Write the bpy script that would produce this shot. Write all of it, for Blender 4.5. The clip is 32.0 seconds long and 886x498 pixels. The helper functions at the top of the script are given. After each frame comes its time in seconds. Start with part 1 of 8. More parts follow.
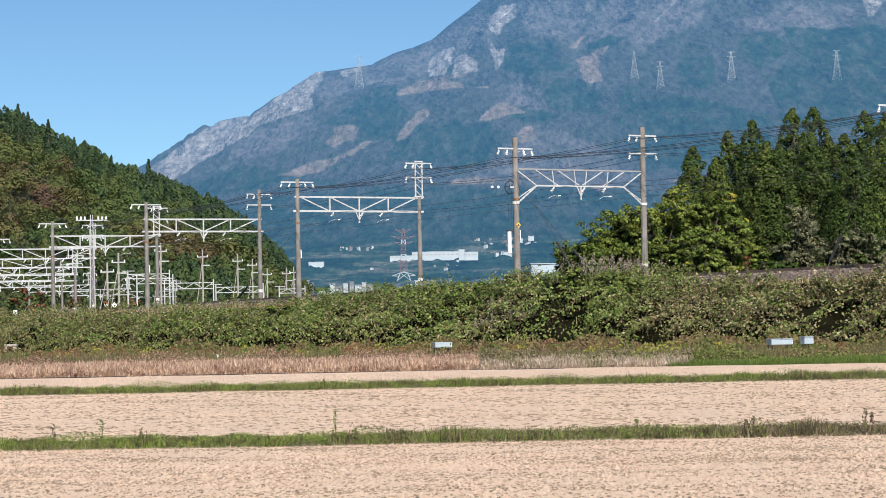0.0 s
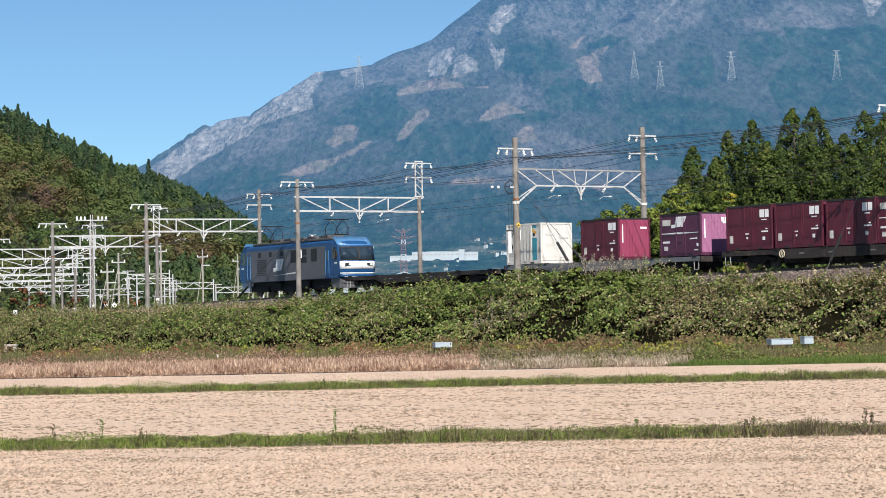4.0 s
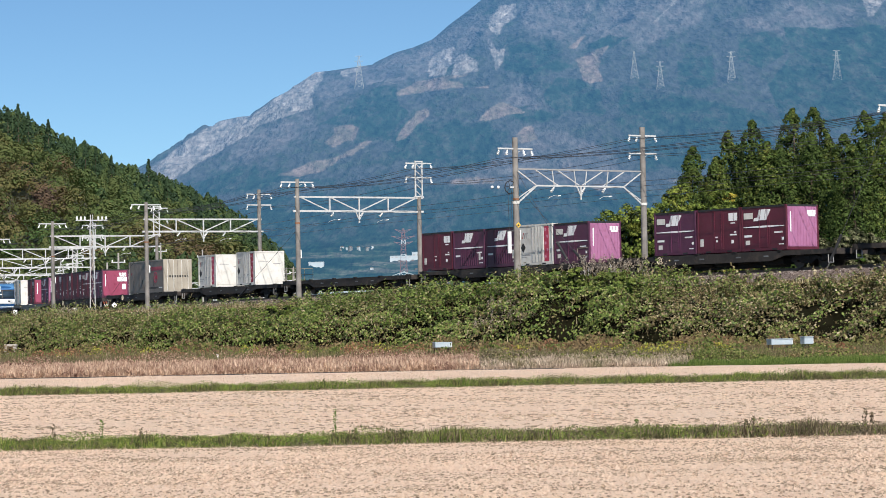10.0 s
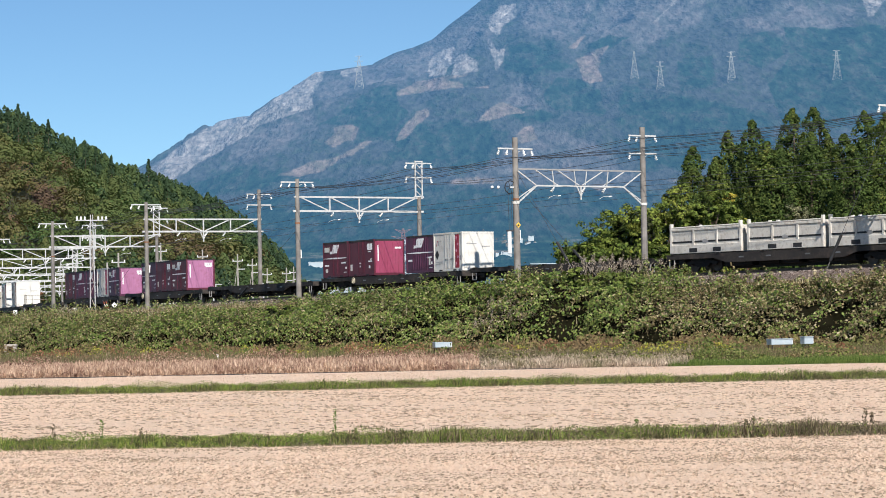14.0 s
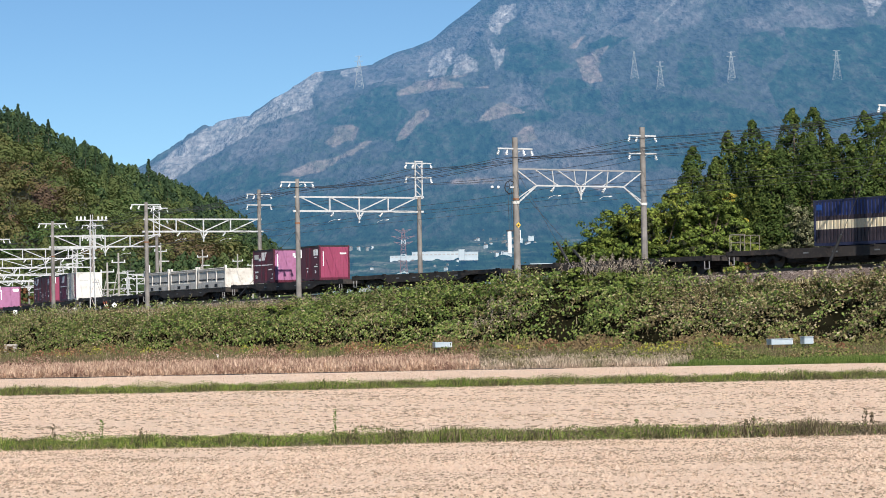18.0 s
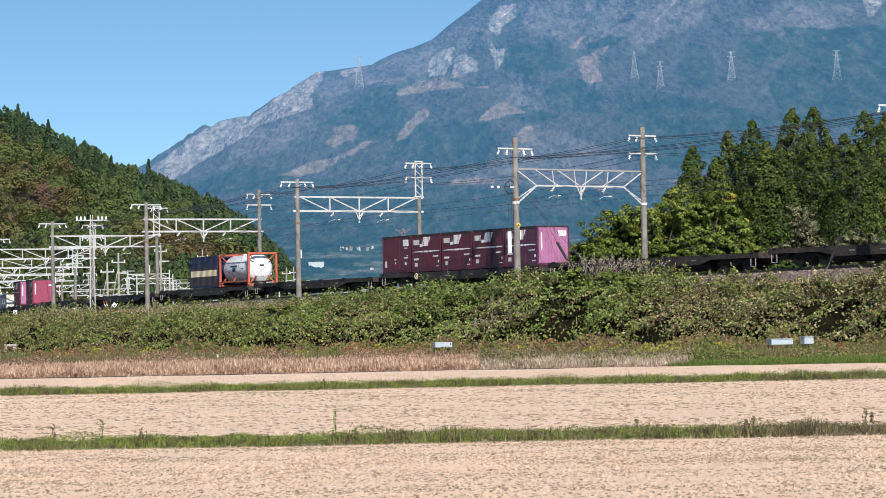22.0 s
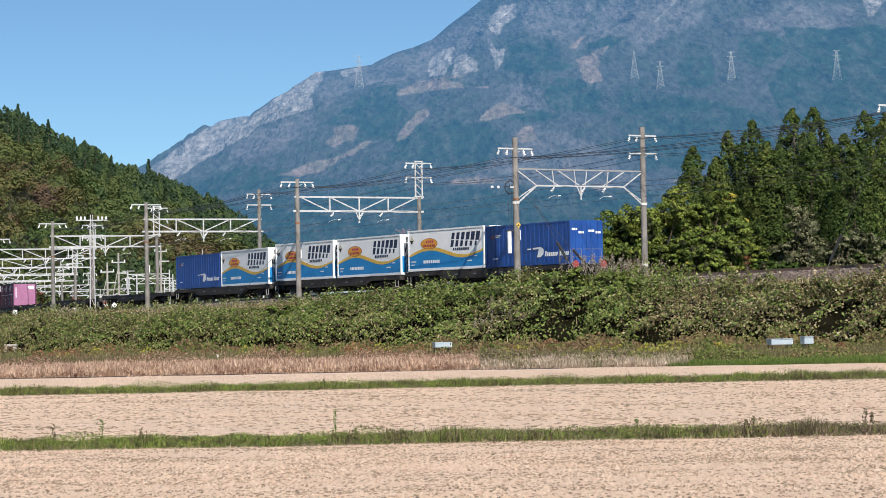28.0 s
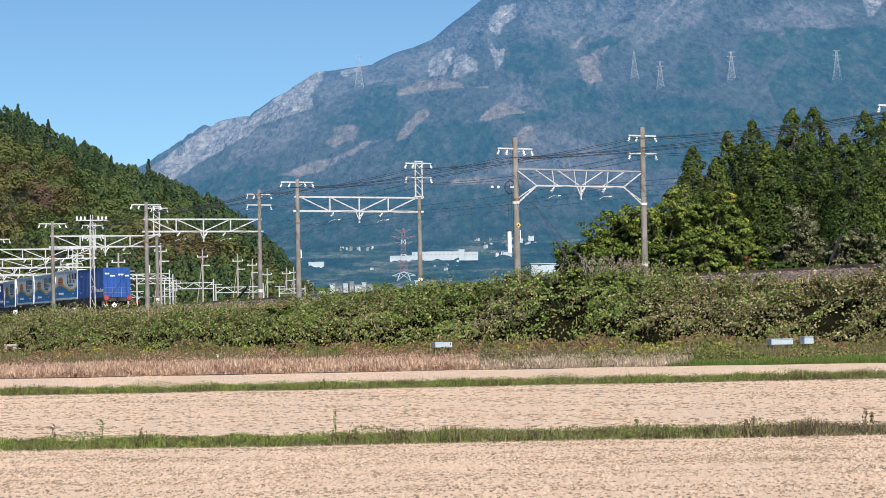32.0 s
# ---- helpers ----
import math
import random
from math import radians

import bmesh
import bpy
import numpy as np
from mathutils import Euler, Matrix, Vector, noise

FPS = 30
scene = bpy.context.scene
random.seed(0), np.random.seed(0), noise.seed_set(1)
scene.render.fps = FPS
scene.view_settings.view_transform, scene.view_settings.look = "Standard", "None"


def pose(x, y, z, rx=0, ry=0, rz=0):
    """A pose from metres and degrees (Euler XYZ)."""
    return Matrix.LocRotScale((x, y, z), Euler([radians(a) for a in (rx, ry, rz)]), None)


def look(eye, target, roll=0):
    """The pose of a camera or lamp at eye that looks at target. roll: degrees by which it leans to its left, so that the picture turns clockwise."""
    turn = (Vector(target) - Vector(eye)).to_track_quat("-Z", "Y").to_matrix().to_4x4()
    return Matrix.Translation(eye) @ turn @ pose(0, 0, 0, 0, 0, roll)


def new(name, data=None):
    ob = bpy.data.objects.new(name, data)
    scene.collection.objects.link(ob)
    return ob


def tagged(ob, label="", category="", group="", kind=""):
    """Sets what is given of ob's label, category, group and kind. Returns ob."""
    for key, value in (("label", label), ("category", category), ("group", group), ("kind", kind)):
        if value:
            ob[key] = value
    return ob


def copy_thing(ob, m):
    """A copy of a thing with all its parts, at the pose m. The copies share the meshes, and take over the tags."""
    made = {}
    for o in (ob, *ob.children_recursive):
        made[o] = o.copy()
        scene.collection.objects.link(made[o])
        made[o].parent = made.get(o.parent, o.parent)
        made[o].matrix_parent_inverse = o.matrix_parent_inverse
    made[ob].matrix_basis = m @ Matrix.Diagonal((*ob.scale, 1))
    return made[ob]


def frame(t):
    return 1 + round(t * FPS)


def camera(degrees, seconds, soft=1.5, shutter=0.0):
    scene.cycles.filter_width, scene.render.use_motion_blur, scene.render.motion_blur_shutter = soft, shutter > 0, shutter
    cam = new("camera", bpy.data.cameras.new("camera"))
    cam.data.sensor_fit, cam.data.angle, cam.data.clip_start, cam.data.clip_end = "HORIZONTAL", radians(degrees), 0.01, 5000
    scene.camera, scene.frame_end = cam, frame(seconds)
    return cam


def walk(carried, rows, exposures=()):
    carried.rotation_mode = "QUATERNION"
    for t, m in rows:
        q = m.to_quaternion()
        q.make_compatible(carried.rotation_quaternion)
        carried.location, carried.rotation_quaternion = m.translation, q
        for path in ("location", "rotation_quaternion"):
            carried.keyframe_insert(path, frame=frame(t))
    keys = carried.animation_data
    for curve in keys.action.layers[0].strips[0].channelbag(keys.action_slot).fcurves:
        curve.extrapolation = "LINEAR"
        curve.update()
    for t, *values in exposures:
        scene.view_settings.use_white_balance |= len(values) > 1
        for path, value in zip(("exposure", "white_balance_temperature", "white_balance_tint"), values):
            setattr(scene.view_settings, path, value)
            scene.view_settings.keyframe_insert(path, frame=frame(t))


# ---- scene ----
# ================= camera =================
EYE_Z = 1.6
cam = camera(19.832, 32.0, 0.6)
EYE = (0.0, 0.0, EYE_Z)
AIM = look(EYE, (0.0, 100.0, EYE_Z + 2.9209), -1.1)
# the film's camera dims its picture a little as the pale containers pass
walk(cam, [(0.0, AIM), (32.0, AIM)], [(0.0, 0.35), (6.2, 0.35), (7.2, 0.27), (9.3, 0.27), (11.0, 0.35), (23.0, 0.38), (25.0, 0.3), (28.0, 0.28), (29.5, 0.35), (32.0, 0.36)])

# ================= world and sun =================
SUN_AZ, SUN_EL = radians(-75), radians(37)
world = bpy.data.worlds.new("sky")
scene.world = world
world.use_nodes = True
wn = world.node_tree.nodes
wn.clear()
w_out = wn.new("ShaderNodeOutputWorld")
w_bg = wn.new("ShaderNodeBackground")
w_sky = wn.new("ShaderNodeTexSky")
w_sky.sky_type = "NISHITA"
w_sky.sun_disc = False
w_sky.sun_elevation = SUN_EL
w_sky.sun_rotation = radians(165)
w_sky.altitude = 3400
w_sky.air_density = 1.0
w_sky.dust_density = 0.0
w_sky.ozone_density = 0.7
w_bg.inputs["Strength"].default_value = 0.068
w_tint = wn.new("ShaderNodeMix")
w_tint.data_type, w_tint.blend_type = "RGBA", "MULTIPLY"
w_tint.inputs[0].default_value = 1.0
w_tint.inputs[7].default_value = (0.7, 0.95, 1.12, 1)   # clear dry autumn air
world.node_tree.links.new(w_sky.outputs[0], w_tint.inputs[6])
world.node_tree.links.new(w_tint.outputs[2], w_bg.inputs["Color"])
world.node_tree.links.new(w_bg.outputs[0], w_out.inputs["Surface"])

sun = new("sun", bpy.data.lights.new("sun", "SUN"))
sun.data.energy = 4.9
sun.data.angle = radians(0.5)
sun.data.color = (1.0, 0.95, 0.89)
sun_to = Vector((math.cos(SUN_AZ) * math.cos(SUN_EL), math.sin(SUN_AZ) * math.cos(SUN_EL), math.sin(SUN_EL)))
sun.matrix_world = look(sun_to * 300, (0, 0, 0))

# ================= materials =================


def ramp(nt, stops):
    r = nt.nodes.new("ShaderNodeValToRGB")
    els = r.color_ramp.elements
    els[0].position, els[0].color = stops[0][0], (*stops[0][1], 1)
    els[1].position, els[1].color = stops[-1][0], (*stops[-1][1], 1)
    for p, c in stops[1:-1]:
        e = els.new(p)
        e.color = (*c, 1)
    return r


def base_mat(name, rough=0.6, metal=0.0):
    m = bpy.data.materials.new(name)
    m.use_nodes = True
    nt = m.node_tree
    b = nt.nodes["Principled BSDF"]
    b.inputs["Roughness"].default_value = rough
    b.inputs["Metallic"].default_value = metal
    b.inputs["Specular IOR Level"].default_value = 0.4
    return m, nt, b


def noise_node(nt, scale, detail=4.0, rough=0.6, coord="Object"):
    tc = nt.nodes.new("ShaderNodeTexCoord")
    n = nt.nodes.new("ShaderNodeTexNoise")
    n.inputs["Scale"].default_value = scale
    n.inputs["Detail"].default_value = detail
    n.inputs["Roughness"].default_value = rough
    nt.links.new(tc.outputs[coord], n.inputs["Vector"])
    return n


def surf(name, c1, c2, scale=2.0, rough=0.6, metal=0.0, bump=0.15, fine=20.0, dirt=None, dirt_amt=0.35):
    """Two-tone surface with coarse variation, fine grain relief and optional dirt."""
    m, nt, b = base_mat(name, rough, metal)
    n = noise_node(nt, scale)
    r = ramp(nt, [(0.32, c1), (0.68, c2)])
    nt.links.new(n.outputs["Fac"], r.inputs[0])
    col = r.outputs[0]
    if dirt:
        d = noise_node(nt, scale * 2.7, 6.0, 0.7)
        dr = ramp(nt, [(0.5, (0, 0, 0)), (0.75, (dirt_amt,) * 3)])
        nt.links.new(d.outputs["Fac"], dr.inputs[0])
        mx = nt.nodes.new("ShaderNodeMix")
        mx.data_type = "RGBA"
        nt.links.new(dr.outputs[0], mx.inputs[0])
        nt.links.new(col, mx.inputs[6])
        mx.inputs[7].default_value = (*dirt, 1)
        col = mx.outputs[2]
    nt.links.new(col, b.inputs["Base Color"])
    f = noise_node(nt, fine, 3.0)
    bp = nt.nodes.new("ShaderNodeBump")
    bp.inputs["Strength"].default_value = bump
    bp.inputs["Distance"].default_value = 0.02
    nt.links.new(f.outputs["Fac"], bp.inputs["Height"])
    nt.links.new(bp.outputs[0], b.inputs["Normal"])
    return m


def leafy(name, stops, patch=None, patch_scale=0.3, trans=0.25, rough=0.7):
    """Leaves or blades: colour by piece, with larger patches of another tint."""
    m, nt, b = base_mat(name, rough)
    g = nt.nodes.new("ShaderNodeNewGeometry")
    r = ramp(nt, stops)
    nt.links.new(g.outputs["Random Per Island"], r.inputs[0])
    col = r.outputs[0]
    if patch:
        n = noise_node(nt, patch_scale, 3.0)
        pr = ramp(nt, [(0.48, (0, 0, 0)), (0.62, (1, 1, 1))])
        nt.links.new(n.outputs["Fac"], pr.inputs[0])
        r2 = ramp(nt, patch)
        nt.links.new(g.outputs["Random Per Island"], r2.inputs[0])
        mx = nt.nodes.new("ShaderNodeMix")
        mx.data_type = "RGBA"
        nt.links.new(pr.outputs[0], mx.inputs[0])
        nt.links.new(col, mx.inputs[6])
        nt.links.new(r2.outputs[0], mx.inputs[7])
        col = mx.outputs[2]
    nt.links.new(col, b.inputs["Base Color"])
    b.inputs["Specular IOR Level"].default_value = 0.2
    if trans:
        t = nt.nodes.new("ShaderNodeBsdfTranslucent")
        mix = nt.nodes.new("ShaderNodeMixShader")
        mix.inputs[0].default_value = trans
        nt.links.new(col, t.inputs["Color"])
        nt.links.new(b.outputs[0], mix.inputs[1])
        nt.links.new(t.outputs[0], mix.inputs[2])
        nt.links.new(mix.outputs[0], nt.nodes["Material Output"].inputs["Surface"])
    return m


M_SOIL = surf("field_soil", (0.56, 0.42, 0.31), (0.74, 0.565, 0.43), 7.0, 0.95, bump=0.6, fine=60)
# almost black: the shade of the creeper hollows is put into this earth
M_EARTH = surf("shade_dark_earth", (0.006, 0.006, 0.003), (0.015, 0.014, 0.008), 1.0, 0.95, bump=0.5, fine=10)
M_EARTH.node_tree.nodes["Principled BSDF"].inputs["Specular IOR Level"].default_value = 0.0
M_BUND = surf("bund_earth", (0.05, 0.042, 0.026), (0.1, 0.085, 0.05), 2.0, 0.95, bump=0.5, fine=20)
M_GROUND = surf("ground_far", (0.08, 0.09, 0.05), (0.16, 0.14, 0.08), 0.02, 0.95, bump=0.1, fine=1)
M_BALLAST = surf("ballast", (0.09, 0.066, 0.055), (0.25, 0.19, 0.165), 9.0, 0.95, bump=1.0, fine=22)
M_STEEL = surf("rail_steel", (0.12, 0.08, 0.06), (0.2, 0.14, 0.1), 3.0, 0.55, 0.6)
M_SLEEPER = surf("sleeper_concrete", (0.3, 0.28, 0.25), (0.4, 0.37, 0.33), 3.0, 0.9)
M_POLE = surf("concrete_pole", (0.165, 0.15, 0.137), (0.27, 0.25, 0.228), 1.2, 0.85, bump=0.2, fine=25, dirt=(0.12, 0.1, 0.08))
M_GALV = surf("galvanised_steel", (0.42, 0.43, 0.43), (0.58, 0.58, 0.57), 2.0, 0.5, 0.0, dirt=(0.4, 0.38, 0.36))
M_WIRE = surf("dark_cable", (0.05, 0.05, 0.055), (0.08, 0.08, 0.085), 1.0, 0.5, 0.3)
M_PORC = surf("white_porcelain", (0.75, 0.76, 0.75), (0.85, 0.85, 0.83), 2.0, 0.25)
M_BLACK = surf("black_sleeve", (0.02, 0.02, 0.022), (0.035, 0.035, 0.035), 2.0, 0.6)
M_WHITE = surf("white_paint", (0.72, 0.72, 0.7), (0.82, 0.82, 0.8), 1.5, 0.5, dirt=(0.5, 0.48, 0.44))
M_DECAL = surf("clean_white_marking", (0.84, 0.84, 0.83), (0.9, 0.9, 0.89), 1.5, 0.5)
M_RUST = surf("rust_band", (0.2, 0.1, 0.06), (0.32, 0.14, 0.07), 6.0, 0.8)
M_RUSTY = surf("rusting_galvanised", (0.42, 0.3, 0.25), (0.56, 0.5, 0.46), 3.0, 0.7)
# dark steel, taken near-black to hold the shade under the train
M_UNDER = surf("wagon_underframe", (0.01, 0.009, 0.009), (0.019, 0.017, 0.016), 1.2, 0.75, bump=0.2, dirt=(0.06, 0.05, 0.04), dirt_amt=0.25)
M_SILL = surf("wagon_sill", (0.022, 0.019, 0.018), (0.045, 0.038, 0.033), 0.8, 0.7, dirt=(0.13, 0.095, 0.072), dirt_amt=0.6)
M_TYRE = surf("wheel_steel", (0.06, 0.05, 0.045), (0.1, 0.085, 0.075), 2.0, 0.5, 0.5)
M_BARK = surf("bark", (0.09, 0.065, 0.045), (0.15, 0.11, 0.08), 3.0, 0.95, bump=0.6)

# ================= mesh helpers =================


def obj(name, bm, material=None, parent=None, label=""):
    me = bpy.data.meshes.new(name)
    bm.to_mesh(me)
    bm.free()
    if material:
        me.materials.append(material)
    ob = new(name, me)
    if parent:
        ob.parent = parent
    if label:
        ob["label"] = label
    return ob


def part(name, bm, material, parent, label=""):
    return obj(name, bm, material, parent, label)


def root(name, m, label, category, group="", kind=""):
    e = new(name)
    e.matrix_basis = m
    e.empty_display_size = 0.3
    return tagged(e, label, category, group, kind)


def polys(name, pts, material):
    """One mesh of n separate polygons from an array (n, k, 3)."""
    n, k, _ = pts.shape
    me = bpy.data.meshes.new(name)
    me.vertices.add(n * k)
    me.vertices.foreach_set("co", np.ascontiguousarray(pts, dtype=np.float32).reshape(-1))
    me.loops.add(n * k)
    me.loops.foreach_set("vertex_index", np.arange(n * k, dtype=np.int32))
    me.polygons.add(n)
    me.polygons.foreach_set("loop_start", np.arange(0, n * k, k, dtype=np.int32))
    me.update(calc_edges=True)
    me.materials.append(material)
    return me


def sheet(name, grid, material, smooth=True):
    """One mesh from a grid of points (rows, columns, 3)."""
    a, b, _ = grid.shape
    idx = np.arange(a * b).reshape(a, b)
    f = np.stack([idx[:-1, :-1], idx[:-1, 1:], idx[1:, 1:], idx[1:, :-1]], -1).reshape(-1, 4)
    me = bpy.data.meshes.new(name)
    me.vertices.add(a * b)
    me.vertices.foreach_set("co", np.ascontiguousarray(grid, dtype=np.float32).reshape(-1))
    me.loops.add(f.size)
    me.loops.foreach_set("vertex_index", f.reshape(-1).astype(np.int32))
    me.polygons.add(len(f))
    me.polygons.foreach_set("loop_start", np.arange(0, f.size, 4, dtype=np.int32))
    me.polygons.foreach_set("use_smooth", np.full(len(f), smooth))
    me.update(calc_edges=True)
    me.materials.append(material)
    return me


def add_box(bm, x0, x1, y0, y1, z0, z1, bevel=0.0):
    r = bmesh.ops.create_cube(bm, size=1.0)
    m = Matrix.Translation(((x0 + x1) / 2, (y0 + y1) / 2, (z0 + z1) / 2)) @ Matrix.Diagonal((x1 - x0, y1 - y0, z1 - z0, 1))
    bmesh.ops.transform(bm, matrix=m, verts=r["verts"])
    if bevel:
        es = list({e for v in r["verts"] for e in v.link_edges})
        bmesh.ops.bevel(bm, geom=es, offset=bevel, segments=1, affect="EDGES")
    return bm


def box(x0, x1, y0, y1, z0, z1, bevel=0.0):
    return add_box(bmesh.new(), x0, x1, y0, y1, z0, z1, bevel)


def add_bar(bm, p, q, r, r2=None, seg=8):
    """A round bar from p to q."""
    p, q = Vector(p), Vector(q)
    d = q - p
    m = Matrix.Translation((p + q) / 2) @ d.to_track_quat("Z", "Y").to_matrix().to_4x4()
    bmesh.ops.create_cone(bm, cap_ends=True, segments=seg, radius1=r, radius2=r if r2 is None else r2, depth=d.length, matrix=m)
    return bm


def bar(p, q, r, r2=None, seg=8):
    return add_bar(bmesh.new(), p, q, r, r2, seg)


def add_beam(bm, p, q, w, h):
    """A rectangular beam from p to q."""
    p, q = Vector(p), Vector(q)
    d = q - p
    m = Matrix.Translation((p + q) / 2) @ d.to_track_quat("X", "Z").to_matrix().to_4x4() @ Matrix.Diagonal((d.length, w, h, 1))
    bmesh.ops.create_cube(bm, size=1.0, matrix=m)
    return bm


def beam(p, q, w, h):
    return add_beam(bmesh.new(), p, q, w, h)


def prism(outline, y0, y1):
    """An outline in x, z drawn out from y0 to y1."""
    bm = bmesh.new()
    a = [bm.verts.new((x, y0, z)) for x, z in outline]
    b = [bm.verts.new((x, y1, z)) for x, z in outline]
    n = len(outline)
    for i in range(n):
        j = (i + 1) % n
        bm.faces.new((a[i], a[j], b[j], b[i]))
    bm.faces.new(a[::-1])
    bm.faces.new(b)
    bmesh.ops.recalc_face_normals(bm, faces=bm.faces)
    return bm


# ================= plan of the line =================
CURVE_FROM, CURVE = -60.0, -0.0022664
P0X, P0Y, HEAD0, SIDE = 20.0136, 138.3272, 2.2064276, 1.23


def line(s, lat=0.0):
    """Plan point and heading at s metres along the near track; lat is to the far side of it."""
    c = max(s, CURVE_FROM)
    a = HEAD0 + CURVE * c
    x = P0X + (math.sin(a) - math.sin(HEAD0)) / CURVE
    y = P0Y - (math.cos(a) - math.cos(HEAD0)) / CURVE
    if s < CURVE_FROM:
        x += (s - CURVE_FROM) * math.cos(a)
        y += (s - CURVE_FROM) * math.sin(a)
    w = lat + SIDE
    return x + math.sin(a) * w, y - math.cos(a) * w, a


def rail_z(s):
    return 4.29 - 0.008 * min(max(s, -200.0), 330.0)


def on_line(s, lat=0.0, up=0.0):
    """Pose on the line: x runs along the travel, y to its left (towards the fields)."""
    x, y, a = line(s, lat)
    return Matrix.Translation((x, y, rail_z(s) + up)) @ Matrix.Rotation(a, 4, "Z")


def travel(t):
    return 19.40702 * t + 0.5 * 0.0429903 * (t - 16.0) ** 2


rng = np.random.default_rng(7)


def fbm(x, y, scale, octaves=4, seed=0.0):
    """Smooth noise on arrays of plan points."""
    out = np.zeros(np.shape(x))
    r = np.random.default_rng(int(seed * 10) + 3)
    amp, tot = 1.0, 0.0
    for o in range(octaves):
        v = np.zeros(np.shape(x))
        for _ in range(5):
            th, ph = r.uniform(0, 6.283), r.uniform(0, 6.283)
            k = scale * 2 ** o * r.uniform(0.7, 1.3)
            v += np.sin((x * math.cos(th) + y * math.sin(th)) * k + ph + 1.3 * np.sin((x * math.sin(th) - y * math.cos(th)) * k * 0.7 + ph))
        out += amp * v / 5
        tot += amp
        amp *= 0.5
    return out / tot

# ================= ground and fields =================
g = np.zeros((2, 2, 3))
g[:, :, 0] = [[-4500, 4500], [-4500, 4500]]
g[:, :, 1] = [[-400, -400], [4900, 4900]]
g[:, :, 2] = -0.35
tagged(new("ground", sheet("ground", g, M_GROUND)), "dull green and brown valley floor", kind="structure")


def bund_y(i, x):
    """Plan line of the grassy ridges between the fields, and of the far field's edge."""
    return (34.1 - 0.03 * x + 0.12 * np.sin(x * 0.35), 63.4 - 0.01 * x + 0.2 * np.sin(x * 0.2),
            85.4 - 0.10 * np.maximum(x, 0) + 0.0 * x)[i]


def field_sheet(name, label, near, far, w):
    xs = np.linspace(-w, w, 160)
    rows = np.linspace(0, 1, 40)
    X = np.tile(xs, (40, 1))
    Y = near(xs)[None, :] * (1 - rows[:, None]) + far(xs)[None, :] * rows[:, None]
    Z = 0.02 * fbm(X, Y, 0.9, 3, 1)
    tagged(new(name, sheet(name, np.stack([X, Y, Z], -1), M_SOIL)), label, kind="structure")


field_sheet("field_1", "harvested rice field with pale dry stubble", lambda x: 0 * x - 30.0, lambda x: bund_y(0, x), 60)
field_sheet("field_2", "harvested rice field with pale dry stubble rows", lambda x: bund_y(0, x), lambda x: bund_y(1, x), 60)
field_sheet("field_3", "narrow harvested rice field of pale stubble", lambda x: bund_y(1, x), lambda x: bund_y(2, x), 60)
field_sheet("field_4", "rough ground under dry reddish grass", lambda x: bund_y(2, x), lambda x: 0 * x + 210.0, 90)

STRAW = leafy("straw", [(0.0, (0.54, 0.405, 0.3)), (0.3, (0.76, 0.585, 0.445)), (1.0, (0.85, 0.675, 0.525))],
              [(0.0, (0.5, 0.375, 0.275)), (0.4, (0.74, 0.57, 0.435)), (1.0, (0.84, 0.665, 0.52))], 1.6, 0.1, 0.8)
# dark brown quads stand for the shadows between straw clumps
STRAW_SHADE = leafy("straw_gap_shade", [(0.0, (0.15, 0.11, 0.075)), (0.6, (0.26, 0.195, 0.135)), (1.0, (0.42, 0.32, 0.23))], None, 1, 0.0, 0.9)


def blades(base, length, width, lean, material, name, flat=0.0, droop=0.0, slim=False, rowwise=0.0):
    """Thin blades that stand on base points; lean is the spread from upright, 0 to 1."""
    n = len(base)
    th = rng.uniform(0, 2 * math.pi, n)
    if rowwise:   # lie mostly along the rows
        th = np.where(rng.random(n) < rowwise, rng.normal(0, 0.35, n) + math.pi * (rng.random(n) < 0.5), th)
    tilt = np.abs(rng.normal(0, lean, n)) + flat
    d = np.stack([np.cos(th) * np.sin(tilt), np.sin(th) * np.sin(tilt), np.cos(tilt)], -1)
    side = np.stack([np.cos(th + 1.57 + rng.normal(0, 0.6, n)), np.sin(th + 1.57) * 0.6, 0 * th], -1)
    side /= np.linalg.norm(side, axis=1)[:, None] + 1e-9
    L = length if np.ndim(length) else np.full(n, length)
    w = (width * rng.uniform(0.6, 1.4, n))[:, None]
    tip = base + d * L[:, None]
    tip[:, 2] -= droop * L
    tip[:, 2] = np.maximum(tip[:, 2], base[:, 2] + 0.004)
    if slim:
        return polys(name, np.stack([base - side * w * 1.2, base + side * w * 1.2, tip], 1), material)
    q = np.stack([base - side * w, base + side * w, tip + side * w * 0.5, tip - side * w * 0.5], 1)
    return polys(name, q, material)


def wedge(n, y0, y1, spread=0.185, extra=0.6):
    """Random plan points over the part of a field in front of the eye, and a margin."""
    y = np.sqrt(rng.uniform(y0 ** 2, y1 ** 2, n))
    x = rng.uniform(-1, 1, n) * (y * spread + extra)
    return x, y


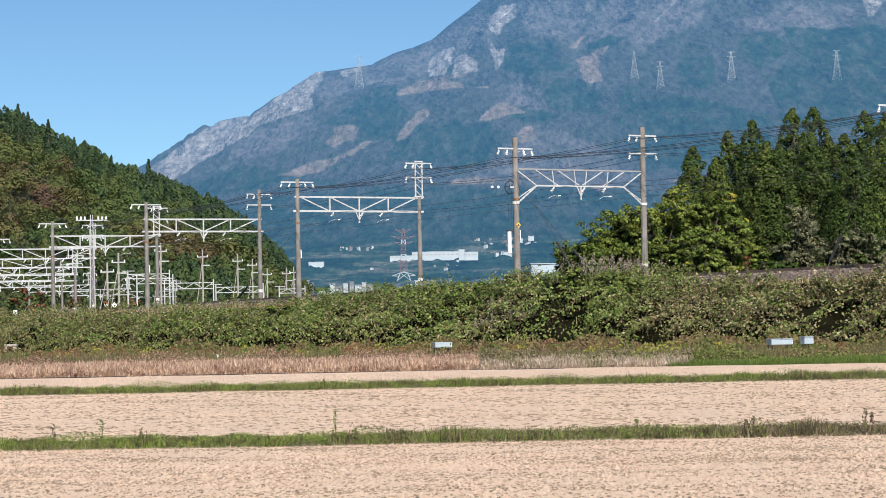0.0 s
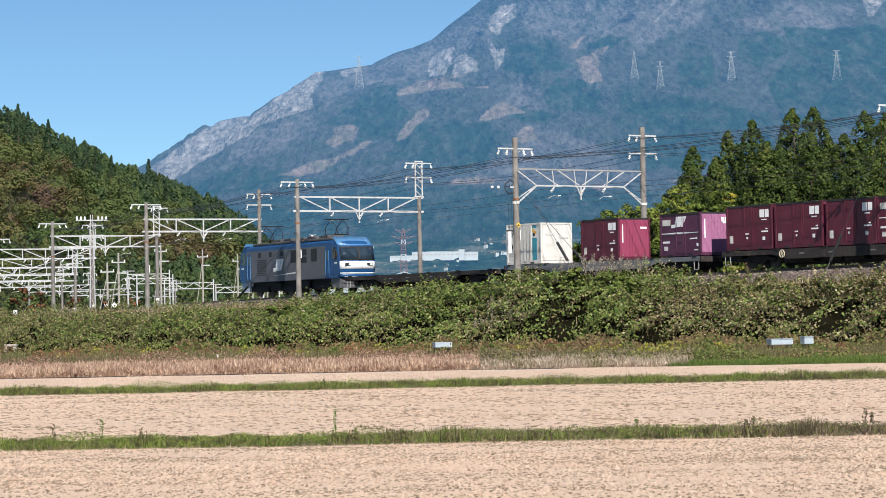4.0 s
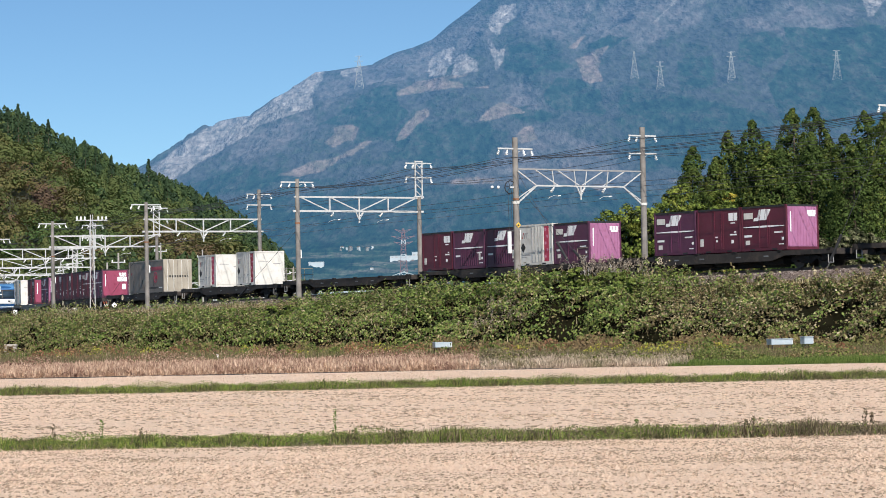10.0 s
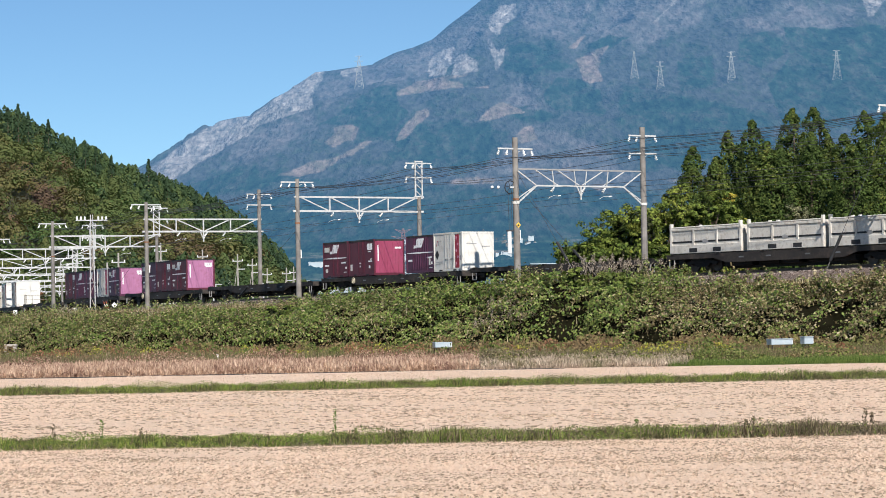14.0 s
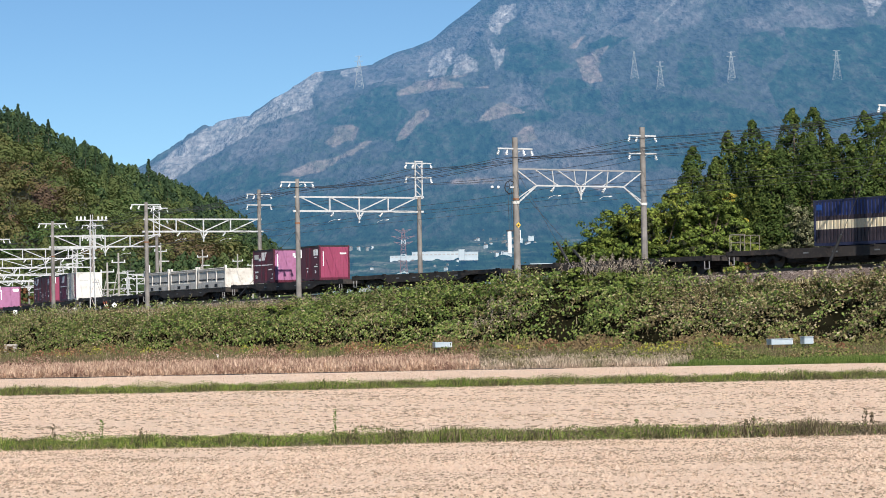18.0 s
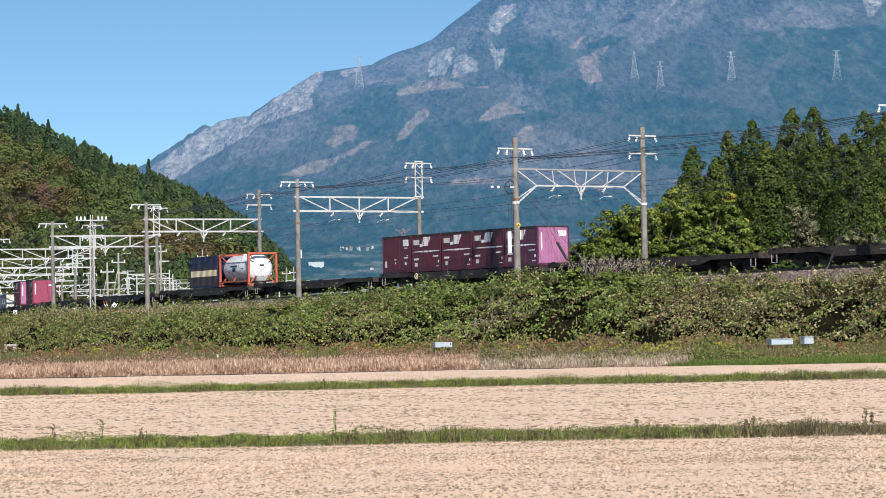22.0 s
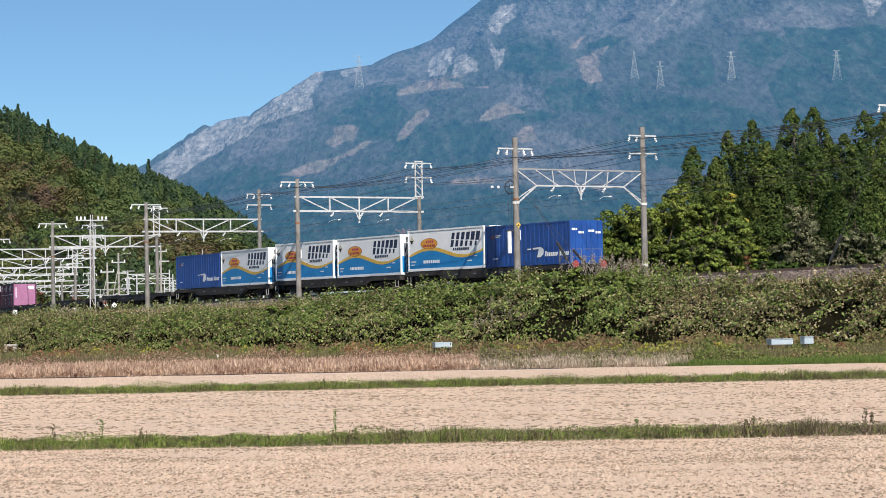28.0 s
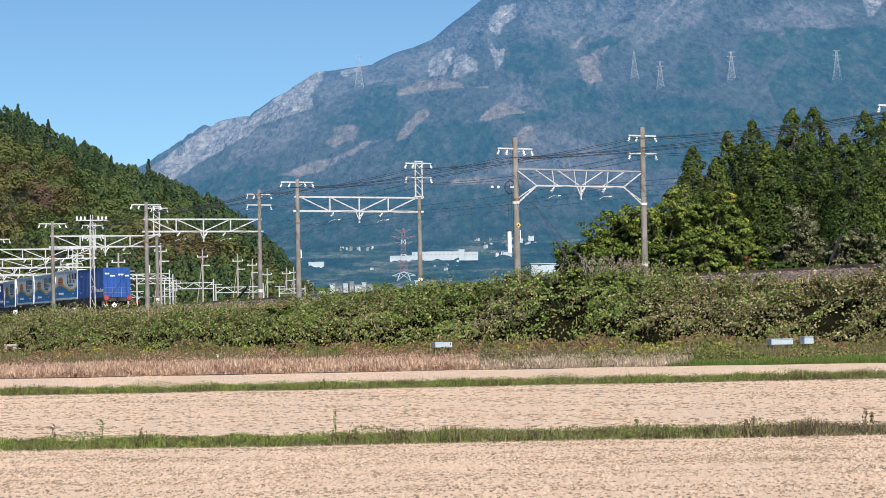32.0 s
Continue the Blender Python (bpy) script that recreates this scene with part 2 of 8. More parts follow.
def stubble(name, label, n, i0, i1, y0, y1, length, width, row, loose_part, slim):
    x, y = wedge(n, y0, y1)
    lo = bund_y(i0, x) if i0 >= 0 else 0 * x
    hi = bund_y(i1, x)
    slope = -0.04 if i1 == 0 else -0.02
    k = np.round((y - slope * x) / row) * row + slope * x + rng.normal(0, row * 0.28, n)
    loose = rng.random(n) < loose_part
    y = np.where(loose, y, k)
    keep = (y > lo + 0.35) & (y < hi - 0.3)
    keep &= fbm(x * 0.3, y, 3.2, 3, 55) + rng.normal(0, 0.4, n) > -0.75
    x, y = x[keep], y[keep]
    b = np.stack([x, y, 0.02 * fbm(x, y, 0.9, 3, 1) - 0.005], -1)
    patch = 0.75 + 0.5 * fbm(x, y, 0.8, 3, 5)
    L = length * rng.uniform(0.4, 1.3, len(x)) * np.clip(patch, 0.4, 1.3)
    tagged(new(name, blades(b, L, width, 0.4, STRAW, name, 0.85, 0, slim, 0.7)), label, kind="stuff")


def straw_shade(name, label, n, i0, i1, y0, y1, wide, high, row, slope):
    """Dark flecks that draw the shade between the straw, in broken lines along the rows."""
    x, y = wedge(n, y0, y1)
    lo = bund_y(i0, x) if i0 >= 0 else 0 * x
    hi = bund_y(i1, x)
    y = (np.round((y + slope * x) / row) + 0.5) * row - slope * x + rng.normal(0, row * 0.34, n)
    keep = (y > lo + 0.5) & (y < hi - 0.4) & (fbm(x * 0.45, y, 2.6, 3, 57) + rng.normal(0, 0.4, n) > 0.25)
    x, y = x[keep], y[keep]
    m = len(x)
    w = wide * rng.uniform(0.4, 1.5, m)
    h = high * rng.uniform(0.4, 1.3, m)
    g0 = 0.02 * fbm(x, y, 0.9, 3, 1)
    dy = rng.normal(0, 0.02, m)
    q = np.stack([np.stack([x - w, y - dy, g0], -1), np.stack([x + w, y + dy, g0], -1),
                  np.stack([x + w * rng.uniform(0.2, 0.9, m), y + 0.015, g0 + h], -1), np.stack([x - w * rng.uniform(0.2, 0.9, m), y + 0.015, g0 + h * rng.uniform(0.5, 1.0, m)], -1)], 1)
    tagged(new(name, polys(name, q, STRAW_SHADE)), label, kind="stuff")


stubble("stubble_near", "pale dry rice stubble and chopped straw", 240000, -1, 0, 21.5, 35.0, 0.058, 0.0055, 0.85, 0.85, True)
stubble("stubble_middle", "pale dry rice stubble in rows", 210000, 0, 1, 33.0, 64.5, 0.062, 0.008, 1.25, 0.68, True)
stubble("stubble_far", "pale dry rice stubble beside the grass", 90000, 1, 2, 62.5, 87.5, 0.07, 0.0115, 1.8, 0.45, True)

straw_shade("straw_shade_near", "dark flecks that draw the shade between the straw", 60000, -1, 0, 21.5, 35.0, 0.016, 0.012, 0.85, 0.04)
straw_shade("straw_shade_middle", "dark flecks that draw the shade in broken rows", 36000, 0, 1, 33.0, 64.5, 0.04, 0.014, 1.25, 0.02)


def leaves(name, c, nrm, size, material, jitter=0.7):
    """Small four-cornered leaves at points c that face roughly along nrm."""
    n = len(c)
    d = nrm + rng.normal(0, jitter, (n, 3))
    d /= np.linalg.norm(d, axis=1)[:, None] + 1e-9
    a = np.cross(d, rng.normal(0, 1, (n, 3)))
    a /= np.linalg.norm(a, axis=1)[:, None] + 1e-9
    b = np.cross(d, a)
    sz = (size * rng.uniform(0.6, 1.3, n))[:, None]
    q = np.stack([c - a * sz, c - b * sz * 0.7 + d * sz * 0.15, c + a * sz, c + b * sz * 0.7 + d * sz * 0.15], 1)
    return polys(name, q, material)


# ---- grassy ridges between the fields ----
GRASS = leafy("bund_grass", [(0.0, (0.035, 0.055, 0.01)), (0.45, (0.155, 0.225, 0.04)), (0.85, (0.28, 0.33, 0.075)), (1.0, (0.38, 0.36, 0.14))], [(0.0, (0.03, 0.034, 0.012)), (0.5, (0.09, 0.092, 0.032)), (1.0, (0.22, 0.19, 0.09))], 3.0, 0.15)


DRY = leafy("ridge_dry", [(0.0, (0.04, 0.03, 0.018)), (0.4, (0.14, 0.105, 0.066)), (0.8, (0.26, 0.2, 0.13)), (1.0, (0.42, 0.34, 0.24))], [(0.0, (0.03, 0.025, 0.013)), (0.5, (0.09, 0.075, 0.042)), (1.0, (0.22, 0.175, 0.11))], 3.0, 0.15)


def ridge(name, label, i, wide, high, n, blade, width, y_far, dry_slope, dry_base=0.3):
    xs = np.linspace(-45, 45, 260)
    us = np.linspace(-1, 1, 9)
    X = np.tile(xs, (9, 1))
    Y = bund_y(i, X) + us[:, None] * wide
    Z = high * (1 - us[:, None] ** 2) * (1 + 0.25 * fbm(X, Y, 1.5, 3, 2)) - 0.01
    r = new(name, sheet(name, np.stack([X, Y, Z], -1), M_BUND))
    tagged(r, label, kind="structure")
    x = rng.uniform(-1, 1, n) * (y_far * 0.19 + 1)
    u = rng.uniform(-1, 1, n)
    y = bund_y(i, x) + u * wide
    z = high * (1 - u ** 2) - 0.02
    tall = np.clip(0.72 + 1.1 * fbm(x * 1.6, y, 2.2, 3, 4) + 0.3 * fbm(x, y, 0.5, 2, 7), 0.15, 1.9)
    L = blade * 0.85 * rng.uniform(0.4, 1.2, n) * tall
    dry = rng.random(n) < np.clip(dry_base + dry_slope * x + 0.5 * fbm(x, y, 0.9, 3, 9), 0.08, 0.92)
    p = np.stack([x, y, z], -1)
    tagged(new("ridge_grass", blades(p[~dry], L[~dry], width, 1.0, GRASS, "ridge_grass", 0, 0.15, True)), "short green grass on the field ridge", kind="stuff")
    tagged(new("ridge_dry_grass", blades(p[dry], L[dry] * 1.1, width, 1.0, DRY, "ridge_dry_grass", 0, 0.1, True)), "short browned grass and weeds on the field ridge", kind="stuff")
    # low broad weeds among the blades
    m = n // 2
    x = rng.uniform(-1, 1, m) * (y_far * 0.19 + 1)
    u = rng.uniform(-1.1, 1.1, m)
    y = bund_y(i, x) + u * wide
    top = np.clip(0.6 + 1.3 * fbm(x * 1.4, y, 2.0, 3, 14), 0.1, 1.7)
    z = np.maximum(high * (1 - u ** 2), 0) + blade * 0.75 * top * rng.random(m)
    dry = rng.random(m) < np.clip(dry_base + dry_slope * x + 0.5 * fbm(x, y, 0.9, 3, 9), 0.08, 0.92)
    p = np.stack([x, y, z], -1)
    up = np.tile(np.array([0.1, -0.4, 0.7]), (m, 1))
    tagged(new("ridge_weeds", leaves("ridge_weeds", p[~dry], up[~dry], width * 1.9, GRASS, 0.7)), "low green broad-leaved weeds on the field ridge", kind="stuff")
    tagged(new("ridge_dry_weeds", leaves("ridge_dry_weeds", p[dry], up[dry], width * 1.8, DRY, 0.7)), "browned broad-leaved weeds on the field ridge", kind="stuff")


ridge("field_ridge_1", "low earth ridge between two rice fields", 0, 0.45, 0.1, 52000, 0.16, 0.0065, 35, 0.1, 0.3)
ridge("field_ridge_2", "low earth ridge with short grass", 1, 0.5, 0.11, 50000, 0.22, 0.008, 64, 0.008, 0.12)

# ragged straw swept up along the near edge of the ridges
for i, off, n, length, width, far in ((0, 0.5, 5000, 0.09, 0.004, 35), (1, 0.55, 4000, 0.09, 0.006, 64)):
    x = rng.uniform(-1, 1, n) * (far * 0.19 + 1)
    keep = fbm(x, 0 * x, 1.7, 3, 71 + i) + rng.normal(0, 0.3, n) > -0.1
    x = x[keep]
    y = bund_y(i, x) - off + rng.normal(0, 0.1, len(x))
    b = np.stack([x, y, 0 * x], -1)
    tagged(new("swept_straw", blades(b, length * rng.uniform(0.4, 1.2, len(x)), width, 0.5, STRAW, "swept_straw", 0.9, 0.0, True)), "ragged pale straw along the field ridge", kind="stuff")

# ================= railway bank =================


def bearing(x, y):
    return 4485.0 * x / y


CREST_AT = [-860, -784, -484, -284, -144, -64, 16, 116, 176, 216, 296, 366, 516, 666, 784, 960]
CREST_Z = [2.15, 2.2, 2.0, 2.32, 2.82, 3.0, 3.15, 3.2, 3.6, 3.95, 3.65, 2.95, 2.7, 2.65, 2.8, 2.95]


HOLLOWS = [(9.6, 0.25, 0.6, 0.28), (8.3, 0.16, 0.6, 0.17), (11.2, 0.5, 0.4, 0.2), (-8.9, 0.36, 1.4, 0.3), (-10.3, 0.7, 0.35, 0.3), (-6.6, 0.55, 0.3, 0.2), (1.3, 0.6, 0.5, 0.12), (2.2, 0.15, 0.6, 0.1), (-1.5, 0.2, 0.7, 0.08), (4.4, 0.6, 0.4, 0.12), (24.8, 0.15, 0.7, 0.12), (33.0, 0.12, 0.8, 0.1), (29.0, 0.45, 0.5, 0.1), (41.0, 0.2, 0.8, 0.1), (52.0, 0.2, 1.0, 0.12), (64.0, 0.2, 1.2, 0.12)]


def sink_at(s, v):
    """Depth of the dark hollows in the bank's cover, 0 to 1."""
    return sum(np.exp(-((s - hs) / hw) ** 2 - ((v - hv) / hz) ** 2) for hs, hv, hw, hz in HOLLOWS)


def bank_lat(s):
    return -6.0 - 0.15 * max(s, 0.0)


def bank_point(s, v):
    """v = 0 at the foot, 1 at the crest, 2 beside the ballast."""
    lc = bank_lat(s)
    lat = lc - 4.6 * (1 - v) + 2.4 * sink_at(s, v) if v <= 1 else lc + (v - 1) * (-2.9 - lc)
    x, y, a = line(s, lat)
    xc, yc, _ = line(s, lc)
    zc = float(np.interp(bearing(xc, yc), CREST_AT, CREST_Z)) if -40 < s < 140 else (4.2 if s < 0 else 3.0)
    if v <= 1:
        z = 0.1 + (zc - 0.35) * math.sin(v * 1.5708) ** 0.8 if v > 0 else 0.05
    else:
        z = zc - 0.35 + (v - 1) * (rail_z(s) - 0.75 - zc + 0.35)
    return x, y, z, a


ss = np.concatenate([np.linspace(-600, -60, 40), np.linspace(-55, 140, 196), np.linspace(150, 560, 42)])
vs = np.concatenate([np.linspace(-0.3, 1, 14), np.linspace(1.2, 2, 5)])
grid = np.zeros((len(vs), len(ss), 3))
for j, s in enumerate(ss):
    for i, v in enumerate(vs):
        x, y, z, a = bank_point(s, max(v, 0))
        if v < 0:
            x, y, a = line(s, bank_lat(s) - 4.6 * (1 - v))
            z = -0.4
        grid[i, j] = x, y, z
bump = fbm(grid[:, :, 0], grid[:, :, 1], 0.8, 3, 3)
grid[:, :, 2] += np.where((vs > 0.1) & (vs < 1.3), 0.3, 0.0)[:, None] * bump
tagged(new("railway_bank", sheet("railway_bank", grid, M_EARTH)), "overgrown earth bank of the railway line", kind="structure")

# leafy creepers over the bank
KUDZU = leafy("creeper_leaves", [(0.0, (0.03, 0.052, 0.01)), (0.5, (0.122, 0.188, 0.037)), (0.88, (0.21, 0.26, 0.065)), (1.0, (0.36, 0.39, 0.16))],
              [(0.0, (0.025, 0.036, 0.009)), (0.5, (0.118, 0.154, 0.033)), (0.9, (0.22, 0.25, 0.065)), (1.0, (0.4, 0.38, 0.17))], 0.8, 0.1, 0.5)
WITHER = leafy("withered_leaves", [(0.0, (0.05, 0.038, 0.02)), (0.45, (0.19, 0.15, 0.07)), (0.8, (0.36, 0.29, 0.155)), (1.0, (0.52, 0.44, 0.3))], None, 1, 0.2)


def bank_cover(n, lifted=1.0):
    s = rng.uniform(-22, 90, n)
    v = rng.uniform(0.0, 1.6, n) ** 0.95
    base = np.zeros((n, 3))
    nr = np.zeros((n, 3))
    # table of the bank, read off by interpolation
    gs, gv = np.linspace(-32, 108, 281), np.linspace(0, 1.7, 35)
    tab = np.array([[bank_point(a, b)[:3] for b in gv] for a in gs])
    fi = (s - gs[0]) / (gs[1] - gs[0])
    fj = v / (gv[1] - gv[0])
    i0, j0 = fi.astype(int), np.minimum(fj.astype(int), 33)
    u, w = (fi - i0)[:, None], (fj - j0)[:, None]
    base = (tab[i0, j0] * (1 - u) + tab[i0 + 1, j0] * u) * (1 - w) + (tab[i0, j0 + 1] * (1 - u) + tab[i0 + 1, j0 + 1] * u) * w
    tang = tab[i0, j0 + 1] - tab[i0, j0]
    along = tab[i0 + 1, j0] - tab[i0, j0]
    nr = np.cross(tang, along)
    nr /= np.linalg.norm(nr, axis=1)[:, None]
    nr *= np.sign(nr[:, 2:3] + 1e-6)
    puff = 0.55 * fbm(base[:, 0] + base[:, 2] * 0.6, base[:, 1] + base[:, 2] * 1.2, 7.0, 2, 5) + 0.65 * fbm(base[:, 0] + base[:, 2] * 0.6, base[:, 1] + base[:, 2] * 1.2, 0.75, 2, 6) + 0.5 * fbm(base[:, 0] + base[:, 2] * 0.6, base[:, 1] + base[:, 2] * 1.2, 2.4, 3, 8)
    lift = np.clip(0.4 + 1.85 * puff, 0.03, 1.8) * rng.uniform(0.35, 1.0, n) ** 0.5 * lifted + 0.05
    return base + nr * lift[:, None] + np.array([0, 0, 0.1]) * lift[:, None], nr, s, v


c, nr, s, v = bank_cover(232000)
hole = fbm(c[:, 0] * 1.3 + c[:, 2], c[:, 1] - c[:, 2] * 1.5, 1.6, 3, 17)
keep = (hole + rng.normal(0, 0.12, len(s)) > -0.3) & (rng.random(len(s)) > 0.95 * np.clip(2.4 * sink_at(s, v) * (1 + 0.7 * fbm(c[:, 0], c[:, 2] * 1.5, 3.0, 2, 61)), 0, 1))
c, nr, s = c[keep], nr[keep], s[keep]
dry = rng.random(len(s)) < np.clip(np.interp(s, [-30, -1, 3.5, 6, 11, 14, 18, 35, 50, 105], [0.62, 0.6, 0.56, 0.16, 0.12, 0.32, 0.22, 0.2, 0.42, 0.46]) + 0.5 * fbm(c[:, 0], c[:, 1] + 2 * c[:, 2], 0.5, 3, 18), 0.02, 0.85)
tilt = np.array([0.1, -0.15, 0.1])
tagged(new("creeper_cover", leaves("creeper_cover", c[~dry], nr[~dry] + tilt, 0.082, KUDZU, 0.45)), "tangled green and yellowing creeper leaves on the bank", kind="stuff")
tagged(new("withered_creeper", leaves("withered_creeper", c[dry], nr[dry] + tilt, 0.072, WITHER, 0.5)), "withered tan and brown creeper leaves on the bank", kind="stuff")
c, nr, s, v = bank_cover(25000, 0.0)
c, nr = c[sink_at(s, v) < 0.45], nr[sink_at(s, v) < 0.45]
tagged(new("bank_litter", leaves("bank_litter", c, nr, 0.07, WITHER, 0.8)), "dead brown leaves on the bank's earth", kind="stuff")
c, nr, s, v = bank_cover(40000)
c, nr = c[sink_at(s, v) < 0.45], nr[sink_at(s, v) < 0.45]
tagged(new("creeper_stems", blades(c - nr * 0.2, rng.uniform(0.25, 0.8, len(c)), 0.012, 0.9, WITHER, "creeper_stems", 0.2, 0.2, True)), "dry grey-brown stems among the creepers", kind="stuff")

# ================= track =================
ss = np.concatenate([np.linspace(-600, -60, 28), np.linspace(-50, 560, 123)])
prof = [(-3.0, -0.95), (-2.1, -0.28), (-1.2, -0.2), (5.2, -0.2), (6.1, -0.28), (7.2, -0.95)]
grid = np.array([[(*line(s, l)[:2], rail_z(s) + h) for s in ss] for l, h in prof])
tagged(new("ballast", sheet("ballast", grid, M_BALLAST, False)), "brown-grey crushed stone ballast of a double track", kind="structure")
prof = [(6.9, -0.95), (9.0, -0.35), (13.0, -0.2), (20.0, -0.3), (60.0, -0.5), (62.0, -6.0)]
grid = np.array([[(*line(s, l)[:2], rail_z(s) + h) for s in np.linspace(-330, 120, 60)] for l, h in prof])
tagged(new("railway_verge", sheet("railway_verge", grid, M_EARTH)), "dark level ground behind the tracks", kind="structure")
for tr in (0.0, 4.0):
    for side in (-0.55, 0.55):
        bm = bmesh.new()
        prev = None
        for s in np.concatenate([np.linspace(-600, -60, 20), np.linspace(-50, 560, 123)]):
            ring = [bm.verts.new((*line(s, tr + side + o)[:2], rail_z(s) + h)) for o, h in ((-0.06, -0.16), (-0.033, 0.0), (0.033, 0.0), (0.06, -0.16))]
            if prev:
                for k in range(3):
                    bm.faces.new((prev[k], prev[k + 1], ring[k + 1], ring[k]))
            prev = ring
        tagged(obj("rail", bm, M_STEEL), "worn steel rail on concrete sleepers", "rail", "rails of the line", kind="structure")
V = []
for tr in (0.0, 4.0):
    for s in np.arange(-120, 300, 0.75):
        m = on_line(s, tr, 0)
        cs = [m @ Vector(p) for p in ((-0.12, -1.0, -0.165), (0.12, -1.0, -0.165), (0.12, 1.0, -0.165), (-0.12, 1.0, -0.165))]
        V.append([tuple(p) for p in cs])
tagged(new("sleepers", polys("sleepers", np.array(V), M_SLEEPER)), "grey concrete sleepers in the ballast", kind="stuff")

# weeds and dry grass between the bank's crest and the ballast
n = 26000
s = rng.uniform(-14, 100, n)
lat = np.array([bank_lat(q) for q in s]) * rng.random(n) ** 0.8
lat = np.minimum(lat, -3.0) - rng.random(n) * 0.6
xy = np.array([line(a, b)[:2] for a, b in zip(s, lat)])
zz = np.array([rail_z(q) for q in s]) - 1.0
tall = np.clip(0.5 + 0.6 * fbm(xy[:, 0], xy[:, 1], 0.9, 3, 48), 0.1, 1.2)
tagged(new("verge_grass", blades(np.column_stack([xy, zz]), rng.uniform(0.25, 0.65, n) * tall, 0.014, 0.5, WITHER, "verge_grass", 0, 0.15, True)), "dry grass and weeds beside the ballast", kind="stuff")

# loose stones on the ballast shoulder
STONES = leafy("ballast_stones", [(0.0, (0.05, 0.038, 0.03)), (0.5, (0.17, 0.13, 0.11)), (1.0, (0.38, 0.32, 0.29))], None, 1, 0.0, 0.9)
n = 30000
s = rng.uniform(-14, 100, n)
lat = rng.uniform(-3.1, -1.3, n)
xy = np.array([line(a, b)[:2] for a, b in zip(s, lat)])
zz = np.array([rail_z(q) for q in s]) + np.interp(lat, [-3.0, -2.1, -1.2], [-0.95, -0.28, -0.2])
tagged(new("ballast_stones", leaves("ballast_stones", np.column_stack([xy, zz + 0.01]), np.tile(np.array([0.1, -0.5, 0.8]), (n, 1)), 0.05, STONES, 0.7)), "loose brown-grey crushed stones on the ballast", kind="stuff")

# ================= distance: mountain =================


def sight(px, py):
    """Bearing and height, on a plane 4485 m off, of a line of sight."""
    bx = px - 784 + 0.0192 * (441 - py)
    return bx, 572 - py - 0.0192 * bx


def far_cover():
    m, nt, b = base_mat("mountain_cover", 0.95)

    def channels(layer):
        at = nt.nodes.new("ShaderNodeVertexColor")
        at.layer_name = layer
        sep = nt.nodes.new("ShaderNodeSeparateColor")
        nt.links.new(at.outputs["Color"], sep.inputs[0])
        return sep.outputs

    def squeezed(n, sc=(1.0, 0.04, 1.0)):
        """Stretch the grain along the slope, so that it does not run in bands."""
        mp = nt.nodes.new("ShaderNodeMapping")
        mp.inputs["Scale"].default_value = sc
        nt.links.new(n.inputs["Vector"].links[0].from_socket, mp.inputs["Vector"])
        nt.links.new(mp.outputs[0], n.inputs["Vector"])
        return n

    def mixed(fac, a, c2, blend="MIX"):
        mx = nt.nodes.new("ShaderNodeMix")
        mx.data_type, mx.blend_type = "RGBA", blend
        if fac is None:
            mx.inputs[0].default_value = 1.0
        else:
            nt.links.new(fac, mx.inputs[0])
        nt.links.new(a, mx.inputs[6])
        if isinstance(c2, tuple):
            mx.inputs[7].default_value = (*c2, 1)
        else:
            nt.links.new(c2, mx.inputs[7])
        return mx.outputs[2]

    edge = squeezed(noise_node(nt, 0.06, 3.5, 0.66))

    def ragged(mask, amount, lo=0.42, hi=0.58):
        """A soft mask broken up along its border."""
        ma = nt.nodes.new("ShaderNodeMath")
        ma.operation = "MULTIPLY_ADD"
        nt.links.new(edge.outputs["Fac"], ma.inputs[0])
        ma.inputs[1].default_value = amount
        su = nt.nodes.new("ShaderNodeMath")
        su.operation = "SUBTRACT"
        nt.links.new(mask, su.inputs[0])
        su.inputs[1].default_value = amount * 0.5
        nt.links.new(su.outputs[0], ma.inputs[2])
        r = ramp(nt, [(lo, (0, 0, 0)), (hi, (1, 1, 1))])
        nt.links.new(ma.outputs[0], r.inputs[0])
        return r.outputs[0]

    a, c = channels("cover"), channels("cover_low")
    n1 = squeezed(noise_node(nt, 0.05, 4.0, 0.66))
    wood = ramp(nt, [(0.34, (0.032, 0.048, 0.034)), (0.44, (0.048, 0.057, 0.046)), (0.53, (0.054, 0.06, 0.058)), (0.63, (0.051, 0.058, 0.053)), (0.72, (0.04, 0.054, 0.041))])
    nt.links.new(n1.outputs["Fac"], wood.inputs[0])
    n2 = squeezed(noise_node(nt, 0.14, 2.0, 0.6), (1.0, 0.05, 1.0))
    spk = ramp(nt, [(0.32, (0.7,) * 3), (0.5, (1.0,) * 3), (0.68, (1.3,) * 3)])
    nt.links.new(n2.outputs["Fac"], spk.inputs[0])
    n3 = squeezed(noise_node(nt, 0.05, 4.0, 0.65))
    scrub = ramp(nt, [(0.38, (0.058, 0.064, 0.06)), (0.5, (0.087, 0.088, 0.085)), (0.62, (0.11, 0.104, 0.1))])
    nt.links.new(n3.outputs["Fac"], scrub.inputs[0])
    firs = ramp(nt, [(0.36, (0.015, 0.032, 0.022)), (0.5, (0.024, 0.044, 0.03)), (0.6, (0.046, 0.056, 0.046)), (0.7, (0.027, 0.048, 0.033))])
    nt.links.new(n3.outputs["Fac"], firs.inputs[0])
    grass = ramp(nt, [(0.38, (0.105, 0.098, 0.075)), (0.62, (0.175, 0.14, 0.118))])
    nt.links.new(n3.outputs["Fac"], grass.inputs[0])
    # cliffs: pale faces with upright dark clefts
    nr = squeezed(noise_node(nt, 0.07, 3.0, 0.65), (1.3, 0.03, 0.7))
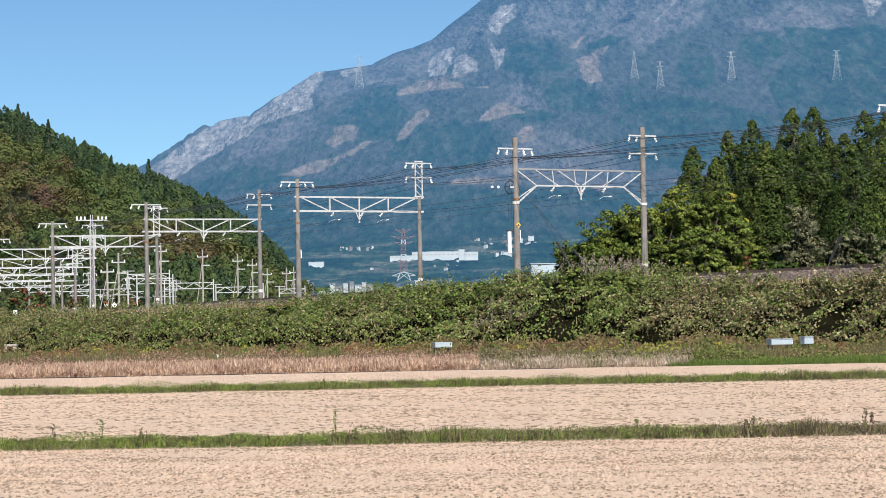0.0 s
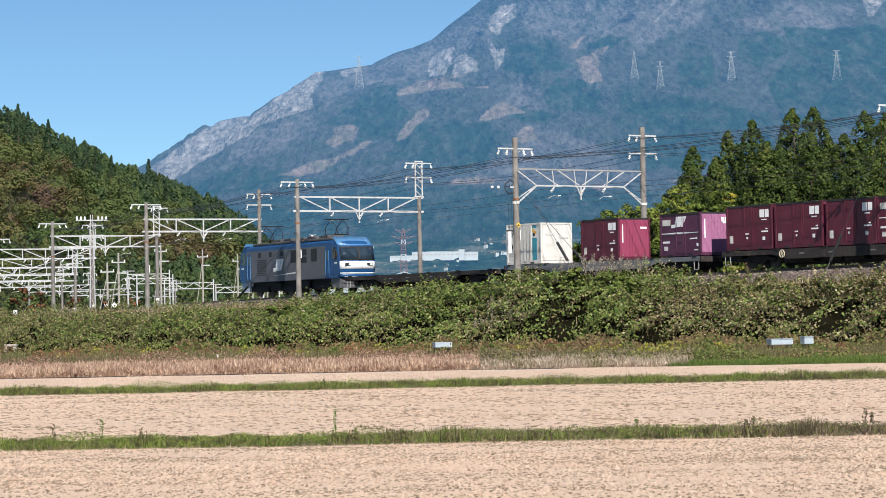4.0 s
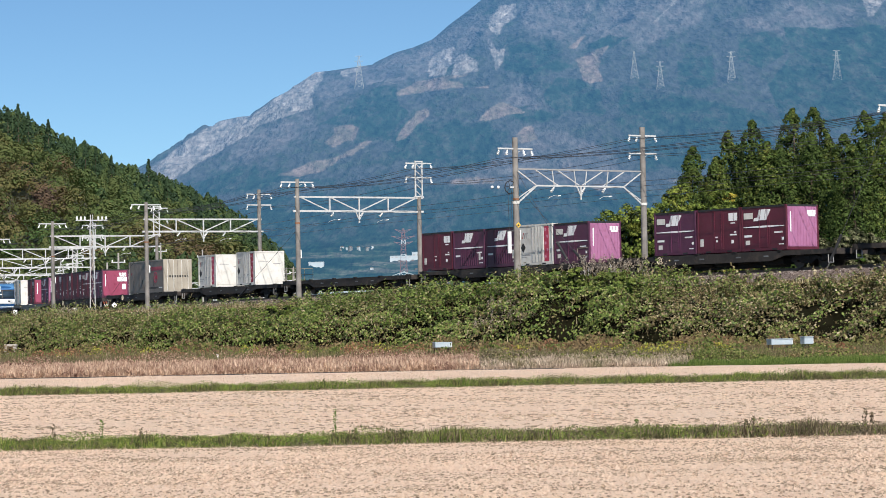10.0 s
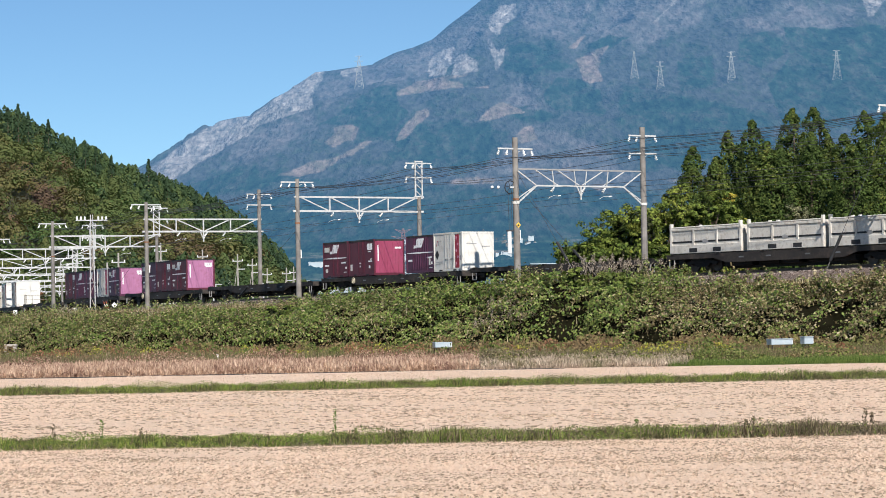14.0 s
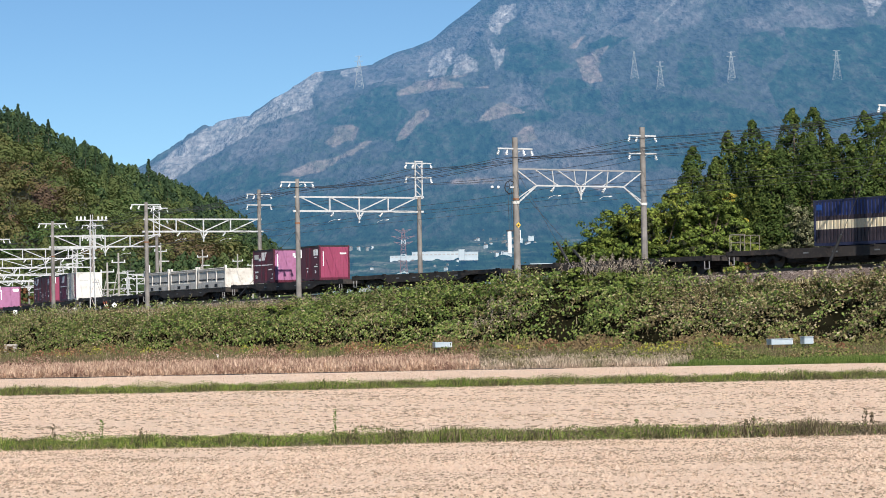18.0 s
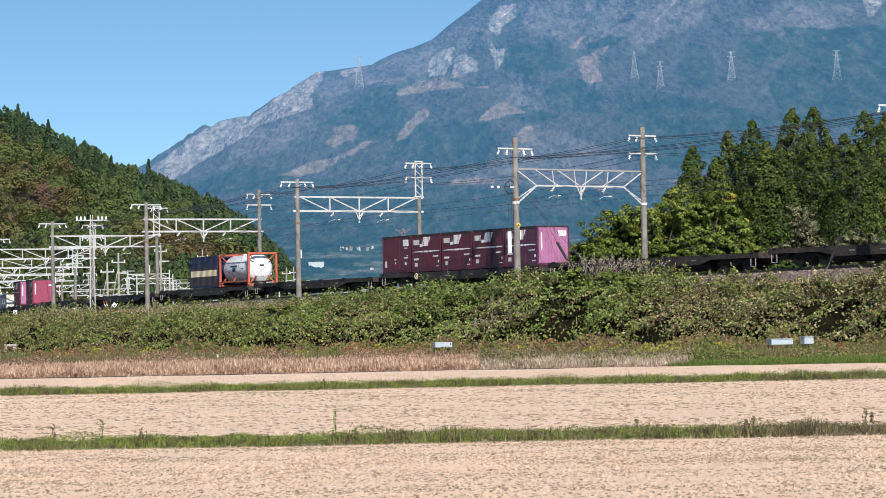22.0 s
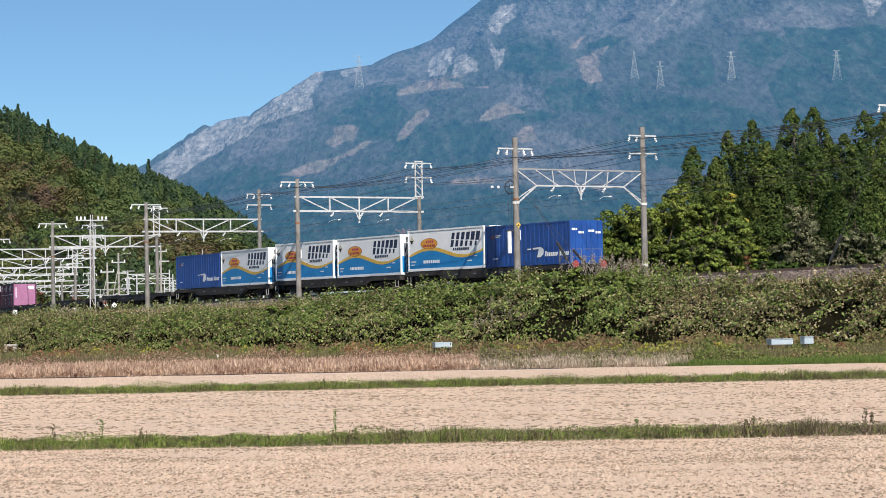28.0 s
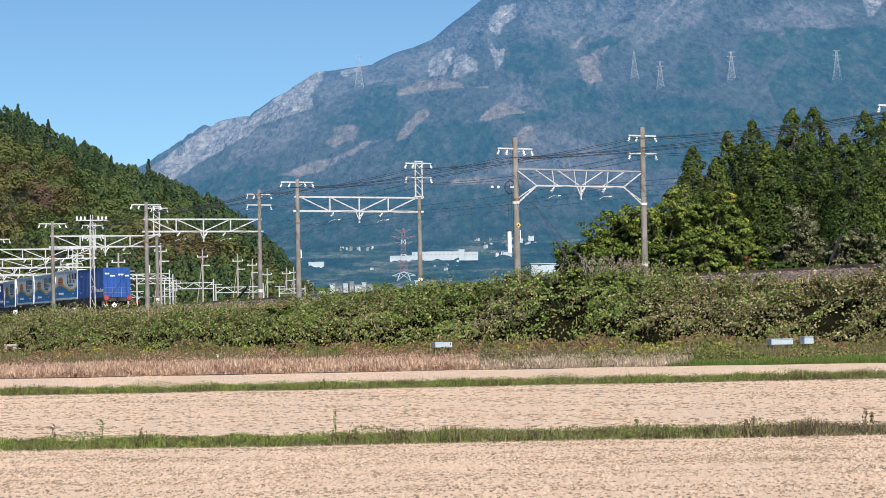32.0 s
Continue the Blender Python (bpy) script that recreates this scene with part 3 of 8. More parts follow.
    stone = ramp(nt, [(0.36, (0.095, 0.1, 0.094)), (0.48, (0.165, 0.16, 0.15)), (0.64, (0.25, 0.232, 0.214))])
    nt.links.new(nr.outputs["Fac"], stone.inputs[0])
    # valley floor: fields and tree lines in level strips
    nv = squeezed(noise_node(nt, 0.05, 5.0, 0.65), (0.35, 0.06, 2.4))
    strips = ramp(nt, [(0.38, (0.01, 0.026, 0.014)), (0.48, (0.02, 0.042, 0.022)), (0.55, (0.05, 0.07, 0.042)), (0.6, (0.12, 0.12, 0.09)), (0.66, (0.03, 0.05, 0.03))])
    nt.links.new(nv.outputs["Fac"], strips.inputs[0])
    col = mixed(ragged(c[0], 1.0, 0.36, 0.64), wood.outputs[0], scrub.outputs[0])
    col = mixed(ragged(a[2], 0.8, 0.42, 0.6), col, firs.outputs[0])
    col = mixed(ragged(a[0], 0.7, 0.42, 0.62), col, grass.outputs[0])
    col = mixed(ragged(a[1], 0.6, 0.45, 0.62), col, stone.outputs[0])
    col = mixed(ragged(c[1], 0.6, 0.3, 0.7), col, strips.outputs[0])
    col = mixed(None, col, spk.outputs[0], "MULTIPLY")
    nt.links.new(col, b.inputs["Base Color"])
    b.inputs["Specular IOR Level"].default_value = 0.0
    bp = nt.nodes.new("ShaderNodeBump")
    bp.inputs["Strength"].default_value = 0.7
    bp.inputs["Distance"].default_value = 10.0
    nt.links.new(n2.outputs["Fac"], bp.inputs["Height"])
    nt.links.new(bp.outputs[0], b.inputs["Normal"])
    # far backdrop: the haze of kilometres of air is put in as blue glow
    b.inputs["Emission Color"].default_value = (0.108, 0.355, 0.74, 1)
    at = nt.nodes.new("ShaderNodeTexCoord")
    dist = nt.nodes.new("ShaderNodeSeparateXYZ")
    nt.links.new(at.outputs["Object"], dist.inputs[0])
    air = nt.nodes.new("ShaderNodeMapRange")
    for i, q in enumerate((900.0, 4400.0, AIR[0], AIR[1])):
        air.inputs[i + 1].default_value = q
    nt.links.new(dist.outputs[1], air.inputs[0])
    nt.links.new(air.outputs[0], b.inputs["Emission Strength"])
    return m


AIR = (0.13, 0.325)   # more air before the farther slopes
SKYLINE = [(100, 420), (200, 345), (269, 289), (300, 270), (342, 242), (369, 238), (388, 214), (423, 207), (448, 204), (481, 181), (519, 154), (558, 127), (581, 125), (635, 117),
           (658, 114), (667, 108), (700, 92), (731, 83), (765, 69), (796, 42), (827, 19), (850, 0), (1000, -110), (1250, -260), (1568, -330), (1750, -320)]
SKY_B, SKY_H = np.array([sight(*p) for p in SKYLINE]).T
SPUR_X = [-800, -520, -440, -300, -180, -60, 60, 200, 420, 700, 1300]
SPUR_Z = [20, 120, 190, 262, 330, 372, 400, 420, 440, 440, 420]
xs = np.linspace(-830, 830, 460)
ys = np.concatenate([np.linspace(850, 2280, 46), np.linspace(2310, 4410, 260), np.linspace(4430, 4650, 6)])
X, Y = np.meshgrid(xs, ys)
W = fbm(X, Y, 0.004, 4, 11)
Xw = X + 60 * fbm(X, Y, 0.003, 3, 12)
v = np.clip((Y - 2000) / 2400, 0, 1)
zr = np.interp(X / 4400 * 4485, SKY_B, SKY_H) * 4400 / 4485
back = np.clip((Y - 4400) / 250, 0, 1)
foot = 22 * np.clip((Y - 900) / 600, 0, 1) + 0.04 * np.clip(Y - 1500, 0, 600)
Z1 = foot + (zr - foot) * np.clip((Y - 1500) / 2900, 0, 1) ** 1.75 * (1 - 0.5 * back)
zs = np.interp(Xw * 4485 / 3700.0, SPUR_X, SPUR_Z) * 3700 / 4485
sp = np.exp(-((Y - 3600) / 420.0) ** 2)
Z2 = zs * (np.clip((Y - 1700) / 1900, 0, 1) ** 1.5) * np.where(Y < 3600, 1, sp)
k = 0.03
Zm = np.log(np.exp(k * Z1) + np.exp(k * Z2)) / k - 6
rid = 1 - np.abs(fbm(X * 1.2, Y * 0.45, 0.016, 4, 13)) * 2
gully = 1 - 2 * np.abs(fbm(X + 0.3 * Y, Y * 0.3, 0.035, 4, 16))
Zm += (34 * rid + 20 * gully + 24 * W) * v * np.clip((X + 540) / 160, 0.08, 1) * np.clip((4420 - Y) / 500, 0.03, 1) - 8
Zm += (3.0 * fbm(X, Y, 0.12, 3, 14) + 3.5 * fbm(X * 1.2, Y * 0.5, 0.3, 2, 24)) * np.clip((4400 - Y) / 300, 0.25, 1)
# the far ridge stands out against the sky along the drawn line
top = np.max((Zm - 1.6) / Y * 4485, 0)
Zm *= ((np.interp(xs / 4400 * 4485, SKY_B, SKY_H)) / np.maximum(top, 30))[None, :]
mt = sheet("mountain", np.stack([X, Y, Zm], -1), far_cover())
SX, SZ = X / Y * 4485, (Zm - 1.6) / Y * 4485
XM, YM, ZMM, SXM, SZM = X, Y, Zm, SX, SZ


def cover(areas, soft=8.0):
    """Soft mask of land-cover areas, each an outline of sight lines."""
    out = np.zeros(SX.shape)
    for area in areas:
        p = np.array([sight(*q) for q in area])
        lo, hi = p.min(0) - soft, p.max(0) + soft
        near = (SX > lo[0]) & (SX < hi[0]) & (SZ > lo[1]) & (SZ < hi[1])
        x, z = SX[near], SZ[near]
        d = np.full(x.shape, 1e9)
        inside = np.zeros(x.shape, bool)
        for (x0, z0), (x1, z1) in zip(p, np.roll(p, -1, 0)):
            ex, ez = x1 - x0, z1 - z0
            t = np.clip(((x - x0) * ex + (z - z0) * ez) / (ex * ex + ez * ez + 1e-9), 0, 1)
            d = np.minimum(d, np.hypot(x - x0 - t * ex, z - z0 - t * ez))
            inside ^= ((z0 > z) != (z1 > z)) & (x < x0 + (z - z0) * ex / (ez if abs(ez) > 1e-9 else 1e-9))
        out[near] = np.maximum(out[near], np.clip(0.5 + np.where(inside, d, -d) / (2 * soft), 0, 1))
    return out


# cliffs and quarry faces
rock = cover([[(255, 305), (342, 240), (386, 212), (446, 202), (558, 122), (574, 126), (566, 150), (552, 168), (556, 190), (520, 202), (455, 224), (440, 240), (400, 262), (345, 294), (318, 314), (285, 326)]])
rock = np.maximum(rock, cover([[(756, 113), (770, 94), (806, 78), (798, 112), (786, 134), (757, 137)], [(806, 98), (818, 90), (846, 106), (847, 127), (800, 132)],
                               [(858, 36), (886, 8), (914, 4), (916, 30), (888, 46), (882, 64), (866, 52)], [(860, 64), (870, 70), (882, 92), (897, 78), (890, 112), (878, 126), (870, 98)],
                               [(1526, -6), (1575, -6), (1548, 28), (1538, 28)], [(600, 124), (640, 116), (636, 126), (604, 138)], [(1148, 44), (1196, -4), (1206, -2), (1166, 36)]], 10.0) * 0.95)
bare = cover([[(1018, 104), (1050, 90), (1080, 78), (1064, 102), (1060, 124), (1071, 142), (1048, 149), (1032, 142), (1026, 120)], [(843, 216), (868, 190), (888, 181), (906, 185), (930, 199), (896, 206)],
              [(700, 250), (712, 226), (740, 196), (756, 190), (760, 204), (738, 222), (716, 246)], [(486, 312), (545, 288), (612, 274), (568, 305), (530, 312)], [(572, 252), (600, 234), (634, 230), (612, 250), (590, 262)],
              [(596, 280), (640, 252), (660, 249), (622, 276)], [(590, 224), (620, 220), (636, 226), (626, 250), (592, 252)], [(290, 286), (340, 246), (368, 242), (334, 274)]], 8.0)
bare = np.maximum(bare, cover([[(696, 164), (740, 142), (782, 134), (846, 130), (792, 140), (832, 152), (760, 162), (704, 170)], [(832, 154), (868, 150), (866, 156), (834, 158)], [(792, 318), (850, 312), (886, 318), (880, 326), (800, 327)],
                               [(1042, 328), (1074, 326), (1078, 336), (1058, 340)], [(905, 250), (926, 224), (944, 222), (952, 246), (920, 256)], [(1006, 84), (1032, 60), (1040, 62), (1020, 86)], [(1180, 318), (1240, 312), (1238, 320), (1184, 324)]], 6.0) * 0.9)
scrub = cover([[(1027, 84), (1060, 20), (1090, -20), (1260, -20), (1240, 40), (1175, 62), (1140, 90), (1080, 66)], [(850, 300), (905, 250), (925, 224), (962, 226), (1060, 258), (1125, 300), (1104, 332), (1010, 328), (880, 326), (796, 324)],
               [(1290, 40), (1400, 0), (1520, 10), (1500, 60), (1400, 60), (1330, 50)], [(560, 150), (640, 120), (760, 76), (850, 20), (870, 60), (760, 140), (640, 150), (570, 190)], [(920, 0), (1060, 0), (1010, 70), (930, 60)],
               [(400, 265), (455, 228), (560, 196), (560, 230), (480, 270), (400, 300)], [(880, 150), (960, 150), (960, 200), (890, 196)]], 22.0)
con = cover([[(570, 218), (620, 184), (662, 154), (704, 148), (702, 190), (652, 202), (632, 226), (600, 222)], [(626, 254), (640, 214), (704, 178), (722, 200), (690, 246)], [(962, 166), (985, 136), (1030, 140), (1062, 160), (1072, 202), (990, 196), (968, 182)],
             [(1028, 82), (1080, 60), (1114, 66), (1072, 88)], [(1196, 106), (1262, 98), (1272, 152), (1206, 162)], [(1308, 60), (1372, 54), (1402, 86), (1352, 122), (1308, 102)], [(1388, 46), (1470, 50), (1600, 40), (1600, 230), (1390, 230), (1360, 150), (1400, 100)]], 9.0)
con = np.maximum(con, cover([[(700, 216), (850, 214), (900, 236), (860, 292), (760, 302), (690, 272)], [(876, 190), (960, 194), (1002, 205), (960, 216), (900, 211)], [(300, 352), (340, 322), (430, 292), (560, 316), (610, 326), (480, 340)],
                             [(240, 500), (240, 372), (480, 352), (700, 330), (900, 332), (1140, 336), (1600, 300), (1600, 500)], [(900, 76), (980, 72), (1010, 120), (940, 140), (890, 120)], [(1100, 150), (1220, 170), (1360, 200), (1380, 300), (1140, 300), (1090, 220)]], 26.0))
valley = np.clip((165 - SZ) / 40, 0, 1)


def paint_layer(name, r, g, b):
    c = np.stack([r, g, b, np.ones_like(r)], -1).reshape(-1, 4).astype(np.float32)
    mt.color_attributes.new(name, "FLOAT_COLOR", "POINT").data.foreach_set("color", c.reshape(-1))


paint_layer("cover", bare, rock, con)
paint_layer("cover_low", scrub, valley, 0 * valley)
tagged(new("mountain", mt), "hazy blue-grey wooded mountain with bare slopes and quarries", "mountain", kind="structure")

# ================= wooded hill behind the station =================
HILL_X = [-260, -190, -122, -117, -110, -99, -91, -82, -77, -63, -53, -44, -40, -34, -20]
HILL_Z = [72, 66, 58.5, 57, 53, 48, 43, 39.5, 38, 32, 24.5, 16, 10, 3, 0]
xs = np.linspace(-260, -20, 90)
ys = np.linspace(440, 900, 90)
X, Y = np.meshgrid(xs, ys)


def hill_z(X, Y):
    zr = np.interp(X * 700 / np.maximum(Y, 500) * 1.0, HILL_X, HILL_Z)
    u = np.clip((Y - 470) / 230, 0, 1)
    return zr * (0.06 + 0.94 * u ** 0.85) * np.where(Y > 700, Y / 700 * (1 - np.clip((Y - 740) / 250, 0, 1)), 1) + 4.5 * fbm(X, Y, 0.045, 3, 21) * u * np.clip((740 - Y) / 120, 0.2, 1) - 0.5


M_WOODFLOOR = surf("wood_floor", (0.03, 0.036, 0.016), (0.05, 0.05, 0.025), 0.2, 0.95, bump=0.4, fine=2)
tagged(new("wooded_hill", sheet("wooded_hill", np.stack([X, Y, hill_z(X, Y)], -1), M_WOODFLOOR)), "steep wooded hill", kind="structure")


def tree_tint(name, stops, shades, trans=0.3):
    """Foliage whose hue goes by tree (a layer of the mesh) and whose value goes by leaf."""
    m, nt, b = base_mat(name, 0.75)
    at = nt.nodes.new("ShaderNodeVertexColor")
    at.layer_name = "tree"
    sep = nt.nodes.new("ShaderNodeSeparateColor")
    nt.links.new(at.outputs["Color"], sep.inputs[0])
    r = ramp(nt, stops)
    r.color_ramp.interpolation = "LINEAR"
    nt.links.new(sep.outputs[0], r.inputs[0])
    g = nt.nodes.new("ShaderNodeNewGeometry")
    s = ramp(nt, shades)
    nt.links.new(g.outputs["Random Per Island"], s.inputs[0])
    mx = nt.nodes.new("ShaderNodeMix")
    mx.data_type, mx.blend_type = "RGBA", "MULTIPLY"
    mx.inputs[0].default_value = 1.0
    nt.links.new(r.outputs[0], mx.inputs[6])
    nt.links.new(s.outputs[0], mx.inputs[7])
    nt.links.new(mx.outputs[2], b.inputs["Base Color"])
    b.inputs["Specular IOR Level"].default_value = 0.15
    t = nt.nodes.new("ShaderNodeBsdfTranslucent")
    mix = nt.nodes.new("ShaderNodeMixShader")
    mix.inputs[0].default_value = trans
    nt.links.new(mx.outputs[2], t.inputs["Color"])
    nt.links.new(b.outputs[0], mix.inputs[1])
    nt.links.new(t.outputs[0], mix.inputs[2])
    nt.links.new(mix.outputs[0], nt.nodes["Material Output"].inputs["Surface"])
    return m


def tree_layer(me, tint):
    """Stores one tint for each four-cornered leaf."""
    q = np.repeat(np.asarray(tint), 4)
    c = np.stack([q, q, q, np.ones_like(q)], -1).astype(np.float32)
    me.color_attributes.new("tree", "FLOAT_COLOR", "POINT").data.foreach_set("color", c.reshape(-1))
    return me


LEAFSHADE = [(0.0, (0.84,) * 3), (0.6, (1.0,) * 3), (1.0, (1.2,) * 3)]
# raised blue in these leaf colours stands for the haze before the hill
FAR_CONIFER = tree_tint("far_conifer", [(0.0, (0.038, 0.068, 0.036)), (0.35, (0.06, 0.1, 0.04)), (0.65, (0.09, 0.126, 0.044)), (1.0, (0.13, 0.145, 0.05))], LEAFSHADE)
FAR_BROAD = tree_tint("far_broadleaf", [(0.0, (0.072, 0.125, 0.04)), (0.3, (0.115, 0.145, 0.048)), (0.55, (0.16, 0.148, 0.056)), (0.75, (0.15, 0.1, 0.058)), (1.0, (0.11, 0.076, 0.064))], LEAFSHADE)


def far_wood(name, label, n, conifer, material):
    x = rng.uniform(-255, -30, n)
    y = 470 + 260 * rng.random(n) ** 0.9
    z = hill_z(x, y)
    ok = (z > 1.0) & (np.abs(x) < y * 0.21) & (x < -0.055 * y)
    px, py = 784 + x / y * 4485, 572 - (z - 1.6) / y * 4485
    # firs along the ridge and on the flank towards the valley, broadleaves in the hollow
    up = py - np.interp(px, [0, 180, 330, 440, 520], [185, 240, 325, 405, 460])
    kind = 0.5 * fbm(x, y, 0.035, 3, 22) - 0.3 * np.exp(-((px - 310) / 110) ** 2 - ((py - 460) / 34) ** 2) + rng.normal(0, 0.1, n) + np.interp(up, [0, 45, 75], [0.7, 0.35, 0.0]) + np.interp(px, [60, 150, 250], [-0.2, 0.1, 0.25])
    ok &= (kind > 0.2) if conifer else (kind <= 0.24)
    x, y, z, px, py, up = x[ok], y[ok], z[ok], px[ok], py[ok], up[ok]
    m = len(x)
    wander = fbm(x, y, 0.05, 3, 27)
    if conifer:
        tint = np.interp(up, [0, 40, 90], [0.1, 0.25, 0.5]) + 0.5 * wander + rng.normal(0, 0.2, m)
    else:
        russet = np.exp(-((px - 85) / 42) ** 2 - ((py - 362) / 22) ** 2) + 0.7 * np.exp(-((px - 105) / 30) ** 2 - ((py - 318) / 10) ** 2) + 0.9 * np.exp(-((px - 310) / 110) ** 2 - ((py - 460) / 36) ** 2) + 0.6 * np.exp(-((px - 20) / 30) ** 2 - ((py - 410) / 16) ** 2)
        tint = np.interp(px, [0, 70, 110, 200], [0.33, 0.32, 0.16, 0.28]) + 0.5 * russet + 0.32 * wander + rng.normal(0, 0.15, m)
    C, N, T = [], [], []
    for i in range(m):
        if conifer:
            h, r, q = rng.uniform(4.4, 6.6), rng.uniform(2.1, 3.3), 225
            t = rng.random(q) ** 0.8
            th = rng.uniform(0, 6.283, q)
            rr = r * (1.02 - t ** 2.0) ** 0.8 * rng.uniform(0.7, 1.1, q)
            p = np.stack([rr * np.cos(th), rr * np.sin(th), 0.4 + t * h - 0.3 * rr], -1)
            nn = np.stack([np.cos(th), np.sin(th), 0 * th + 0.5], -1)
        else:
            h, r, q = rng.uniform(4.5, 8.0), rng.uniform(2.6, 4.8), 270
            # five to eight rounded boughs
            k = int(rng.integers(5, 9))
            cen = rng.normal(0, 1, (k, 3))
            cen /= np.linalg.norm(cen, axis=1)[:, None]
            cen[:, 2] = np.abs(cen[:, 2]) * 0.9 - 0.1
            own = rng.integers(0, k, q)
            d = rng.normal(0, 1, (q, 3))
            d /= np.linalg.norm(d, axis=1)[:, None]
            p = (cen[own] * 0.62 + d * 0.5 * rng.uniform(0.8, 1.05, (q, 1))) * np.array([r, r, h * 0.55]) + np.array([0, 0, h * 0.42])
            nn = 0.5 * d + 1.0 * cen[own] + np.array([0, 0, 0.35])
        C.append(p + np.array([x[i], y[i], z[i]]))
        N.append(nn)
        T.append(np.clip(tint[i] + 0 * p[:, 0] + rng.normal(0, 0.04, q), 0, 1))
    me = leaves(name, np.concatenate(C), np.concatenate(N), 0.33, material, 0.16)
    tree_layer(me, np.concatenate(T))
    tagged(new(name, me), label, kind="stuff")


far_wood("conifer_wood", "dark green cedars and pines on the hill", 2700, True, FAR_CONIFER)
far_wood("autumn_wood", "olive and russet autumn trees on the hill", 2000, False, FAR_BROAD)
# single taller firs along the skyline
for px, py, h in ((12, 190, 13), (30, 183, 15), (48, 198, 12), (84, 212, 15), (130, 244, 11), (150, 252, 13), (168, 262, 10), (196, 275, 11), (262, 282, 15), (275, 306, 10), (295, 312, 11), (347, 338, 10), (382, 348, 17), (436, 382, 10)):
    bx, bz = sight(px, py)
    y = 640.0
    zt = bz / 4485 * y + 1.6
    q = 420
    t = rng.random(q) ** 0.8
    th = rng.uniform(0, 6.283, q)
    rr = 0.17 * h * (1.02 - t ** 1.3) ** 0.9 * rng.uniform(0.5, 1.1, q)
    p = np.stack([rr * np.cos(th), rr * np.sin(th), t * h - 0.3 * rr], -1)
    r = root("fir_tree", Matrix.Translation((bx / 4485 * y, y, zt - h)), "tall dark fir on the hill's ridge", "tree", "firs on the ridge")
    part("trunk", bar((0, 0, -4), (0, 0, h * 0.95), 0.25, 0.05, 6), M_BARK, r)
    me = leaves("crown", p, np.stack([np.cos(th), np.sin(th), 0 * th + 0.4], -1), 0.33, FAR_CONIFER, 0.35)
    ob = new("crown", tree_layer(me, np.clip(rng.normal(0.1, 0.05) + 0 * th, 0, 1)))
    ob.parent = r

# ================= the freight train =================
M_WINE = surf("wine_red_paint", (0.08, 0.013, 0.025), (0.112, 0.019, 0.036), 0.9, 0.45, bump=0.08, dirt=(0.1, 0.035, 0.04), dirt_amt=0.5)
M_PURPLE = surf("purple_red_paint", (0.076, 0.022, 0.05), (0.105, 0.03, 0.068), 0.9, 0.45, bump=0.08, dirt=(0.09, 0.04, 0.055), dirt_amt=0.5)
# sunlight put into the colour: ends brighter than the darkened side paints
M_LITCRIMSON = surf("sunlit_crimson_paint", (0.24, 0.038, 0.08), (0.31, 0.055, 0.115), 0.9, 0.6, bump=0.08, dirt=(0.18, 0.05, 0.07), dirt_amt=0.5)
M_LITPINK = surf("sunlit_pink_paint", (0.31, 0.12, 0.225), (0.4, 0.165, 0.3), 0.9, 0.6, bump=0.08, dirt=(0.2, 0.06, 0.1), dirt_amt=0.5)
M_CWHITE = surf("container_white", (0.62, 0.6, 0.55), (0.73, 0.71, 0.66), 0.8, 0.5, bump=0.06, dirt=(0.36, 0.3, 0.24), dirt_amt=0.5)
M_GONDOLA = surf("worn_cream_white", (0.56, 0.525, 0.465), (0.72, 0.685, 0.62), 1.3, 0.6, bump=0.08, dirt=(0.26, 0.19, 0.13), dirt_amt=0.7)
M_TRIMGREY = surf("grey_metal_trim", (0.3, 0.3, 0.3), (0.42, 0.41, 0.4), 2.0, 0.5, 0.2, dirt=(0.2, 0.17, 0.14))
M_PALESILL = surf("grey_wagon_sill", (0.14, 0.15, 0.155), (0.2, 0.21, 0.215), 1.0, 0.6, dirt=(0.06, 0.055, 0.05), dirt_amt=0.6)
M_HANDRAIL = surf("worn_handrail", (0.2, 0.18, 0.13), (0.28, 0.25, 0.19), 2.0, 0.6)
M_BEIGE = surf("grey_beige_paint", (0.19, 0.165, 0.145), (0.26, 0.228, 0.2), 0.7, 0.55, bump=0.06, dirt=(0.16, 0.13, 0.11), dirt_amt=0.5)
M_CREAM = surf("cream_paint", (0.31, 0.275, 0.22), (0.4, 0.36, 0.295), 0.9, 0.5, dirt=(0.35, 0.27, 0.18))
M_TEAL = surf("teal_stripe", (0.04, 0.25, 0.33), (0.06, 0.32, 0.4), 2.0, 0.5)
M_REDS = surf("red_stripe", (0.42, 0.035, 0.075), (0.52, 0.06, 0.11), 2.0, 0.5)
M_PETAL = surf("pale_pink_paint", (0.55, 0.2, 0.3), (0.66, 0.3, 0.4), 2.0, 0.5)
M_DKRED = surf("dark_red_stripe", (0.28, 0.02, 0.04), (0.34, 0.03, 0.05), 2.0, 0.5)
M_NAVY = surf("navy_corrugated", (0.014, 0.017, 0.045), (0.022, 0.028, 0.08), 0.9, 0.55, dirt=(0.06, 0.06, 0.08))
M_CORR = surf("mid_blue_corrugated", (0.025, 0.05, 0.2), (0.035, 0.075, 0.29), 0.9, 0.55, dirt=(0.06, 0.06, 0.08))
M_DARKLOW = surf("dark_brown_panel", (0.03, 0.022, 0.03), (0.045, 0.035, 0.045), 1.0, 0.55)
M_BAND = surf("cream_band", (0.6, 0.52, 0.36), (0.7, 0.62, 0.45), 1.5, 0.55, dirt=(0.4, 0.34, 0.25))
M_ORANGE = surf("salmon_red_frame", (0.4, 0.085, 0.05), (0.5, 0.12, 0.075), 1.5, 0.5, dirt=(0.35, 0.12, 0.07))
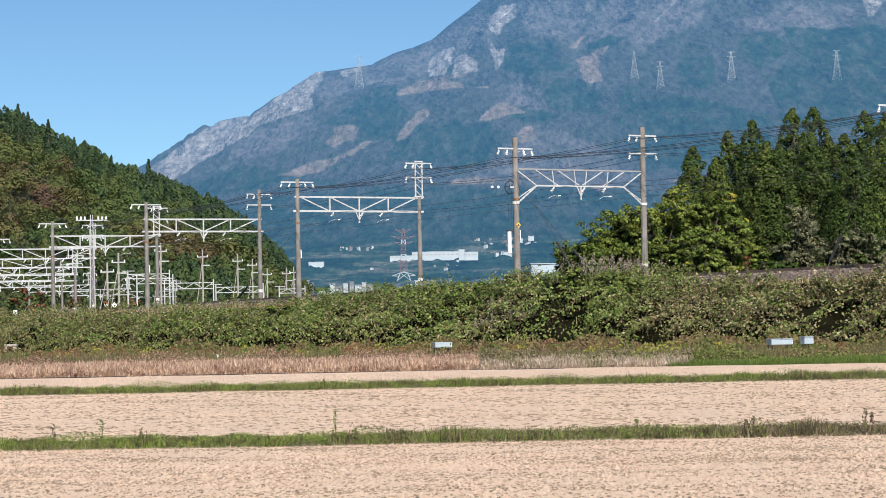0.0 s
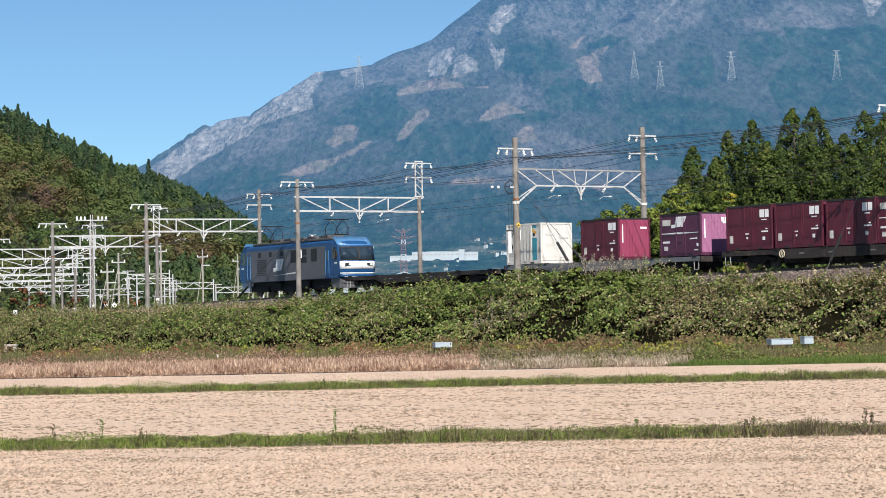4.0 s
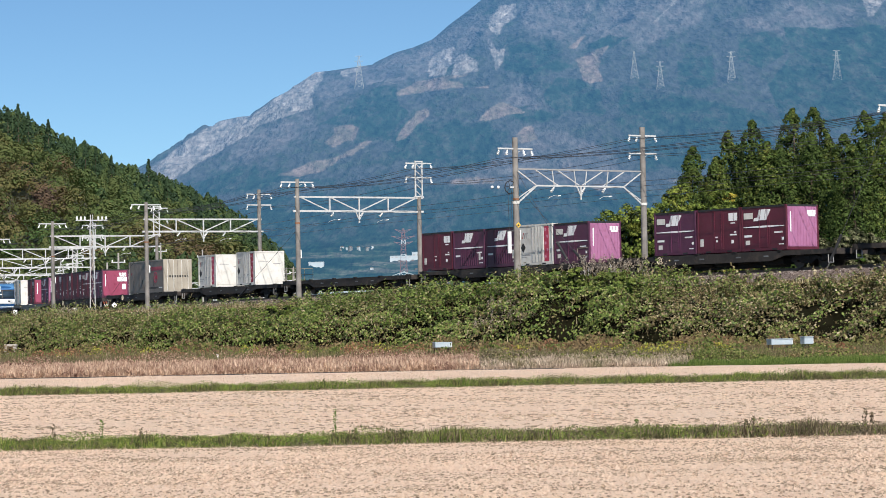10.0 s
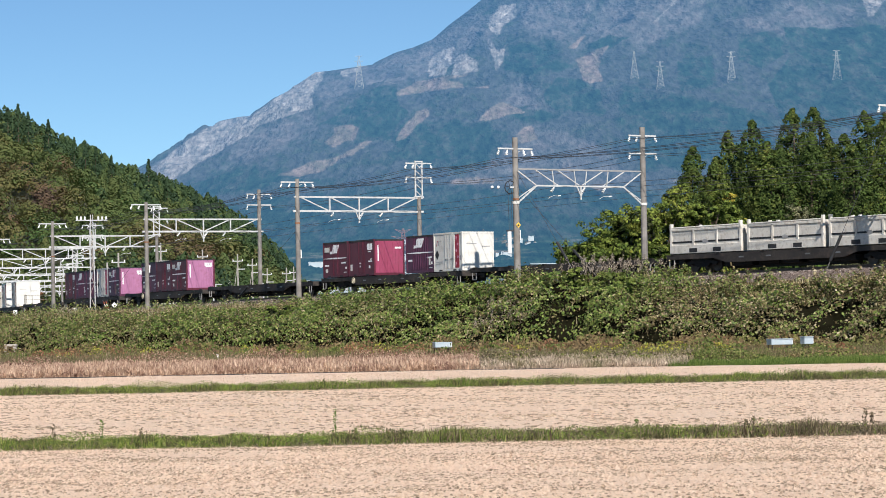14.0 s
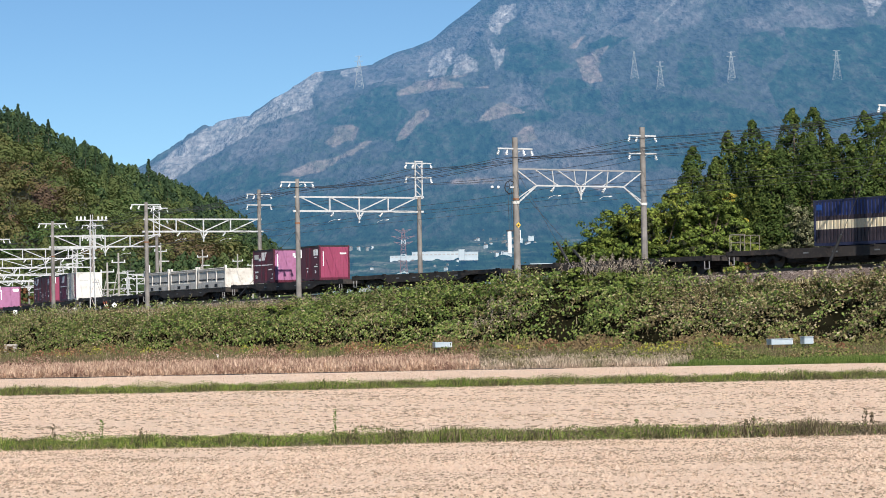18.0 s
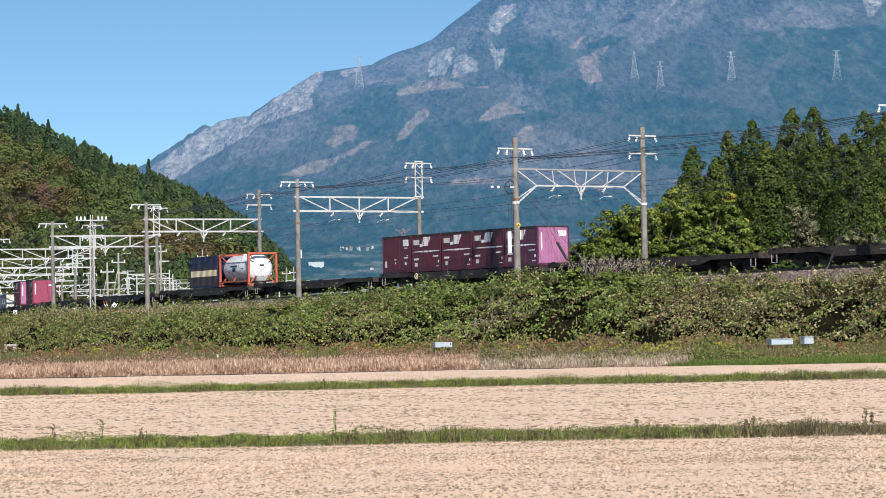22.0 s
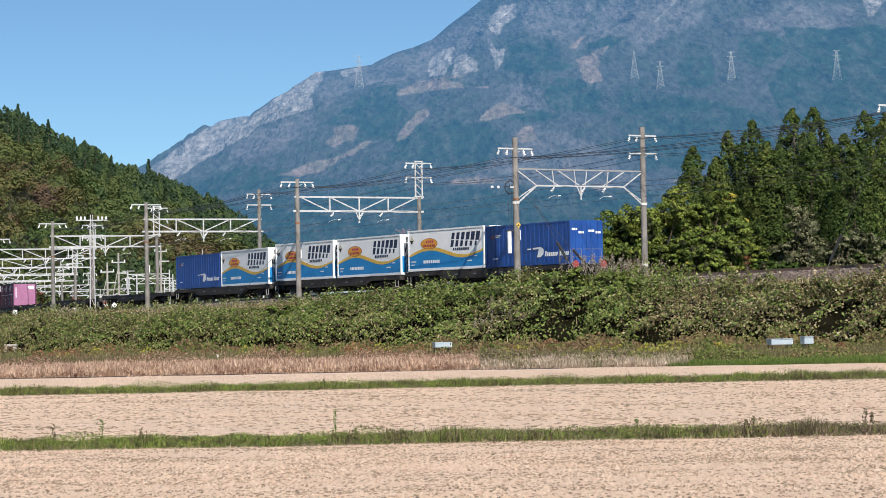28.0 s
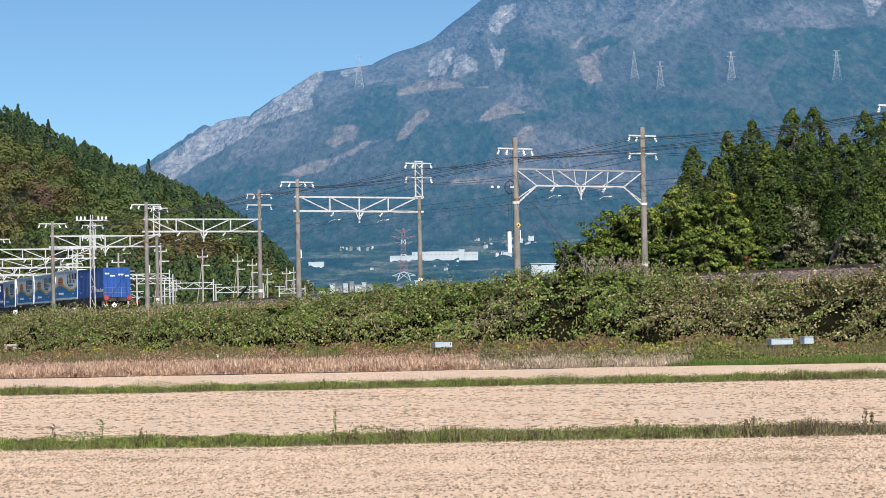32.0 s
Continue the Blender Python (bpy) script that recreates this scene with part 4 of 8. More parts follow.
M_TANK = surf("tank_white", (0.68, 0.69, 0.7), (0.78, 0.78, 0.79), 1.0, 0.3, dirt=(0.45, 0.42, 0.38))
M_BLUE = surf("deep_blue_paint", (0.014, 0.062, 0.25), (0.02, 0.085, 0.33), 0.8, 0.45, bump=0.05, dirt=(0.04, 0.06, 0.16))
M_SKYB = surf("bright_blue_paint", (0.01, 0.2, 0.48), (0.014, 0.24, 0.57), 0.8, 0.45, bump=0.05)
M_YELLOW = surf("golden_yellow", (0.65, 0.4, 0.06), (0.75, 0.48, 0.09), 1.5, 0.5)
M_BROWNRIM = surf("brown_rim", (0.3, 0.09, 0.03), (0.38, 0.12, 0.04), 1.5, 0.5)
M_SUNO = surf("orange_disc", (0.66, 0.3, 0.03), (0.74, 0.36, 0.05), 1.5, 0.5)
M_INK = surf("dark_blue_ink", (0.012, 0.018, 0.05), (0.018, 0.025, 0.07), 1.5, 0.5)
M_LOCOB = surf("loco_blue", (0.012, 0.068, 0.19), (0.018, 0.088, 0.235), 0.8, 0.4, bump=0.03, dirt=(0.05, 0.1, 0.2))
M_CABROOF = surf("cab_roof_blue", (0.07, 0.2, 0.4), (0.1, 0.25, 0.46), 0.8, 0.4, bump=0.03, dirt=(0.08, 0.14, 0.24))
M_LOCOG = surf("loco_grey", (0.11, 0.113, 0.126), (0.145, 0.148, 0.162), 0.6, 0.5, bump=0.03, dirt=(0.13, 0.12, 0.12), dirt_amt=0.5)
M_LOCOSK = surf("loco_skirt", (0.5, 0.58, 0.66), (0.6, 0.66, 0.72), 1.0, 0.5, dirt=(0.3, 0.3, 0.3))
M_ROOF = surf("roof_grey", (0.06, 0.06, 0.062), (0.11, 0.108, 0.105), 1.0, 0.7)
M_GLASS = surf("dark_window", (0.008, 0.012, 0.016), (0.014, 0.02, 0.025), 1.0, 0.08, bump=0.0)
# blue-grey base carries part of the sky's reflection
M_SCREEN = surf("windscreen_glass", (0.03, 0.05, 0.075), (0.05, 0.08, 0.11), 1.0, 0.1, 0.35, bump=0.0)
M_LAMP = surf("lamp_glass", (0.7, 0.72, 0.7), (0.8, 0.82, 0.8), 1.0, 0.15, bump=0.0)
M_REDLAMP = surf("red_reflector", (0.3, 0.045, 0.05), (0.38, 0.065, 0.065), 1.0, 0.5)

MOVERS = []   # thing, place along the train, pose on its wagon


def skewed(x0, x1, z0, z1, y, skew=0.0, t=0.006):
    """A flat slab on the side facing +y; skew slants it."""
    return prism([(x0, z0), (x1, z0), (x1 - skew, z1), (x0 - skew, z1)], y, y + t)


def end_slab(y0, y1, z0, z1, x, t=0.006):
    return box(x - t, x, y0, y1, z0, z1)


def flat_wagon(handrail=0, wheel=False, pale=False, last=False):
    m_sill = M_PALESILL if pale else M_SILL
    r = root("flat_wagon", Matrix(), "dark grey empty-decked container flat wagon on bogies", "flat wagon", "wagons of the freight train")
    part("deck", box(-9.6, 9.6, -1.2, 1.2, 0.88, 0.98), M_UNDER, r)
    belly = [(-9.7, 1.01), (-9.7, 0.74), (-5.7, 0.74), (-4.6, 0.46), (4.6, 0.46), (5.7, 0.74), (9.7, 0.74), (9.7, 1.01)]
    for y in (-1.3, 1.2):
        sill = part("side_sill", prism(belly, y, y + 0.1), m_sill, r)
        if y > 0:
            for x in (-4.4, -2.1, 1.0, 3.2):
                part("marking", skewed(x, x + 0.4, 0.7, 0.78, 1.3, 0), M_PALESILL, sill, "faint grey lettering bars")
    part("centre_sill", box(-9.5, 9.5, -0.3, 0.3, 0.5, 0.88), M_UNDER, r)
    for x in (-9.2, -5.3, -1.6, 1.6, 5.3, 9.2):
        for y in (-1.24, 1.24):
            part("twist_lock", box(x - 0.12, x + 0.12, y - 0.1, y + 0.1, 0.98, 1.06), M_UNDER, r)
    for x in (-7.1, 7.1):
        b = part("bogie", box(x - 0.25, x + 0.25, -1.0, 1.0, 0.45, 0.68, 0.03), M_UNDER, r, "black steel bogie")
        for y in (-0.95, 0.85):
            part("side_frame", prism([(x - 1.35, 0.52), (x - 1.2, 0.36), (x - 0.7, 0.5), (x - 0.4, 0.28), (x + 0.4, 0.28), (x + 0.7, 0.5), (x + 1.2, 0.36), (x + 1.35, 0.52), (x + 0.6, 0.72), (x - 0.6, 0.72)], y, y + 0.12), M_UNDER, b)
        for dx in (-0.95, 0.95):
            for y in (-0.56, 0.56):
                part("wheel", bar((x + dx, y - 0.065, 0.42), (x + dx, y + 0.065, 0.42), 0.42, seg=20), M_TYRE, b)
            part("axle", bar((x + dx, -0.9, 0.42), (x + dx, 0.9, 0.42), 0.07), M_TYRE, b)
    for sx in (-1, 1):
        part("coupler", box(min(sx * 9.6, sx * 10.2), max(sx * 9.6, sx * 10.2), -0.14, 0.14, 0.72, 1.0, 0.02), M_UNDER, r)
        part("end_sill", box(sx * 9.7 - 0.06, sx * 9.7 + 0.06, -1.3, 1.3, 0.7, 1.02), M_SILL, r)
        st = bmesh.new()
        for a, b in (((sx * 9.5, 1.28, 0.7), (sx * 9.5, 1.28, 0.25)), ((sx * 9.5, 1.28, 0.25), (sx * 9.1, 1.28, 0.25)), ((sx * 9.1, 1.28, 0.25), (sx * 9.1, 1.28, 0.7))):
            add_bar(st, a, b, 0.025, seg=6)
        part("step", st, M_TRIMGREY, r, "bent steel step")
    part("brake_gear", box(-3.2, -1.2, -0.7, 0.7, 0.3, 0.55, 0.04), M_UNDER, r)
    # under-gear boxes added to fill the gap below the deck with dark
    for x0, x1, z0 in ((-5.2, -3.5, 0.28), (-0.9, 0.6, 0.3), (2.9, 5.2, 0.26)):
        part("brake_rigging", box(x0, x1, -0.95, 0.95, z0, 0.62, 0.03), M_UNDER, r)
    part("brake_rod", box(-5.0, 5.0, 0.2, 0.5, 0.12, 0.3), M_UNDER, r)
    for x0 in (-8.9, 8.4):
        part("brake_pipe", box(x0, x0 + 0.5, -1.1, 1.1, 0.4, 0.72, 0.03), M_UNDER, r)
    part("air_tank", bar((1.0, 0.5, 0.42), (2.6, 0.5, 0.42), 0.2, seg=12), M_UNDER, r)
    if wheel:
        w = bmesh.new()
        for i in range(14):
            a0, a1 = i * 0.4488, (i + 1) * 0.4488
            add_bar(w, (4.9 + 0.2 * math.cos(a0), 1.34, 0.76 + 0.2 * math.sin(a0)), (4.9 + 0.2 * math.cos(a1), 1.34, 0.76 + 0.2 * math.sin(a1)), 0.03, seg=5)
        for a0 in (0.3, 1.35, 2.4):
            add_bar(w, (4.9 + 0.2 * math.cos(a0), 1.34, 0.76 + 0.2 * math.sin(a0)), (4.9 - 0.2 * math.cos(a0), 1.34, 0.76 - 0.2 * math.sin(a0)), 0.02, seg=5)
        part("brake_wheel", w, M_BAND, r, "yellowed hand brake wheel")
    if handrail:   # 1 at the front end, -1 at the rear
        e = handrail * 9.5
        h = bmesh.new()
        for y in (-1.1, -0.4, 0.4, 1.1):
            add_bar(h, (e, y, 1.0), (e, y, 1.95), 0.02, seg=6)
        for z in (1.5, 1.95):
            add_bar(h, (e, -1.1, z), (e, 1.1, z), 0.02, seg=6)
        for x in (e - handrail * 1.2, e):
            add_bar(h, (x, 1.2, 1.0), (x, 1.2, 1.95), 0.025, seg=6)
        for z in (1.5, 1.95):
            add_bar(h, (e - handrail * 1.2, 1.2, z), (e, 1.2, z), 0.025, seg=6)
        part("handrail", h, M_HANDRAIL, r, "dull yellow-grey tubular handrail")
    if last:
        for y in (-1.05, 1.05):
            part("tail_disc", bar((-9.78, y, 1.02), (-9.81, y, 1.02), 0.24, seg=18), M_REDLAMP, r, "round red tail disc")
            part("disc_bracket", box(-9.78, -9.7, y - 0.03, y + 0.03, 0.8, 1.3), M_UNDER, r)
    return r


def shell(name, label, L, H, W, material, ribs=0, roof=None, end_ribs=0, group="containers on the train"):
    """A freight container, base at z = 0, with frame, panels and castings."""
    h, w = L / 2, W / 2
    body = obj(name, box(-h + 0.03, h - 0.03, -w + 0.035, w - 0.035, 0.12, H - 0.03), material)
    tagged(body, label, "container", group)
    for sx in (-1, 1):
        for sy in (-1, 1):
            part("corner_post", box(sx * (h - 0.07) - 0.07, sx * (h - 0.07) + 0.07, sy * (w - 0.06) - 0.06, sy * (w - 0.06) + 0.06, 0.0, H, 0.012), material, body)
    for sy in (-1, 1):
        part("top_rail", box(-h + 0.14, h - 0.14, sy * (w - 0.04) - 0.04, sy * (w - 0.04) + 0.04, H - 0.1, H), roof or material, body)
        part("bottom_rail", box(-h + 0.14, h - 0.14, sy * (w - 0.04) - 0.04, sy * (w - 0.04) + 0.04, 0.0, 0.16), material, body)
    for sx in (-1, 1):
        part("end_rail", box(sx * (h - 0.04) - 0.04, sx * (h - 0.04) + 0.04, -w + 0.12, w - 0.12, H - 0.1, H), roof or material, body)
        part("end_rail", box(sx * (h - 0.04) - 0.04, sx * (h - 0.04) + 0.04, -w + 0.12, w - 0.12, 0.0, 0.16), material, body)
    for i in range(ribs):
        x = -h + 0.14 + (i + 0.5) * (L - 0.28) / ribs
        part("rib", prism([(x - 0.07, 0.17), (x + 0.07, 0.17), (x + 0.07, H - 0.11), (x - 0.07, H - 0.11)], w - 0.035, w - 0.001), material, body)
    for i in range(end_ribs):
        y = -w + 0.14 + (i + 0.5) * (W - 0.28) / end_ribs
        part("end_rib", box(-h + 0.001, -h + 0.031, y - 0.05, y + 0.05, 0.17, H - 0.11), material, body)
    return body


def doors(body, L, H, W, material, rods=M_TRIMGREY, n=2, x0=None, x1=None):
    """Side doors with locking rods on the side facing the fields."""
    h, w = L / 2, W / 2
    a, b = (-h + 0.16 if x0 is None else x0), (h - 0.16 if x1 is None else x1)
    for i in range(n):
        p, q = a + (b - a) * i / n + 0.012, a + (b - a) * (i + 1) / n - 0.012
        d = part("door", box(p, q, w - 0.036, w - 0.012, 0.18, H - 0.13, 0.006), material, body)
        for x in (p + 0.16, q - 0.16):
            part("locking_rod", bar((x, w - 0.0, 0.16), (x, w - 0.0, H - 0.12), 0.018, seg=6), rods, d)
        part("handle", box((p + q) / 2 - 0.2, (p + q) / 2 + 0.2, w - 0.012, w + 0.02, 0.78, 0.83), rods, d, "steel door handle")
    for x in (-0.9, 0.9):
        if L < 5:
            part("fork_pocket", box(x - 0.2, x + 0.2, w - 0.03, w + 0.003, 0.015, 0.115), M_BLACK, body)


def twin_block_logo(body, x, z, w, s=0.42):
    part("logo", skewed(x - 0.26, x + 0.1, z, z + s, w, 0), M_DECAL, body, "white block emblem")
    part("logo", skewed(x - 0.62, x - 0.32, z, z + s, w, 0), M_DECAL, body)
    part("caption", skewed(x - 0.45, x - 0.05, z - 0.16, z - 0.1, w), M_DECAL, body)


def slanted(pts, x, z, s, y, t=0.006):
    """An outline in emblem units, leaning like italics, on the side facing +y; it runs towards the rear."""
    return prism([(x - u * s - 0.25 * s * v, z + v * s) for u, v in pts], y, y + t)


def block_logo(body, x, z, w, s=0.5, material=None, label="white slanted block emblem"):
    """Three slanted solid blocks in place of an emblem: one with a foot, one plain, one narrowing."""
    m = material or M_DECAL
    part("logo", slanted([(-0.2, 0.0), (0.36, 0.0), (0.5, 0.14), (0.5, 1.0), (0.24, 1.0), (0.24, 0.3), (-0.2, 0.3)], x, z, s, w), m, body, label)
    part("logo", slanted([(0.55, 0.06), (1.12, 0.06), (1.12, 1.0), (0.55, 1.0)], x, z, s, w), m, body)
    part("logo", slanted([(1.17, 0.06), (1.42, 0.06), (1.76, 1.0), (1.17, 1.0)], x, z, s, w), m, body)


def pinstripe(body, x0, x1, z, half, y):
    """A long stripe that swells in its middle."""
    part("stripe", prism([(x0, z - 0.018), ((x0 + x1) / 2, z - half), (x1, z - 0.018), (x1, z + 0.018), ((x0 + x1) / 2, z + half), (x0, z + 0.018)], y, y + 0.006), M_DECAL, body, "white tapering pinstripe")


def small_marks(body, w, rows):
    for x, z, a, b, m in rows:
        part("marking", skewed(x - a, x, z, z + b, w), m, body)


def red_box(material, label, patch=False):
    L, H, W = 3.715, 2.5, 2.45
    b = shell("container", label, L, H, W, material, roof=M_BLACK)
    doors(b, L, H, W, material, rods=material, n=1, x0=-0.42, x1=0.5)
    y = W / 2 - 0.03
    twin_block_logo(b, -0.95, 1.78, y, 0.44)
    if patch:
        part("stripe", skewed(-1.7, 1.65, 2.3, 2.37, W / 2 + 0.001), M_DECAL, b, "white top stripe")
    small_marks(b, y, [(-0.95, 0.95, 0.55, 0.08, M_DECAL), (-1.3, 1.1, 0.16, 0.07, M_DECAL), (-1.05, 0.5, 0.2, 0.2, M_DECAL), (1.6, 0.4, 0.28, 0.42, M_CWHITE)])
    small_marks(b, W / 2 - 0.012, [(0.3, 0.86, 0.26, 0.06, M_DECAL), (0.22, 0.6, 0.12, 0.12, M_DECAL)])
    if patch:
        part("placard", prism([(1.45, 1.55), (1.25, 1.85), (1.05, 1.55)], y, y + 0.006), M_RUST, b, "worn orange triangle placard")
    end_marks(b, L, W, M_LITCRIMSON, patch)
    return b


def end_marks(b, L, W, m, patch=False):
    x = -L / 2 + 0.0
    # end panel in the sunlit copy of the body paint
    panel = part("end_panel", box(x + 0.014, x + 0.031, -W / 2 + 0.13, W / 2 - 0.13, 0.17, 2.39), m, b, "end panel painted brighter, as if sunlit")
    for i in range(10):
        yy = -W / 2 + 0.24 + i * (W - 0.48) / 9
        part("end_rib", prism([(x + 0.014, 0.2), (x + 0.0, 0.22), (x + 0.0, 2.34), (x + 0.014, 2.36)], yy - 0.045, yy + 0.045), m, panel)
    part("marking", end_slab(W / 2 - 0.37, W / 2 - 0.29, 1.0, 2.1, x, 0.005), M_DECAL, b)
    part("marking", end_slab(-0.95, -0.45, 1.85, 1.97, x, 0.005), M_DECAL, b)
    if patch:
        part("label_plate", end_slab(-1.05, -0.2, 1.42, 1.82, x, 0.005), M_DECAL, b, "blank white sheet")
        part("label_plate", end_slab(-0.95, -0.62, 0.72, 1.2, x, 0.005), M_DECAL, b)
        part("lock_rod", box(x - 0.03, x, 0.0, 0.035, 0.25, 2.3), m, b)
        for z in (0.5, 1.15, 1.25, 2.0):
            part("hinge", box(x - 0.022, x, -0.12, 0.14, z, z + 0.05), m, b)


def purple_box(material, label, patch=True, ribs=0, sheets=False):
    L, H, W = 3.715, 2.5, 2.45
    b = shell("container", label, L, H, W, material, roof=M_BLACK)
    if ribs:
        for i in range(ribs):   # ribs on the middle of the side only
            x = 0.95 - i * 1.9 / (ribs - 1)
            part("rib", box(x - 0.05, x + 0.05, W / 2 - 0.036, W / 2 - 0.004, 0.17, H - 0.11, 0.008), material, b)
    else:
        doors(b, L, H, W, material, rods=material, n=1, x0=-0.5, x1=0.5)
    y = W / 2 - (0.003 if ribs else 0.011)
    block_logo(b, 0.68, 1.66, y, 0.64)
    pinstripe(b, -1.66, 1.66, 1.34, 0.055, y)
    if patch:
        part("label_plate", skewed(0.86, 1.6, 1.8, 2.14, y), M_CWHITE, b, "pale blank label sheet")
        part("label_plate", skewed(1.15, 1.5, 0.35, 0.6, y - 0.018), M_CWHITE, b)
    small_marks(b, W / 2 - 0.03, [(1.6, 0.78, 0.62, 0.12, M_DECAL), (-0.85, 0.95, 0.6, 0.08, M_DECAL), (-1.35, 0.95, 0.16, 0.1, M_DECAL), (-1.45, 0.55, 0.16, 0.16, M_DECAL), (-1.2, 0.3, 0.4, 0.05, M_DECAL)])
    if ribs:
        part("label_plate", skewed(-1.35, -1.15, 0.5, 1.05, W / 2 - 0.03), M_CWHITE, b, "narrow pale sheet")
    end_marks(b, L, W, M_LITCRIMSON if sheets else M_LITPINK, sheets)
    block_logo_end(b, L)
    return b


def block_logo_end(b, L):
    x = -L / 2
    for y0, y1, z0, z1 in ((-1.0, -0.82, 1.95, 2.2), (-0.78, -0.6, 1.92, 2.2), (-0.56, -0.36, 1.95, 2.2)):
        part("logo", end_slab(y0, y1, z0, z1, x, 0.007), M_DECAL, b)


def white_box(stripe, label):
    L, H, W = 3.715, 2.55, 2.45
    b = shell("container", label, L, H, W, M_CWHITE)
    doors(b, L, H, W, M_CWHITE, n=2, x0=-0.85, x1=0.5)
    y = W / 2 - 0.034
    if stripe is M_TEAL:
        part("stripe", skewed(-1.38, -0.9, 0.22, 1.62, y), stripe, b, "teal upright stripe")
        part("stripe", skewed(-1.38, -0.9, 2.24, 2.4, y), stripe, b)
        for k, (dx, dz, m) in enumerate(((0.0, 0.0, M_SUNO), (0.2, 0.12, M_YELLOW), (0.14, -0.12, M_INK))):
            part("badge", prism([(-1.22 + dx + 0.11 * math.cos(q * 0.524), 1.95 + dz + 0.11 * math.sin(q * 0.524)) for q in range(12)], y, y + 0.006 + 0.001 * k), m, b, "small coloured disc")
    else:
        part("stripe", skewed(-1.42, -0.92, 0.2, 2.4, y), stripe, b, "red upright stripe with pale flower marks")
        for k in range(5):
            zc = 0.5 + k * 0.42
            part("flower", prism([(-1.17 + 0.1 * (-1) ** k + (0.13 if q % 2 else 0.07) * math.cos(q * 0.628), zc + (0.13 if q % 2 else 0.07) * math.sin(q * 0.628)) for q in range(10)], y + 0.006, y + 0.009), M_PETAL, b)
    ink = M_TRIMGREY if stripe is M_TEAL else M_DKRED
    part("logo", slanted([(0.0, 0.0), (0.3, 0.0), (0.42, 1.0), (0.2, 1.0), (0.18, 0.25)], 1.55, 1.68, 0.38, y), ink, b, "dark serif emblem bars")
    part("logo", slanted([(0.55, 0.1), (0.75, 0.0), (0.95, 0.1), (1.05, 0.9), (0.85, 1.0), (0.65, 0.9)], 1.55, 1.68, 0.38, y), M_TRIMGREY, b)
    part("logo", slanted([(1.25, 0.0), (1.4, 0.0), (1.42, 0.85), (1.7, 0.85), (1.7, 1.0), (1.05, 1.0), (1.05, 0.85), (1.25, 0.85)], 1.55, 1.68, 0.38, y), M_TRIMGREY, b)
    part("placard", prism([(1.4, 0.8), (1.66, 1.12), (1.4, 1.44), (1.14, 1.12)], y, y + 0.008), M_BLACK, b, "black diamond placard")
    small_marks(b, y, [(1.6, 0.62, 0.9, 0.04, M_TRIMGREY), (1.6, 0.5, 0.6, 0.03, M_TRIMGREY), (-1.55, 0.7, 0.16, 0.3, M_TRIMGREY), (-0.55, 0.4, 0.18, 0.05, M_BLACK)])
    x = -L / 2
    part("end_panel", box(x, x + 0.031, -W / 2 + 0.15, W / 2 - 0.15, 0.18, 2.42, 0.01), M_CWHITE, b)
    part("marking", end_slab(-0.9, -0.3, 1.55, 1.62, x, 0.005), M_TRIMGREY, b)
    part("marking", end_slab(0.1, 0.9, 1.75, 1.79, x, 0.005), M_TRIMGREY, b)
    return b


def beige_box():
    L, H, W = 9.41, 2.72, 2.49
    b = shell("container", "long grey-beige freight container with a cream end", L, H, W, M_BEIGE, roof=M_CREAM)
    y = W / 2
    for i in range(9):
        x = -L / 2 + 0.2 + (i + 0.5) * (L - 0.4) / 9
        part("side_panel", box(x - 0.49, x + 0.49, y - 0.036, y - 0.02, 0.18, H - 0.12, 0.008), M_BEIGE, b)
    for x in (1.0, -2.2, 3.4):
        part("lock_bar", box(x - 0.03, x + 0.03, y - 0.02, y + 0.02, 0.5, 1.1), M_BLACK, b)
    x = -1.2
    part("arrow", prism([(x + 0.25, 1.95), (x, 2.25), (x - 0.15, 2.25), (x + 0.1, 1.95), (x - 0.15, 1.65), (x, 1.65)], y - 0.015, y - 0.008), M_WHITE, b, "white chevron")
    for i in range(11):
        xx = -1.5 - i * 0.26
        part("lettering", skewed(xx - 0.17, xx, 1.82, 2.14, y - 0.015, -0.03), M_REDS, b, "red lettering bars")
    ring = bmesh.new()
    for i in range(24):
        a0, a1 = i * 0.2618, (i + 1) * 0.2618
        add_beam(ring, (-2.6 + 0.42 * math.cos(a0), y - 0.008, 1.25 + 0.42 * math.sin(a0)), (-2.6 + 0.42 * math.cos(a1), y - 0.008, 1.25 + 0.42 * math.sin(a1)), 0.012, 0.1)
    part("emblem_ring", ring, M_REDS, b, "red ring emblem")
    part("emblem_bar", skewed(-2.85, -2.35, 1.1, 1.4, y - 0.015, 0.1), M_REDS, b)
    for i in range(10):
        part("lettering", skewed(-0.6 - i * 0.26 - 0.16, -0.6 - i * 0.26, 0.32, 0.46, y - 0.015), M_BLACK, b)
    part("placard", prism([(4.1, 1.75), (3.75, 1.75), (3.92, 1.5)], y - 0.018, y - 0.01), M_DKRED, b)
    part("label_plate", skewed(-4.2, -3.5, 0.35, 0.42, y - 0.015), M_WHITE, b)
    x = -L / 2
    part("end_door", box(x - 0.006, x + 0.03, 0.01, W / 2 - 0.02, 0.05, H - 0.02, 0.008), M_CREAM, b, "cream end door")
    part("end_door", box(x - 0.006, x + 0.03, -W / 2 + 0.02, -0.01, 0.05, H - 0.02, 0.008), M_CREAM, b)
    for yy in (-0.9, -0.35, 0.35, 0.9):
        part("locking_rod", bar((x - 0.03, yy, 0.1), (x - 0.03, yy, H - 0.1), 0.025, seg=6), M_CWHITE, b)
    for i in range(9):
        part("lettering", end_slab(0.95 - i * 0.22 - 0.13, 0.95 - i * 0.22, 1.2, 1.38, x - 0.006, 0.006), M_BLACK, b)
    return b


